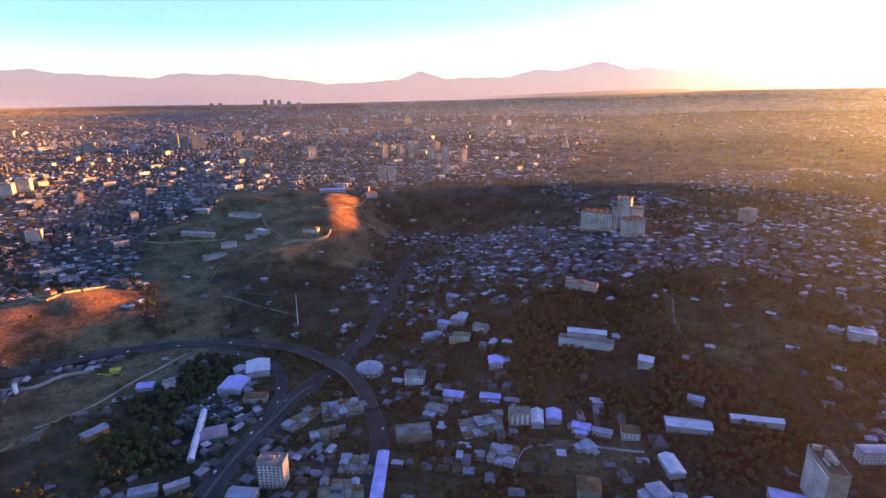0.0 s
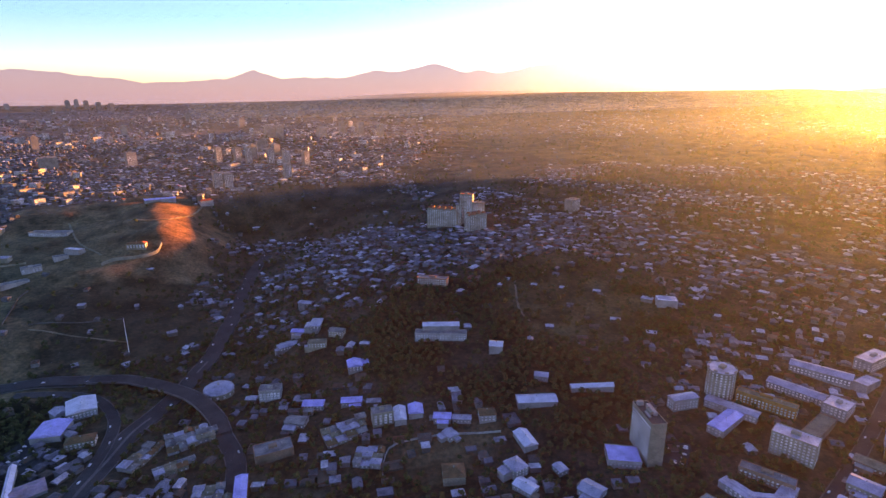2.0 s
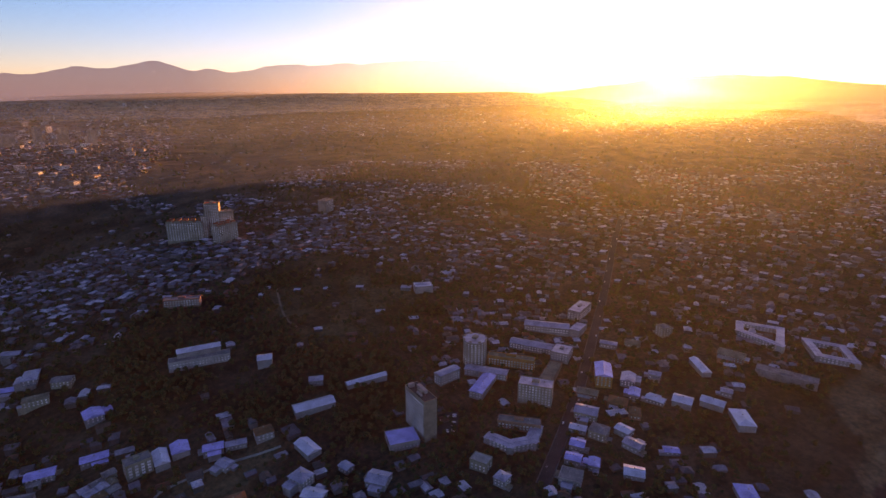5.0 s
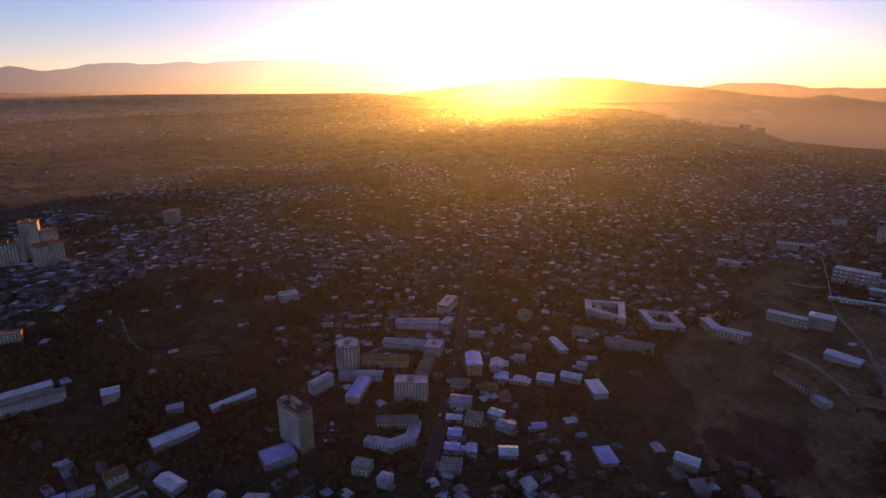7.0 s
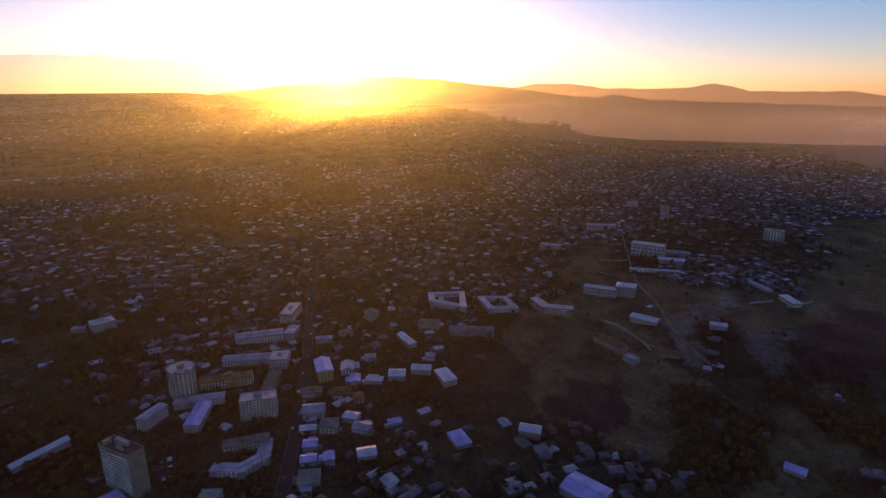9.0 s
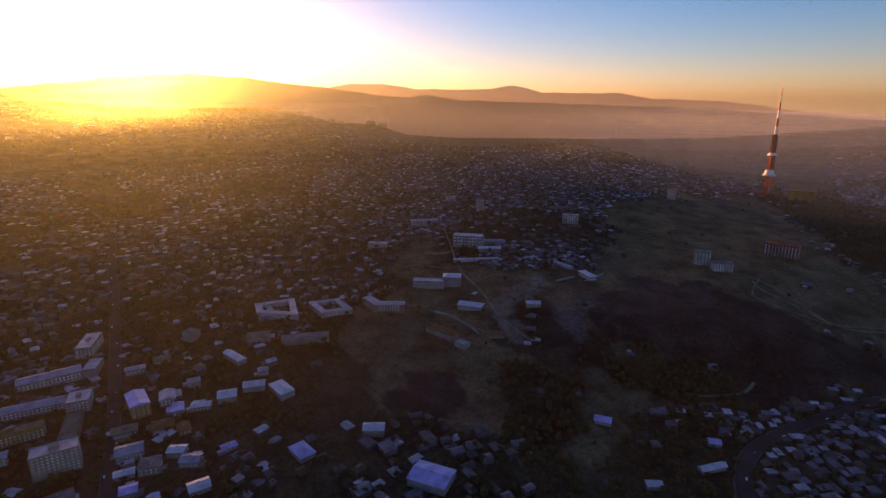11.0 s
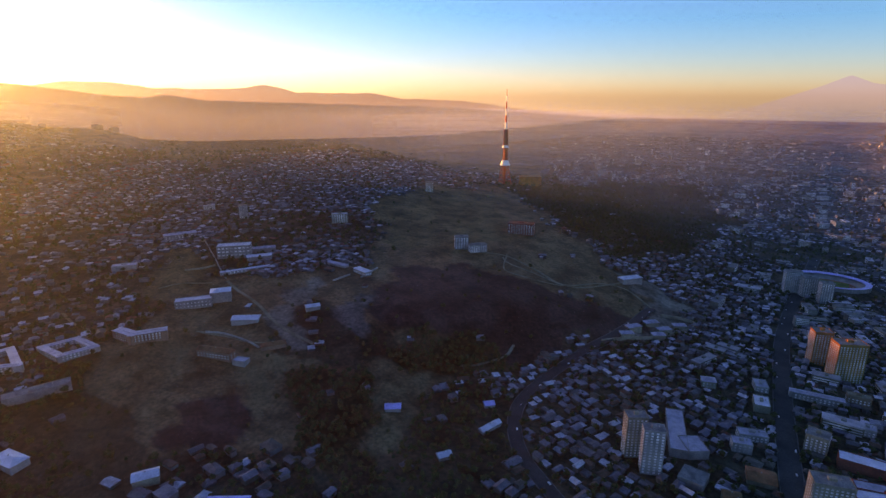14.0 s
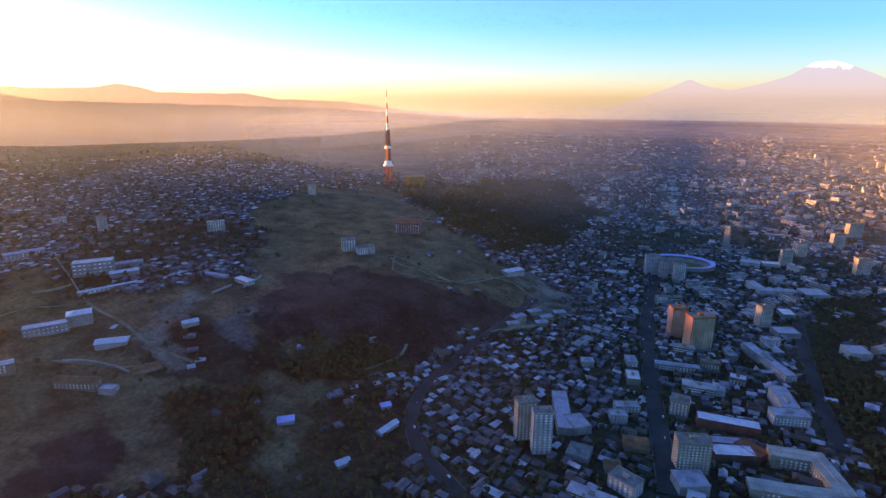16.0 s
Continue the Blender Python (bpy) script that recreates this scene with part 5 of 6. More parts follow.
# ---- landmarks ----
def tv_mast(x, y):
    """A lattice mast on three splayed legs, red and white, with platforms and a long needle."""
    root = thing("tv_tower", x, y, label="tall red and white lattice television tower on the hill", category="tower")
    TAKEN.append((x, y, 0, 30, 30))
    def lattice(name, z0, z1, r0, r1, bars, thick, mat):
        bm = bmesh.new()
        n = 3
        def corner(k, t):
            a = radians(90 + 120 * k)
            r = r0 + (r1 - r0) * t
            return Vector((r * math.cos(a), r * math.sin(a), z0 + (z1 - z0) * t))
        def bar(p, q, w):
            d = q - p
            made = bmesh.ops.create_cone(bm, cap_ends=True, segments=5, radius1=w, radius2=w, depth=d.length)
            bmesh.ops.transform(bm, verts=made["verts"], matrix=Matrix.Translation((p + q) / 2) @ d.to_track_quat("Z", "Y").to_matrix().to_4x4())
        for k in range(n):
            bar(corner(k, 0), corner(k, 1), thick)
            for b in range(bars):
                t0, t1 = b / bars, (b + 1) / bars
                bar(corner(k, t0), corner((k + 1) % n, t1), thick * 0.5)
                bar(corner((k + 1) % n, t0), corner(k, t1), thick * 0.5)
                bar(corner(k, t1), corner((k + 1) % n, t1), thick * 0.5)
        return part(name, bm, mat, root)
    lattice("leg_frame", -3, 62, 26, 13, 5, 1.3, TOWER_RED)
    part("lower_platform", add_tube(bmesh.new(), 17, 19, 62, 66, 18), TOWER_WHITE, root, "white lower platform")
    part("lower_cabin", add_tube(bmesh.new(), 15, 11, 66, 80, 18), TOWER_WHITE, root)
    lattice("waist_frame", 80, 128, 10, 7, 6, 1.2, TOWER_RED)
    part("core", add_tube(bmesh.new(), 4.5, 3.8, -2, 128, 12), TOWER_RED, root)
    part("upper_platform", add_tube(bmesh.new(), 13, 13, 122, 125, 18), TOWER_WHITE, root)
    part("dish_cabin", add_tube(bmesh.new(), 9, 9, 125, 130, 18), TOWER_WHITE, root)
    lattice("upper_frame", 130, 182, 8, 7, 6, 1.5, TOWER_RED)
    part("upper_core", add_tube(bmesh.new(), 6, 5.5, 130, 182, 12), TOWER_RED, root)
    for z0, z1, r, mat in ((182, 205, 3.6, TOWER_WHITE), (205, 228, 3.2, TOWER_RED), (228, 250, 2.7, TOWER_WHITE), (250, 272, 2.2, TOWER_RED),
                           (272, 290, 1.6, TOWER_WHITE), (290, 312, 1.0, TOWER_RED)):
        part("antenna_section", add_tube(bmesh.new(), r, r * 0.92, z0, z1, 10), mat, root)


def stadium(x, y, rot):
    """An oval bowl with a blue rim roof round a green pitch."""
    root = thing("stadium", x, y, rot, label="oval stadium with a blue rim round a green pitch", category="stadium")
    TAKEN.append((x, y, rot, 100, 80))
    n = 64
    def ring(name, prof, mat, label=""):
        verts, faces = [], []
        m = len(prof)
        for i in range(n):
            a = 2 * math.pi * i / n
            for r, z in prof:
                verts.append(((50 + r) * math.cos(a), (34 + r) * math.sin(a), z))
        for i in range(n):
            for j in range(m):
                faces.append((i * m + j, (i + 1) % n * m + j, (i + 1) % n * m + (j + 1) % m, i * m + (j + 1) % m))
        ob = new(name, mesh_of(name, verts, faces, [mat]))
        ob.parent = root
        if label:
            ob["label"] = label
    ring("stand", [(0, 0), (6, 1.6), (12, 3.6), (18, 6), (22, 8), (22, -6), (0, -6)], GREY_WALL, "grey tiers of seats")
    ring("rim_roof", [(13, 8.6), (24.5, 10.0), (24.5, 9.4), (13, 8.1)], BLUE_TIN, "blue rim roof")
    ring("outer_wall", [(22.6, -6), (23, -6), (23, 7.6), (22.6, 7.6)], GREY_WALL)
    bm = bmesh.new()
    made = bmesh.ops.create_circle(bm, cap_ends=True, segments=48, radius=1)
    for v in made["verts"]:
        v.co = Vector((v.co.x * 49, v.co.y * 33, 0.6))
    part("running_track", bm, RED_TILE, root)
    part("pitch", add_box(bmesh.new(), -36, 36, -22, 22, 0.5, 0.75), TURF, root, "green turf pitch")
    for i in range(32):
        a = 2 * math.pi * i / 32
        part("column", add_box(bmesh.new(), -0.5, 0.5, -0.5, 0.5, 0, 9.3, m=Matrix.Translation((73.6 * math.cos(a), 57.6 * math.sin(a), 0))), CONCRETE, root)


def round_tower(x, y):
    root = thing("round_tower", x, y, 20, label="pale round apartment tower of eleven storeys with a notched roof", category="apartment tower")
    TAKEN.append((x, y, 0, 22, 22))
    part("wall", add_tube(bmesh.new(), 15, 15, -8, 33, 20), PALE_STONE, root)
    part("roof", add_tube(bmesh.new(), 15.6, 15.6, 33, 33.8, 20), TIN, root)
    part("stair_head", add_box(bmesh.new(), -4, 4, -3, 3, 33.8, 37, 0.2), PALE_STONE, root)
    for i in range(8):
        a = 2 * math.pi * i / 8
        part("merlon", add_box(bmesh.new(), -2, 2, -0.6, 0.6, 33.8, 35.4, m=pose(0, 0, 0, 0, 0, math.degrees(a)) @ pose(0, -14.6, 0)), PALE_STONE, root)
    for k in range(10):
        for i in range(20):
            shared("window", window_mesh(2.0, 1.7), root, pose(0, 0, 0, 0, 0, 18 * i + 9) @ pose(0, -14.85, 2.4 + 3.1 * k))


def rotunda(x, y):
    root = thing("rotunda", x, y, label="low round hall with a pale blue dome beside the interchange", category="building")
    TAKEN.append((x, y, 0, 26, 26))
    part("wall", add_tube(bmesh.new(), 18, 18, -6, 8, 28), PALE_STONE, root)
    bm = bmesh.new()
    for k in range(5):
        a, b = radians(18 * k), radians(18 * (k + 1))
        add_tube(bm, 18.6 * math.cos(a), max(0.4, 18.6 * math.cos(b)), 8 + 6 * math.sin(a), 8 + 6 * math.sin(b), 28, caps=False)
    part("dome", bm, TIN, root, "shallow pale blue dome")
    part("lantern", add_tube(bmesh.new(), 1.6, 1.2, 13.8, 16.4, 12), CONCRETE, root)
    for i in range(14):
        shared("window", window_mesh(2.2, 3.0), root, pose(0, 0, 0, 0, 0, 360 / 14 * i) @ pose(0, -18, 4))


def overpass(points, heights, width):
    """A curved bridge deck on piers, with parapets."""
    root = thing("overpass", points[0][0], points[0][1], 0, 0.0, label="curved concrete overpass carrying a dark road", category="bridge")
    ox, oy = points[0]
    line = smooth_line([(px, py, h) for (px, py), h in zip(points, heights)], 6.0)
    for x, y, h in line:
        ROADS.append((x, y, width / 2))
    def ribbon(name, prof, mat):
        verts, faces = [], []
        m = len(prof)
        for i, (x, y, h) in enumerate(line):
            ax, ay, _ = line[max(0, i - 1)]
            bx, by, _ = line[min(len(line) - 1, i + 1)]
            k = math.hypot(bx - ax, by - ay) or 1
            nx, ny = (by - ay) / k, -(bx - ax) / k
            for s, dz in prof:
                verts.append((x + nx * s - ox, y + ny * s - oy, h + dz))
            if i:
                faces += [((i - 1) * m + j, (i - 1) * m + (j + 1) % m, i * m + (j + 1) % m, i * m + j) for j in range(m)]
        part_ob = new(name, mesh_of(name, verts, faces, [mat]))
        part_ob.parent = root
    w = width / 2
    ribbon("deck", [(-w, 0.4), (w, 0.4), (w, -1.2), (-w, -1.2)], KERB)
    ribbon("carriageway", [(-w + 1.2, 0.6), (w - 1.2, 0.6), (w - 1.2, 0.42), (-w + 1.2, 0.42)], ASPHALT)
    for s in (-1, 1):
        ribbon("parapet", [(s * (w - 0.9), 0.45), (s * (w - 0.9), 1.5), (s * w, 1.5), (s * w, 0.45)], KERB)
    for x, y, h in line[4::7]:
        g = height(x, y)
        if h - g > 3:
            part("pier", add_tube(bmesh.new(), 1.3, 1.1, g - 2, h - 1.19, 10, x - ox, y - oy), CONCRETE, root)


tv_mast(1546, -1049)
stadium(590, -1246, 26)
round_tower(459, 442)
rotunda(-100, 660)
overpass(((-267, 743), (-220, 727), (-169, 685), (-127, 646), (-98, 599), (-87, 566)), (42.0, 44.0, 49.0, 49.0, 46.0, 43.0), 20)

# ---- the far ranges ----
def far_hill(name, label, colour, foot, radius, crest, rough_m, seed, colour_top=None, solid=0.5, snow=None, thin=None):
    """A distant range as one glowing, part see-through backdrop, its haze put into colour and opacity: crest is bearing
    and height in pairs, its foot stands at radius.
    """
    b = np.arange(crest[0], crest[-2] + 0.01, 0.25)
    top = np.interp(b, crest[0::2], crest[1::2])
    rng = np.random.RandomState(seed)
    ph = rng.rand(12) * 7
    jag = sum(np.sin(b * (1.1 * 1.5 ** k) + ph[k]) / 1.5 ** k for k in range(9))
    top = top + jag * rough_m
    verts, faces = [], []
    steps = 8
    for i, (bb, h) in enumerate(zip(b, top)):
        for k in range(steps + 1):
            t = k / steps
            r = radius + 45 * t + (6 * math.sin(bb * 3 + k * 1.7 + seed) if 0 < k < steps else 0)
            z = foot + (h - foot) * t ** 1.15
            verts.append((r * math.sin(radians(bb)), r * math.cos(radians(bb)), z))
    m = steps + 1
    for i in range(len(b) - 1):
        for k in range(steps):
            faces.append((i * m + k, (i + 1) * m + k, (i + 1) * m + k + 1, i * m + k + 1))
    mat = bpy.data.materials.new(name)
    mat.use_nodes = True
    n, l = mat.node_tree.nodes, mat.node_tree.links
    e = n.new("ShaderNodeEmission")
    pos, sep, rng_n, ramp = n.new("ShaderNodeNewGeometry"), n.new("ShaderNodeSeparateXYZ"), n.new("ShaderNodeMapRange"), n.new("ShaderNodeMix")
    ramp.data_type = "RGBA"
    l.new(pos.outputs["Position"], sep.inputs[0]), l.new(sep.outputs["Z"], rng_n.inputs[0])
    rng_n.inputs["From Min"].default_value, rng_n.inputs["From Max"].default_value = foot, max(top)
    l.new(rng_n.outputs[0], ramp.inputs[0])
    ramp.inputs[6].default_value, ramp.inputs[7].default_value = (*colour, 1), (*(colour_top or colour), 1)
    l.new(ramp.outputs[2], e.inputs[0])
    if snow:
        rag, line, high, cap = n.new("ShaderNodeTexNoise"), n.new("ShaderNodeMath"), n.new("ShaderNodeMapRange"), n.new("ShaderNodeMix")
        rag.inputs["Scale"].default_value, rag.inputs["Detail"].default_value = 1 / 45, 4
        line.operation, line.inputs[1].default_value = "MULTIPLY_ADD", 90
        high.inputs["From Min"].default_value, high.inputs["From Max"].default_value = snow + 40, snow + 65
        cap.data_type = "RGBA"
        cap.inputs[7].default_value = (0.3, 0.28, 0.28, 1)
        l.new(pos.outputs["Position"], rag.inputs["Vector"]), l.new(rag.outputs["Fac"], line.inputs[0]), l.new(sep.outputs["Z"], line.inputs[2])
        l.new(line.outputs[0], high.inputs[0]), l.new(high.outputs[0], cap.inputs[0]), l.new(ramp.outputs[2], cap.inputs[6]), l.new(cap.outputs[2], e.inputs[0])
    # The see-through share imitates haze and lets sunlight past the range.
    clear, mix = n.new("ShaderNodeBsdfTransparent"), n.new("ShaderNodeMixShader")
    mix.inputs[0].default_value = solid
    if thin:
        opaque_n = n.new("ShaderNodeAttribute")
        opaque_n.attribute_name = "solidity"
        l.new(opaque_n.outputs["Fac"], mix.inputs[0])
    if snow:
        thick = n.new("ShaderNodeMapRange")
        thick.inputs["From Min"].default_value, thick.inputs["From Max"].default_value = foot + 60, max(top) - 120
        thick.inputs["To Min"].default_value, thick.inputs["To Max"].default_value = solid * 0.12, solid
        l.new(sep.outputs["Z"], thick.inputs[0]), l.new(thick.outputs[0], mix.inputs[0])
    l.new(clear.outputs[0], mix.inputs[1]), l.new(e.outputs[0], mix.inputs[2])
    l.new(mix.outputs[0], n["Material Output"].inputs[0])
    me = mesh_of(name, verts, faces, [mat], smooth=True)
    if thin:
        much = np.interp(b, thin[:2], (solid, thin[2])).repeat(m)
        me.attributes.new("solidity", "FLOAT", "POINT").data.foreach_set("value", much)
    tagged(new(name, me), label, "mountains", kind="structure")


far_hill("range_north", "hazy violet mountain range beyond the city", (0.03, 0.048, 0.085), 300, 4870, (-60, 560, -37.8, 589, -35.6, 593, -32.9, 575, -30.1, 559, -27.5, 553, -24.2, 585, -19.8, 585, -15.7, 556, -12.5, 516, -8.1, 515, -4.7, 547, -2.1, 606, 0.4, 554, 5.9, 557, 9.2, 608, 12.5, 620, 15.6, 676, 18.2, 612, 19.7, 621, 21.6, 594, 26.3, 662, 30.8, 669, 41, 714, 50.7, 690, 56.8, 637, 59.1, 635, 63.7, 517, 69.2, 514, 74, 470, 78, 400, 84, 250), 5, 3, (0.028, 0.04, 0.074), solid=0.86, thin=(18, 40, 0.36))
# Crest west of bearing 62 is added, nearly opaque, to shade the valley.
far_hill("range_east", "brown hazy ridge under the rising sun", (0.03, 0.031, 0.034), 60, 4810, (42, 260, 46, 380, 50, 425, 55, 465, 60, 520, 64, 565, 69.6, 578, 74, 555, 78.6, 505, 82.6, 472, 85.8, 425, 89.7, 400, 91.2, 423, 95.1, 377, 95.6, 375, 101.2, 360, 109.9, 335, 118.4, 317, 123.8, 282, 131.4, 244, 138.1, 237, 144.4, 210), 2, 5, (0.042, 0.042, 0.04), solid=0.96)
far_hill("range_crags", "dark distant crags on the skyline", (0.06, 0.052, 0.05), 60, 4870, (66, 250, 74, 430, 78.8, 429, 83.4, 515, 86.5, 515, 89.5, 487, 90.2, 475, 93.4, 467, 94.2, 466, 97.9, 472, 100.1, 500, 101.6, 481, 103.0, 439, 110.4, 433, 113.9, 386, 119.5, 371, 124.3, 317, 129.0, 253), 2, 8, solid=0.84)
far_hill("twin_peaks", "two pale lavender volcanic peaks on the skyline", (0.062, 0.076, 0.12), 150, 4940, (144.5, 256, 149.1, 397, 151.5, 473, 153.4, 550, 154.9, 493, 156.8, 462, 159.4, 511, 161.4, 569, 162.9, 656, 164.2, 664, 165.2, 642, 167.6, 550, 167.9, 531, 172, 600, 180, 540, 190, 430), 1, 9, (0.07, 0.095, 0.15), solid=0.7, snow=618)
# Low glowing band stands in for haze over the plain's far edge.
far_hill("range_south", "pale haze band and far plain edge on the southern skyline", (0.06, 0.064, 0.084), 120, 4850, (106, 200, 112, 330, 125.0, 294, 130.8, 275, 139.5, 245, 145.6, 227, 155.3, 217, 168.5, 226, 190, 240), 1, 12, (0.085, 0.086, 0.1), solid=0.85)


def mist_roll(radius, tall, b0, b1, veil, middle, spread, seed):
    """A leaning translucent sheet that stands in for low mist and distance haze; thin, lit by the sun and sky alone."""
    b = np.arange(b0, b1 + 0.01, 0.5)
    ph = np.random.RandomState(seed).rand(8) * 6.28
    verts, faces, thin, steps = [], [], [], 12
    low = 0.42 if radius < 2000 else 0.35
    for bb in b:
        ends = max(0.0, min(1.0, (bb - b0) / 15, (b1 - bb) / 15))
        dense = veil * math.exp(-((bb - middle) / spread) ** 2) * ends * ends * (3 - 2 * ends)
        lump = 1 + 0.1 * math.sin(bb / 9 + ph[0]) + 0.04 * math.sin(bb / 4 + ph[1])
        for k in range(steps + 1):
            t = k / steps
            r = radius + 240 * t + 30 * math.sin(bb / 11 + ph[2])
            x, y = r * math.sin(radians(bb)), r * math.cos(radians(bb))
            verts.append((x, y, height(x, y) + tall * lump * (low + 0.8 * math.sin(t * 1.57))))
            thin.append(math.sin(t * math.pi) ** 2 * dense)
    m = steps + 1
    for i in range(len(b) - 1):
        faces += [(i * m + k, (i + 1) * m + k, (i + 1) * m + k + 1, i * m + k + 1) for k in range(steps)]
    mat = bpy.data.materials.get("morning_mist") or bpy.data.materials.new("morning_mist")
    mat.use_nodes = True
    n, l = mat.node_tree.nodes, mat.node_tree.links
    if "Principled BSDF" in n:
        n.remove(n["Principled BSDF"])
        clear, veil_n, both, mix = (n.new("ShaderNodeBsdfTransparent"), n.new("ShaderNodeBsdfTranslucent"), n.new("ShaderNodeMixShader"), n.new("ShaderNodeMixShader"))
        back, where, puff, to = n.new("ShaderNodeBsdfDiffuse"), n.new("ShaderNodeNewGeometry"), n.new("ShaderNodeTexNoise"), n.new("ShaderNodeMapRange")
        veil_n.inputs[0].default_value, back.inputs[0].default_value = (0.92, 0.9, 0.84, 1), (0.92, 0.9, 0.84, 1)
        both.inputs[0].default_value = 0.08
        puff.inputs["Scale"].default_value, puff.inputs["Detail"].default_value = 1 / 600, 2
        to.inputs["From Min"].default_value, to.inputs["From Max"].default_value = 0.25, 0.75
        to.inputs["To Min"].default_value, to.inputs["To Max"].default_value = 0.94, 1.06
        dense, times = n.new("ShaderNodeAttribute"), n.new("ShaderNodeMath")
        dense.attribute_name, times.operation = "veil_density", "MULTIPLY"
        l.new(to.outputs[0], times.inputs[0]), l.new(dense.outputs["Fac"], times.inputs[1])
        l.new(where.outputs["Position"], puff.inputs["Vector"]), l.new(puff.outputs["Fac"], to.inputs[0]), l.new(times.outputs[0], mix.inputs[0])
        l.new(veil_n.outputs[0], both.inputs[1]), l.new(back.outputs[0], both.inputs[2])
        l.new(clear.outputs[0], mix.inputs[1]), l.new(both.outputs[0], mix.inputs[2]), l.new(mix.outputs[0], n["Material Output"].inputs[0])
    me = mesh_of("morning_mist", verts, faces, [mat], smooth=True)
    me.attributes.new("veil_density", "FLOAT", "POINT").data.foreach_set("value", thin)
    tagged(new("morning_mist", me), "thin translucent sheet standing in for low mist and haze", "mist", kind="stuff")


# Sheets added in place of low mist and of haze over the plain.
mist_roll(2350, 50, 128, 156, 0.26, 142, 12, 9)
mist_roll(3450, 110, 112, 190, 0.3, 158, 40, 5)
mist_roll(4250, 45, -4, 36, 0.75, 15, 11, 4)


def veil_stuff(name, forward, rough=0.0, bend=1.0, tint=(0.66, 0.8, 1.0, 1)):
    """A part see-through surface that spreads sunlight onward as glare (forward) or evenly as a veil; its density is
    kept in the mesh.
    """
    mat = bpy.data.materials.new(name)
    mat.use_nodes = True
    n, l = mat.node_tree.nodes, mat.node_tree.links
    n.remove(n["Principled BSDF"])
    clear, mix, dense = n.new("ShaderNodeBsdfTransparent"), n.new("ShaderNodeMixShader"), n.new("ShaderNodeAttribute")
    dense.attribute_name = "veil_density"
    if forward:
        glare_node = n.new("ShaderNodeBsdfRefraction")
        glare_node.distribution = "GGX"
        glare_node.inputs["Color"].default_value, glare_node.inputs["Roughness"].default_value, glare_node.inputs["IOR"].default_value = (0.84, 1.0, 0.85, 1), rough, bend
        out = glare_node.outputs[0]
    else:
        through_it, off_it, both = n.new("ShaderNodeBsdfTranslucent"), n.new("ShaderNodeBsdfDiffuse"), n.new("ShaderNodeMixShader")
        through_it.inputs[0].default_value = off_it.inputs[0].default_value = tint
        l.new(through_it.outputs[0], both.inputs[1]), l.new(off_it.outputs[0], both.inputs[2])
        out = both.outputs[0]
    l.new(dense.outputs["Fac"], mix.inputs[0])
    l.new(clear.outputs[0], mix.inputs[1]), l.new(out, mix.inputs[2]), l.new(mix.outputs[0], n["Material Output"].inputs[0])
    return mat


# Veil materials standing in for sun glare, far haze and a pink lift of darks.
SUN_GLARE, AIR_HAZE, PINK_VEIL = veil_stuff("sun_glare_veil", True, 1.0, 1.6), veil_stuff("pale_air", False), veil_stuff("pink_glare_veil", False, tint=(1.0, 0.46, 0.8, 1))


def veil_curtain(radius, b0, b1, rise, fall, cover, dense, mat, label):
    """Fine level strands of mesh with gaps between them, added to stand in for haze and glare, from the ground up to
    rise metres over the valley's rim, thinning out over the last fall metres.
    """
    rnd = np.random.RandomState(int(radius))
    b = np.radians(np.arange(b0, b1 + 0.01, 2.0))
    ground = np.array([height(radius * math.sin(q), radius * math.cos(q)) for q in b])
    step = radius * 0.0016
    z = np.arange(ground.min(), 400 + rise, step)
    z = z + rnd.uniform(-0.12, 0.12, len(z)) * step
    verts, faces, thick = [], [], []
    for low in z:
        fade = min(1.0, max(0.0, (400 + rise - low) / fall))
        fade = fade * fade * (3 - 2 * fade)
        last = False
        for q, g in zip(b, ground):
            here = low > g - step
            if here:
                ends = min(1.0, (math.degrees(q) - b0) / 18, (b1 - math.degrees(q)) / 18)
                for up in (0.0, step * cover):
                    verts.append((radius * math.sin(q), radius * math.cos(q), low + up))
                    thick.append(dense * fade * max(0.0, ends))
                if last:
                    k = len(verts)
                    faces.append((k - 4, k - 3, k - 1, k - 2))
            last = here
    me = mesh_of("haze", verts, faces, [mat])
    me.attributes.new("veil_density", "FLOAT", "POINT").data.foreach_set("value", thick)
    tagged(new("haze", me), label, "haze", kind="stuff")


# Refracting strands stand in for the sun's veiling glare and some haze.
for _r, _dense in ((300, 0.055), (900, 0.07), (1700, 0.12), (3000, 0.05)):
    veil_curtain(_r, -35, 155, _r * 0.22, _r * 0.22, 0.14, _dense, SUN_GLARE, "thin golden strands standing in for haze and sun glare")
# Narrow glare curtain added to wash out the ridge near the sun.
veil_curtain(2150, 5, 122, 640, 400, 0.14, 0.26, veil_stuff("sun_bloom_veil", True, 0.75, 1.22), "bright strands standing in for glare round the rising sun")
# Pink veil added close by to lift dark tones, as veiling glare would.
veil_curtain(290, -85, 210, 40, 160, 0.14, 0.018, PINK_VEIL, "thin pink strands added as a veil that lifts the darks")
# Evenly scattering strands imitate the distance haze, ring by ring.
for _r, _dense, _rise in ((1500, 0.17, 0.0), (2450, 0.22, 0.0), (3500, 0.3, 0.02), (4500, 0.42, 0.02), (4740, 0.5, 0.02)):
    veil_curtain(_r, -75, 205 if _r < 3000 else 98, _r * _rise, _r * 0.045, 0.16, _dense, AIR_HAZE, "pale strands standing in for haze over the far city")
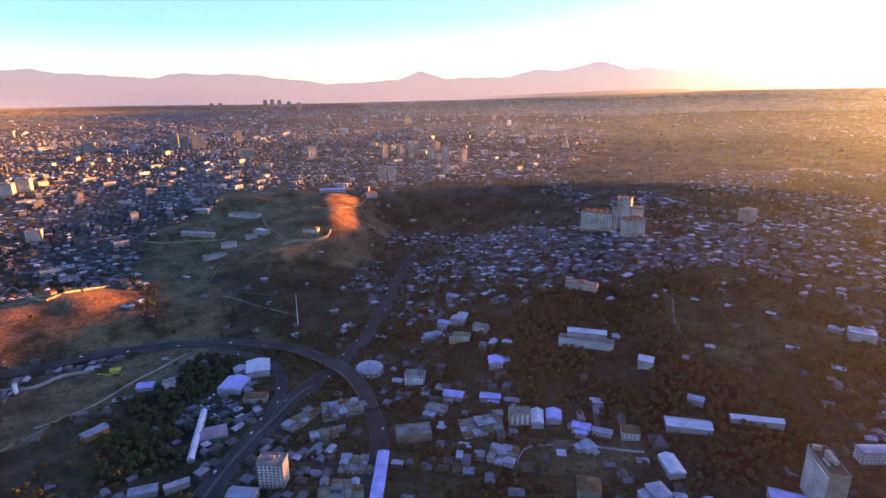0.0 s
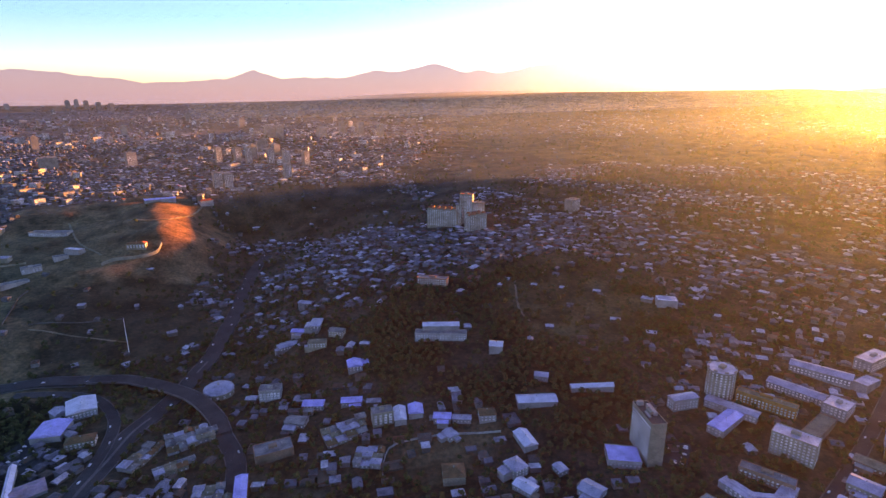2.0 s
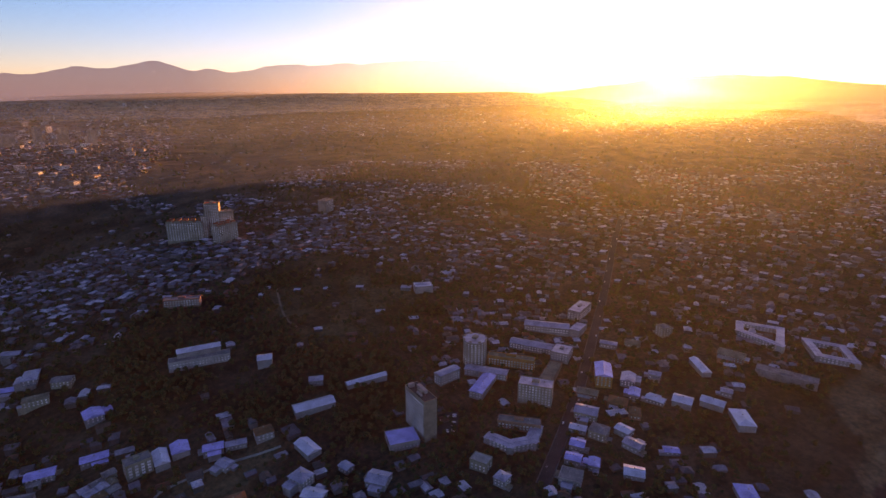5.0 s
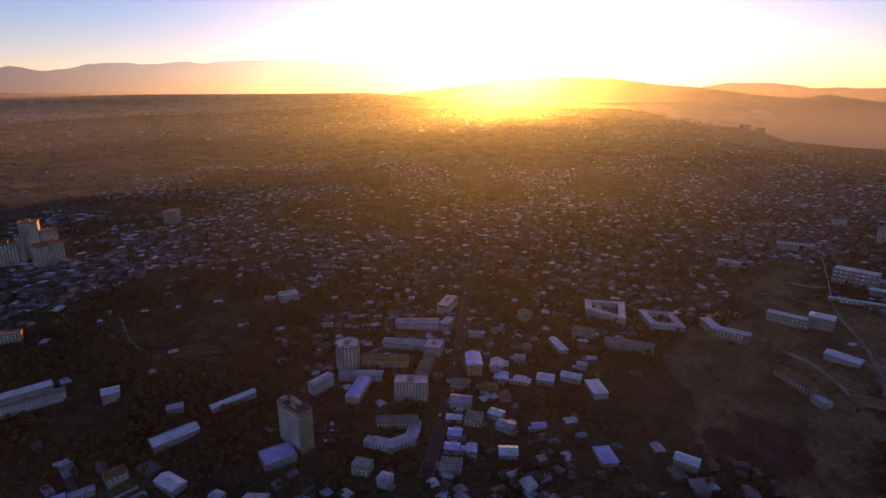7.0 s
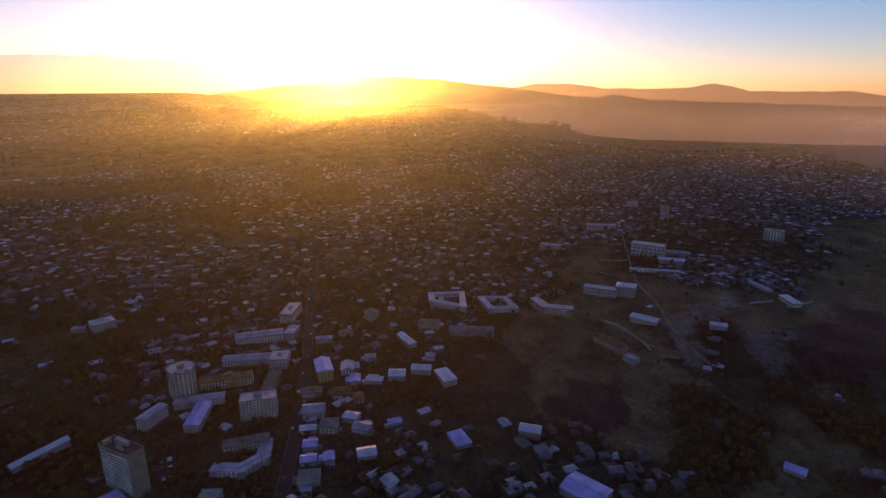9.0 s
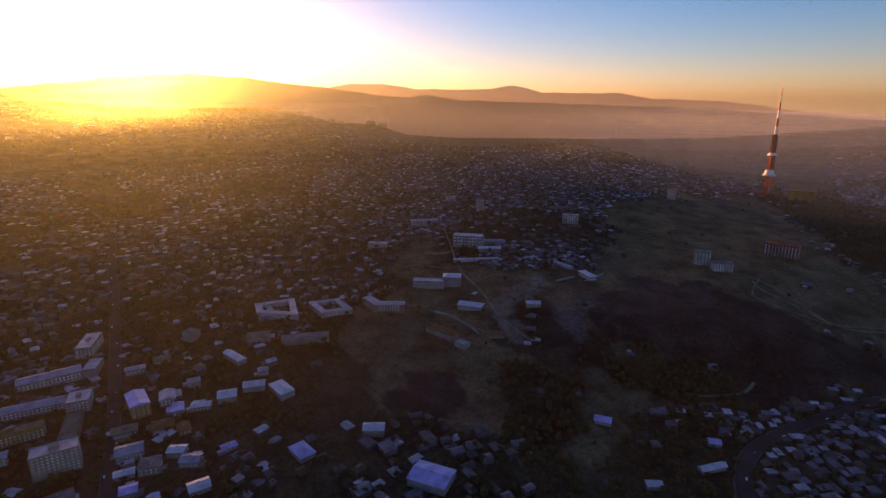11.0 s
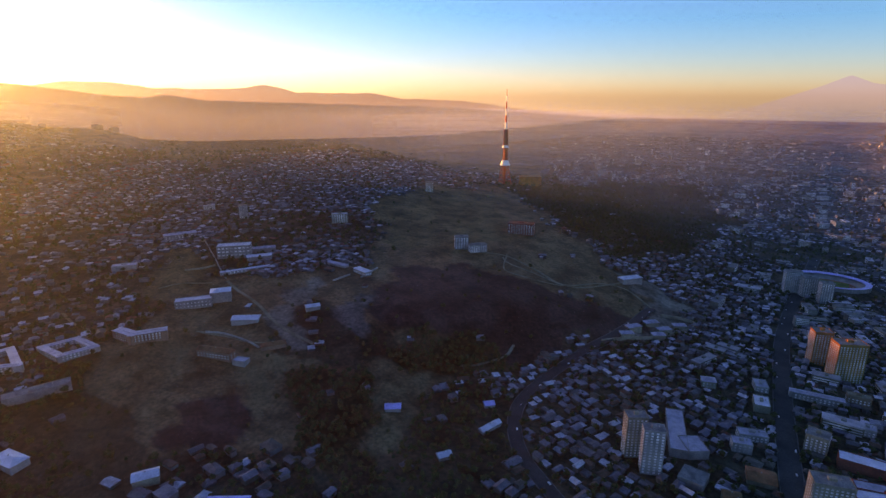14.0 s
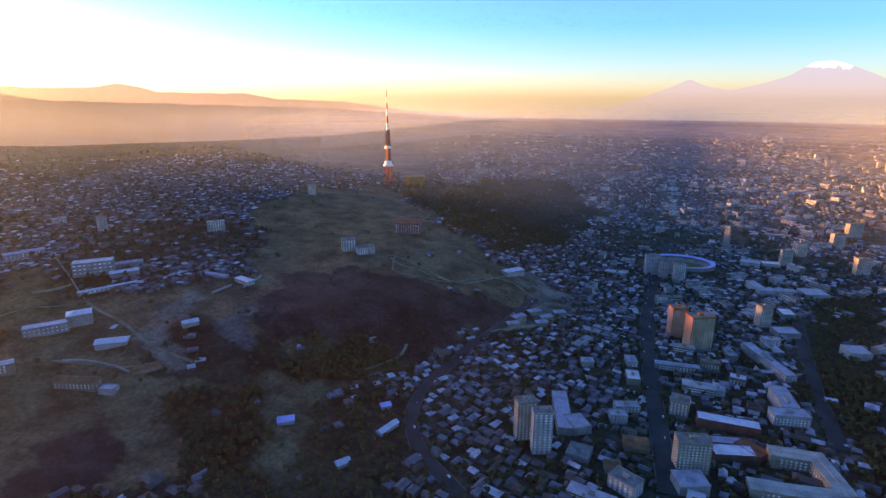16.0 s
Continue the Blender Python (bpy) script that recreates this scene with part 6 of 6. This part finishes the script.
# More such strands, denser, imitate the haze in the south.
for _r, _dense in ((1950, 0.22), (2900, 0.3), (3900, 0.4), (4700, 0.5)):
    veil_curtain(_r, 100, 205, 0.0, _r * 0.04, 0.24, _dense, AIR_HAZE, "lilac strands standing in for haze over the southern plain")


# ---- houses, flats and trees that fill the covers ----
ROAD_CELLS = {}
for _x, _y, _w in ROADS:
    ROAD_CELLS.setdefault((int(_x // 40), int(_y // 40)), []).append((_x, _y, _w))


def free(x, y, reach):
    for i in (-1, 0, 1):
        for j in (-1, 0, 1):
            for rx, ry, rw in ROAD_CELLS.get((int(x // 40) + i, int(y // 40) + j), ()):
                if (x - rx) ** 2 + (y - ry) ** 2 < (rw + reach) ** 2:
                    return False
    for tx, ty, rot, w, l in TAKEN:
        if abs(x - tx) < 90 and abs(y - ty) < 90:
            c, s = math.cos(radians(rot)), math.sin(radians(rot))
            if abs((x - tx) * c + (y - ty) * s) < w + reach * 0.5 and abs((y - ty) * c - (x - tx) * s) < l + reach * 0.5:
                return False
    return True


def seat(rng, step, x0, x1, y0, y1, turn):
    """Jittered plots on a turned grid."""
    c, s = math.cos(turn), math.sin(turn)
    for i in np.arange(x0, x1, step):
        for j in np.arange(y0, y1, step):
            u, v = i + rng.uniform(-0.3, 0.3) * step, j + rng.uniform(-0.3, 0.3) * step
            yield u * c - v * s, u * s + v * c


NAMES = ["none"] + [c for c, _, _ in PATCHES]
rng = random.Random(7)
near_houses, house_rows, flat_rows = [], [], []


def lane_turn(x, y):
    return 40 * math.sin(x / 310 + 1.1) + 35 * math.sin(y / 270) + 10


SPOTS = []


def thick(x, y, reach, much):
    """A quarter built as thickly as much says (0 gardens, 1 roof to roof), out to reach metres."""
    SPOTS.append((x, y, reach, much))


thick(460, 235, 70, 0.12); thick(537, 235, 70, 0.2); thick(636, 231, 60, 0.25); thick(590, 300, 60, 0.25)
thick(708, 303, 70, 0.4); thick(866, 339, 90, 0.5); thick(905, 459, 90, 0.7); thick(674, 475, 60, 0.5)
thick(612, 652, 80, 0.25); thick(445, 585, 70, 0.1); thick(371, 509, 50, 0.1); thick(550, 478, 40, 0.5)
thick(116, 960, 90, 0.95); thick(255, 922, 100, 1); thick(412, 894, 100, 0.95); thick(122, 769, 50, 0.7)
thick(22, 734, 50, 0.15); thick(70, 650, 60, 0.12); thick(130, 651, 50, 0.12); thick(5, 640, 50, 0.08)
thick(49, 504, 50, 0.4); thick(2, 498, 40, 0.7); thick(110, 564, 35, 0.2); thick(-10, 575, 45, 0.2)
thick(194, 397, 45, 0.3); thick(238, 368, 45, 0.3); thick(287, 490, 60, 0.1); thick(294, 439, 50, 0.1)
thick(216, 581, 60, 0.08); thick(360, 713, 90, 0.06); thick(324, 606, 80, 0.06); thick(-106, 944, 60, 0.5)
thick(-154, 798, 40, 0.6); thick(760, 85, 90, 0.3); thick(702, 326, 60, 0.3); thick(703, 673, 90, 0.7)
thick(673, 876, 110, 0.7); thick(482, 627, 80, 0.12); thick(956, 365, 90, 0.75); thick(1102, 189, 120, 0.6)
thick(1102, 528, 150, 0.85); thick(1586, 79, 200, 1); thick(1602, -225, 200, 1); thick(1498, -471, 200, 1)
thick(1112, -411, 120, 0.2); thick(700, -86, 120, 0.03); thick(468, 184, 60, 0.35); thick(463, 63, 60, 0.45); thick(-80, 760, 60, 0.15); thick(520, 330, 50, 0.15)
thick(1531, -385, 200, 1); thick(1618, -621, 200, 1); thick(1431, -88, 160, 0.8); thick(1421, 85, 150, 0.8)
thick(874, 74, 80, 0.5); thick(923, 137, 80, 0.5); thick(4922, -369, 300, 0.1); thick(2477, 108, 300, 0.1)


def built_up(x, y):
    """How closely the town is built, from gardens and groves (0) to huddled roofs (1)."""
    v = math.sin(x / 62 + 1.9 * math.sin(y / 97 + 0.6)) + math.sin(y / 71 - 1.6 * math.sin(x / 113)) + 0.6 * math.sin((x + y) / 39)
    v, weight = min(1.0, max(0.06, 0.5 + 0.42 * v)), 0.35
    v *= weight
    for px, py, reach, much in SPOTS:
        q = ((x - px) ** 2 + (y - py) ** 2) / (reach * reach)
        if q < 4:
            k = math.exp(-1.6 * q) * 2
            v, weight = v + k * much, weight + k
    return v / weight


def sow_houses():
    for step, d0, d1 in ((12.2, 260, 1250), (15.5, 1250, 2000), (19.0, 2000, 2700)):
        pts = [p for p in seat(rng, step, -d1, d1, -d1, d1, 0.4) if d0 < math.hypot(*p) < d1 and p[1] > -0.95 * abs(p[0]) * 0 - d1]
        xs, ys = np.array([p[0] for p in pts]), np.array([p[1] for p in pts])
        kinds = covers(xs, ys)
        for x, y, k in zip(xs, ys, kinds):
            b = math.degrees(math.atan2(x, y))
            if not (-50 < b < 180):
                continue
            cover = NAMES[k]
            d = math.hypot(x, y)
            chance = {"town": 0.55, "city": 0.75, "wood": 0.035, "grove": 0.035, "field": 0.03, "bare": 0.006, "scrub": 0.03, "soil": 0.0, "gravel": 0.0, "stubble": 0.0, "rock": 0.0}.get(cover, 0.1)
            if cover == "town":
                chance *= (1.2 if d < 900 else 1.15 if 0 < y < x else 1.6) * built_up(x, y)
            if 126 < b < 180 and cover == "town" and d < 1500:
                chance = 0.82
            elif d > 1250 and cover == "town":
                chance *= 1.4
            if rng.random() > chance:
                continue
            w, l = rng.uniform(6, 10.5), rng.uniform(7.5, 14)
            if b > 126 or d > 1400:
                w, l = w * 0.86, l * 0.86
            if d < 2000 and rng.random() < 0.1:
                w, l = w * 1.35, l * 1.6
            h = rng.choice((3.0, 3.3, 3.6, 5.4, 6.2))
            if not free(x, y, max(w, l) * 0.42):
                continue
            turn = lane_turn(x, y) + rng.choice((0, 90)) + rng.uniform(-6, 6)
            if cover == "city" and rng.random() < 0.045 or 145 < b < 180 and rng.random() < (0.02 if d < 1000 else 0.06):
                flat_rows.append((x, y, turn, rng.uniform(12, 15), rng.uniform(20, 44), rng.choice((6, 9, 9, 12, 13, 16))))
            else:
                house_rows.append((x, y, turn, w, l, h, rng.uniform(1.0, 2.8), rng.random()))
                if d > 600 and rng.random() < 0.3:
                    c, s, o = math.cos(radians(turn)), math.sin(radians(turn)), rng.choice((-1, 1)) * w * 0.72
                    house_rows.append((x + o * c - 1.5 * s, y + o * s + 1.5 * c, turn + 90, w * 0.62, l * 0.5, h * 0.7, 0.9, rng.random()))


sow_houses()
house_rows.sort(key=lambda r: math.hypot(r[0], r[1]))
near_houses, house_rows = house_rows[:170], house_rows[170:]


def house_kind(w, l, h, rise, hip):
    root = thing("house", 0, 0, 0, 0.0, label="small town house with a pitched roof among trees", category="house", group="houses of the town")
    part("wall", add_box(bmesh.new(), -w / 2, w / 2, -l / 2, l / 2, -3, h), HOUSE_WALL_ONE, root)
    part("roof", gable(bmesh.new(), w, l, h + 0.2, rise, 0.5, 0.25, hip), HOUSE_ROOF_ONE, root)
    part("chimney", add_box(bmesh.new(), w * 0.15, w * 0.15 + 0.8, l * 0.1, l * 0.1 + 0.8, h, h + rise + 1.0, 0.08), HOUSE_WALL_ONE, root)
    glaze(root, w, l, h, 2.9, 3.4, (1.3, 1.4), 0.2, faces="se")
    part("door", add_box(bmesh.new(), -w / 2 - 0.06, -w / 2 + 0.1, -l * 0.3, -l * 0.3 + 1.1, -0.2, 2.1), BARK, root, "dark wooden door")
    return root


def set_near_houses():
    kinds = [house_kind(8, 11, 3.4, 2.0, 0.0), house_kind(9, 12, 5.8, 2.4, 4.5), house_kind(7, 9, 3.2, 1.2, 0.0), house_kind(10, 11, 5.8, 2.6, 5.0),
             house_kind(7, 13, 3.4, 1.4, 0.0), house_kind(10, 14, 6.2, 2.2, 5.0)]
    used = set()
    for x, y, turn, w, l, h, rise, pick in near_houses:
        k = min(range(6), key=lambda i: abs((8, 9, 7, 10, 7, 10)[i] - w) + abs((11, 12, 9, 11, 13, 14)[i] - l) + 0.5 * ((i * 0.37 + pick) % 1))
        m = pose(x, y, height(x, y) - 0.3, 0, 0, turn)
        if k in used:
            copy_thing(kinds[k], m)
        else:
            used.add(k)
            kinds[k].matrix_basis = m
    for k in range(6):
        if k not in used:
            for o in (*kinds[k].children_recursive, kinds[k]):
                bpy.data.objects.remove(o)


set_near_houses()


def many_houses(name, rows, label):
    """Houses too many and too far to tell apart: walls and pitched roofs in one mesh."""
    verts, faces, slots = [], [], []
    for x, y, turn, w, l, h, rise, pick in rows:
        z = height(x, y) - 0.5
        c, s = math.cos(radians(turn)), math.sin(radians(turn))
        def put(px, py, pz):
            verts.append((x + px * c - py * s, y + px * s + py * c, z + pz))
        n = len(verts)
        a, b = w / 2, l / 2
        for pz in (-3, h):
            for px, py in ((-a, -b), (a, -b), (a, b), (-a, b)):
                put(px, py, pz)
        faces += [(n, n + 1, n + 5, n + 4), (n + 1, n + 2, n + 6, n + 5), (n + 2, n + 3, n + 7, n + 6), (n + 3, n, n + 4, n + 7)]
        slots += [0] * 4
        n = len(verts)
        a, b = a + 0.5, b + 0.5
        hip = a if pick > 0.55 else 0.0
        for pz in (h - 0.15, h + 0.1):
            for px, py in ((-a, -b), (a, -b), (a, b), (-a, b)):
                put(px, py, pz)
        put(0, -b + hip, h + 0.1 + rise), put(0, b - hip, h + 0.1 + rise)
        faces += [(n, n + 1, n + 5, n + 4), (n + 1, n + 2, n + 6, n + 5), (n + 2, n + 3, n + 7, n + 6), (n + 3, n, n + 4, n + 7),
                  (n + 3, n + 2, n + 1, n), (n + 4, n + 5, n + 8), (n + 5, n + 6, n + 9, n + 8), (n + 6, n + 7, n + 9), (n + 7, n + 4, n + 8, n + 9)]
        slots += [1] * 9
    tagged(new(name, mesh_of(name, verts, faces, [HOUSE_WALL, HOUSE_ROOF], slots)), label, "houses", kind="stuff")


many_houses("town_houses", house_rows, "dense low houses with grey tin and tiled roofs")


def many_flats(name, rows, label):
    """Blocks of flats far off: walls with a sunk window strip on every storey, and a flat roof."""
    verts, faces, slots = [], [], []
    for x, y, turn, w, l, h in rows:
        z = height(x, y) - 1
        c, s = math.cos(radians(turn)), math.sin(radians(turn))
        def box(x0, x1, y0, y1, z0, z1, slot):
            n = len(verts)
            for pz in (z0, z1):
                for px, py in ((x0, y0), (x1, y0), (x1, y1), (x0, y1)):
                    verts.append((x + px * c - py * s, y + px * s + py * c, z + pz))
            faces.extend([(n, n + 1, n + 5, n + 4), (n + 1, n + 2, n + 6, n + 5), (n + 2, n + 3, n + 7, n + 6), (n + 3, n, n + 4, n + 7), (n + 4, n + 5, n + 6, n + 7)])
            slots.extend([slot] * 5)
        box(-w / 2, w / 2, -l / 2, l / 2, -6, h, 0)
        box(-w / 2 - 0.3, w / 2 + 0.3, -l / 2 - 0.3, l / 2 + 0.3, h, h + 0.7, 1)
        box(-w * 0.1, w * 0.2, -l * 0.05, l * 0.08, h + 0.7, h + 2.8, 0)
        for k in range(int(h / 3.1)):
            box(-w / 2 - 0.08, w / 2 + 0.08, -l / 2 + 1.2, l / 2 - 1.2, 2.2 + 3.1 * k, 3.6 + 3.1 * k, 2)
    tagged(new(name, mesh_of(name, verts, faces, [FLAT_WALL, FLAT_ROOF, GLASS], slots)), label, "apartment blocks", kind="stuff")


def far_flats():
    """The outer city on the northern plateau and the southern plain, thinning out with distance."""
    for step, d0, d1, b0, b1, p in ((36, 2500, 4500, -46, 16, 0.34), (30, 2450, 4500, 129, 180, 0.3), (60, 2450, 3300, 16, 75, 0.06)):
        for x, y in seat(rng, step, -d1, d1, -d1, d1, 0.3):
            d, b = math.hypot(x, y), math.degrees(math.atan2(x, y))
            if not (d0 < d < d1 and b0 < b < b1) or b < -20 and d > 3800:
                continue
            if rng.random() < p * (0.6 + 0.4 * math.sin(x / 150) * math.sin(y / 190)) * (1.15 - (d - d0) / (d1 - d0)):
                tall, k = rng.random(), 1.0 - 0.4 * (d - d0) / (d1 - d0)
                flat_rows.append((x, y, rng.choice((25, 115)) + rng.uniform(-8, 8), k * rng.uniform(10, 14), k * rng.uniform(14, 42), k * (6 if tall < 0.6 else 12 if tall < 0.92 else rng.uniform(20, 34))))


def far_houses():
    """Low houses of the outskirts, out to the rim."""
    rows = []
    for x, y in seat(rng, 24, -4700, 4700, -4700, 4700, 0.7):
        d, b = math.hypot(x, y), math.degrees(math.atan2(x, y))
        if not (2600 < d < 4650 and -48 < b < 180) or b < -20 and d > 3900 or 84 < b < 128:
            continue
        near = 1 - (d - 2600) / 2400
        p = (0.62 if b < 16 or b > 126 else 0.3) * near * built_up(x * 0.4, y * 0.4) * 1.5
        if rng.random() < p:
            k = 0.75 + 0.25 * near
            rows.append((x, y, lane_turn(x, y) + rng.choice((0, 90)), k * rng.uniform(6, 11), k * rng.uniform(8, 17), k * rng.choice((3.2, 3.6, 6)), rng.uniform(0.6, 1.6), rng.random()))
    return rows


many_houses("outskirts_houses", far_houses(), "small low houses of the hazy outskirts")
far_flats()
many_flats("apartment_blocks", flat_rows, "tan and grey apartment blocks of the wider city")


CLUMP = [(1, 0, 0), (-0.5, 0.85, 0.1), (-0.45, -0.9, -0.1), (0.1, 0.05, 1), (0, 0, -0.8)]
CLUMP_FACES = [(0, 1, 3), (1, 2, 3), (2, 0, 3), (1, 0, 4), (2, 1, 4), (0, 2, 4)]


def crown_geometry(verts, faces, x, y, z, r, tall, clumps, rnd):
    for _ in range(clumps):
        a, u = rnd.uniform(0, 6.283), rnd.random() ** 0.5
        t = rnd.uniform(-0.5, 0.6)
        k = math.sqrt(max(0.05, 1 - t * t * 1.6))
        px, py, pz = x + 0.8 * r * u * k * math.cos(a), y + 0.8 * r * u * k * math.sin(a), z + tall * (0.5 + 0.5 * t)
        s = r * rnd.uniform(0.42, 0.75)
        q = rnd.uniform(0, 6.283)
        c, sn = math.cos(q) * s, math.sin(q) * s
        n = len(verts)
        for vx, vy, vz in CLUMP:
            verts.append((px + vx * c - vy * sn, py + vx * sn + vy * c, pz + vz * s * rnd.uniform(0.5, 0.9)))
        faces.extend((n + i, n + j, n + k2) for i, j, k2 in CLUMP_FACES)


def tree_kind(r, tall, rnd):
    root = thing("tree", 0, 0, 0, 0.0, label="dark green tree with a ragged crown among the houses", category="tree", group="trees of the town")
    bm = bmesh.new()
    add_tube(bm, 0.28, 0.14, -1.5, tall * 0.7, 6)
    for k in range(4):
        a = k * 1.7
        d = Vector((math.cos(a), math.sin(a), 1.2)).normalized() * r * 0.8
        made = bmesh.ops.create_cone(bm, cap_ends=False, segments=4, radius1=0.12, radius2=0.04, depth=d.length)
        bmesh.ops.transform(bm, verts=made["verts"], matrix=Matrix.Translation(Vector((0, 0, tall * (0.3 + 0.08 * k))) + d / 2) @ d.to_track_quat("Z", "Y").to_matrix().to_4x4())
    part("trunk", bm, BARK, root)
    verts, faces = [], []
    for _ in range(420):
        a, t, u = rnd.uniform(0, 6.283), rnd.uniform(-1, 1), rnd.random() ** 0.4
        k = math.sqrt(1 - t * t) * r * u * (1 + 0.25 * math.sin(3 * a) * math.cos(2 * t))
        c = Vector((k * math.cos(a), k * math.sin(a), tall * (0.62 + 0.36 * t * u)))
        q = Euler((rnd.uniform(0, 6.283), rnd.uniform(0, 6.283), rnd.uniform(0, 6.283))).to_matrix()
        s = rnd.uniform(0.28, 0.55)
        n = len(verts)
        for vx, vy, vz in ((-1, 0, 0), (0, -0.5, 0.15), (1, 0, 0), (0, 0.5, 0.15), (0, 0.1, 0.8)):
            verts.append(tuple(c + q @ Vector((vx, vy, vz)) * s))
        faces += [(n, n + 1, n + 2, n + 3), (n, n + 4, n + 2)]
    ob = new("crown", mesh_of("crown", verts, faces, [LEAF]))
    ob.parent = root
    return root


def sow_trees():
    rnd = random.Random(11)
    rows = []
    for step, d0, d1 in ((8.0, 260, 900), (13.0, 900, 1700), (24.0, 1700, 2600)):
        pts = [p for p in seat(rnd, step, -d1, d1, -d1, d1, 0.9) if d0 < math.hypot(*p) < d1 and -50 < math.degrees(math.atan2(*p)) < 180]
        kinds = covers(np.array([p[0] for p in pts]), np.array([p[1] for p in pts]))
        for (x, y), k in zip(pts, kinds):
            chance = {"town": 0.5, "city": 0.14, "wood": 0.85, "grove": 0.75, "field": 0.28, "bare": 0.012, "scrub": 0.16, "soil": 0.02, "gravel": 0.01, "stubble": 0.02, "rock": 0.02, "plain": 0.04}.get(NAMES[k], 0.05)
            if NAMES[k] == "town" and (math.hypot(x, y) > 1100 or math.atan2(x, y) > 2.2):
                chance *= 0.7
            if NAMES[k] == "town":
                chance *= 1.5 - built_up(x, y)
            if rnd.random() < chance and free(x, y, 1.0):
                x, y = x + rnd.uniform(-0.5, 0.5) * step * 0.6, y + rnd.uniform(-0.5, 0.5) * step * 0.6
                rows.append((x, y, (rnd.uniform(0.8, 1.4) if step < 10 and NAMES[k] in ("wood", "grove") else rnd.uniform(0.55, 1.25)) * (1.0 if step < 10 else 1.25 if step < 20 else 1.7), step))
    rows.sort(key=lambda r: math.hypot(r[0], r[1]))
    kinds = [tree_kind(r, t, rnd) for r, t in ((3.0, 7.5), (3.6, 8.5), (2.4, 9.5), (4.0, 9.0))]
    first = [True] * 4
    for i, (x, y, s, _) in enumerate(rows[:200]):
        k = i % 4
        m = pose(x, y, height(x, y), 0, 0, rnd.uniform(0, 360))
        if first[k]:
            first[k] = False
            kinds[k].matrix_basis = m
        else:
            copy_thing(kinds[k], m)
    verts, faces = [], []
    for x, y, s, step in rows[200:]:
        crown_geometry(verts, faces, x, y, height(x, y) + 0.8, 3.2 * s, 7.5 * s, 15 if step < 10 else 10 if step < 20 else 7, rnd)
    for x, y in seat(rnd, 32.0, -4700, 4700, -4700, 4700, 0.2):
        d, b = math.hypot(x, y), math.degrees(math.atan2(x, y))
        if 2600 < d < 4650 and -48 < b < 180 and rnd.random() < (0.5 if 10 < b < 84 and d < 3500 else 0.25) * (1.25 - built_up(x * 0.4, y * 0.4)):
            crown_geometry(verts, faces, x, y, height(x, y), 6.5, 8, 3, rnd)
    tagged(new("woodland", mesh_of("woodland", verts, faces, [LEAF])), "dark trees and bushes between houses and on slopes", "trees", kind="stuff")
    return len(rows)


sow_trees()


# ---- cars ----
def drive_cars():
    rnd = random.Random(5)
    kinds = [car_kind(CAR_WHITE, "white saloon car on the road"), car_kind(CAR_GREY, "silver saloon car on the road"), car_kind(CAR_DARK, "dark saloon car on the road")]
    fresh = [True] * 3
    spots = []
    for name, points, width in LANES:
        line = smooth_line(points)
        at = rnd.uniform(10, 40)
        gone = 0.0
        for (ax, ay), (bx, by) in zip(line, line[1:]):
            gone += math.hypot(bx - ax, by - ay)
            if gone > at:
                at = gone + rnd.uniform(28, 70)
                side = rnd.choice((-1, 1)) * rnd.uniform(0.18, 0.36) * width
                n = math.hypot(bx - ax, by - ay) or 1
                nx, ny = (by - ay) / n, -(bx - ax) / n
                x, y = bx + nx * side, by + ny * side
                z = max(height(bx + nx * s, by + ny * s) for s in (-width / 2, 0, width / 2)) + 0.7
                spots.append((x, y, z, math.degrees(math.atan2(by - ay, bx - ax)) + (180 if side > 0 else 0)))
    for points, width in YARDS:
        (ax, ay), (bx, by) = points[0], points[-1]
        run, rot = math.hypot(bx - ax, by - ay), math.degrees(math.atan2(by - ay, bx - ax))
        nx, ny = (by - ay) / run, -(bx - ax) / run
        for row in (-0.3, 0.0, 0.3):
            for k in range(int(run / 3.2)):
                if rnd.random() < 0.4:
                    x, y = ax + (bx - ax) * k * 3.2 / run + nx * row * width, ay + (by - ay) * k * 3.2 / run + ny * row * width
                    z = max(height(x + nx * s, y + ny * s) for s in (-width / 2, 0, width / 2)) + 0.5
                    spots.insert(0, (x, y, z, rot + 90))
    for x, y, z, rot in spots[:140]:
        k = rnd.choice((0, 0, 0, 1, 1, 2))
        m = pose(x, y, z, 0, 0, rot)
        if fresh[k]:
            fresh[k] = False
            kinds[k].matrix_basis = m
        else:
            copy_thing(kinds[k], m)


drive_cars()
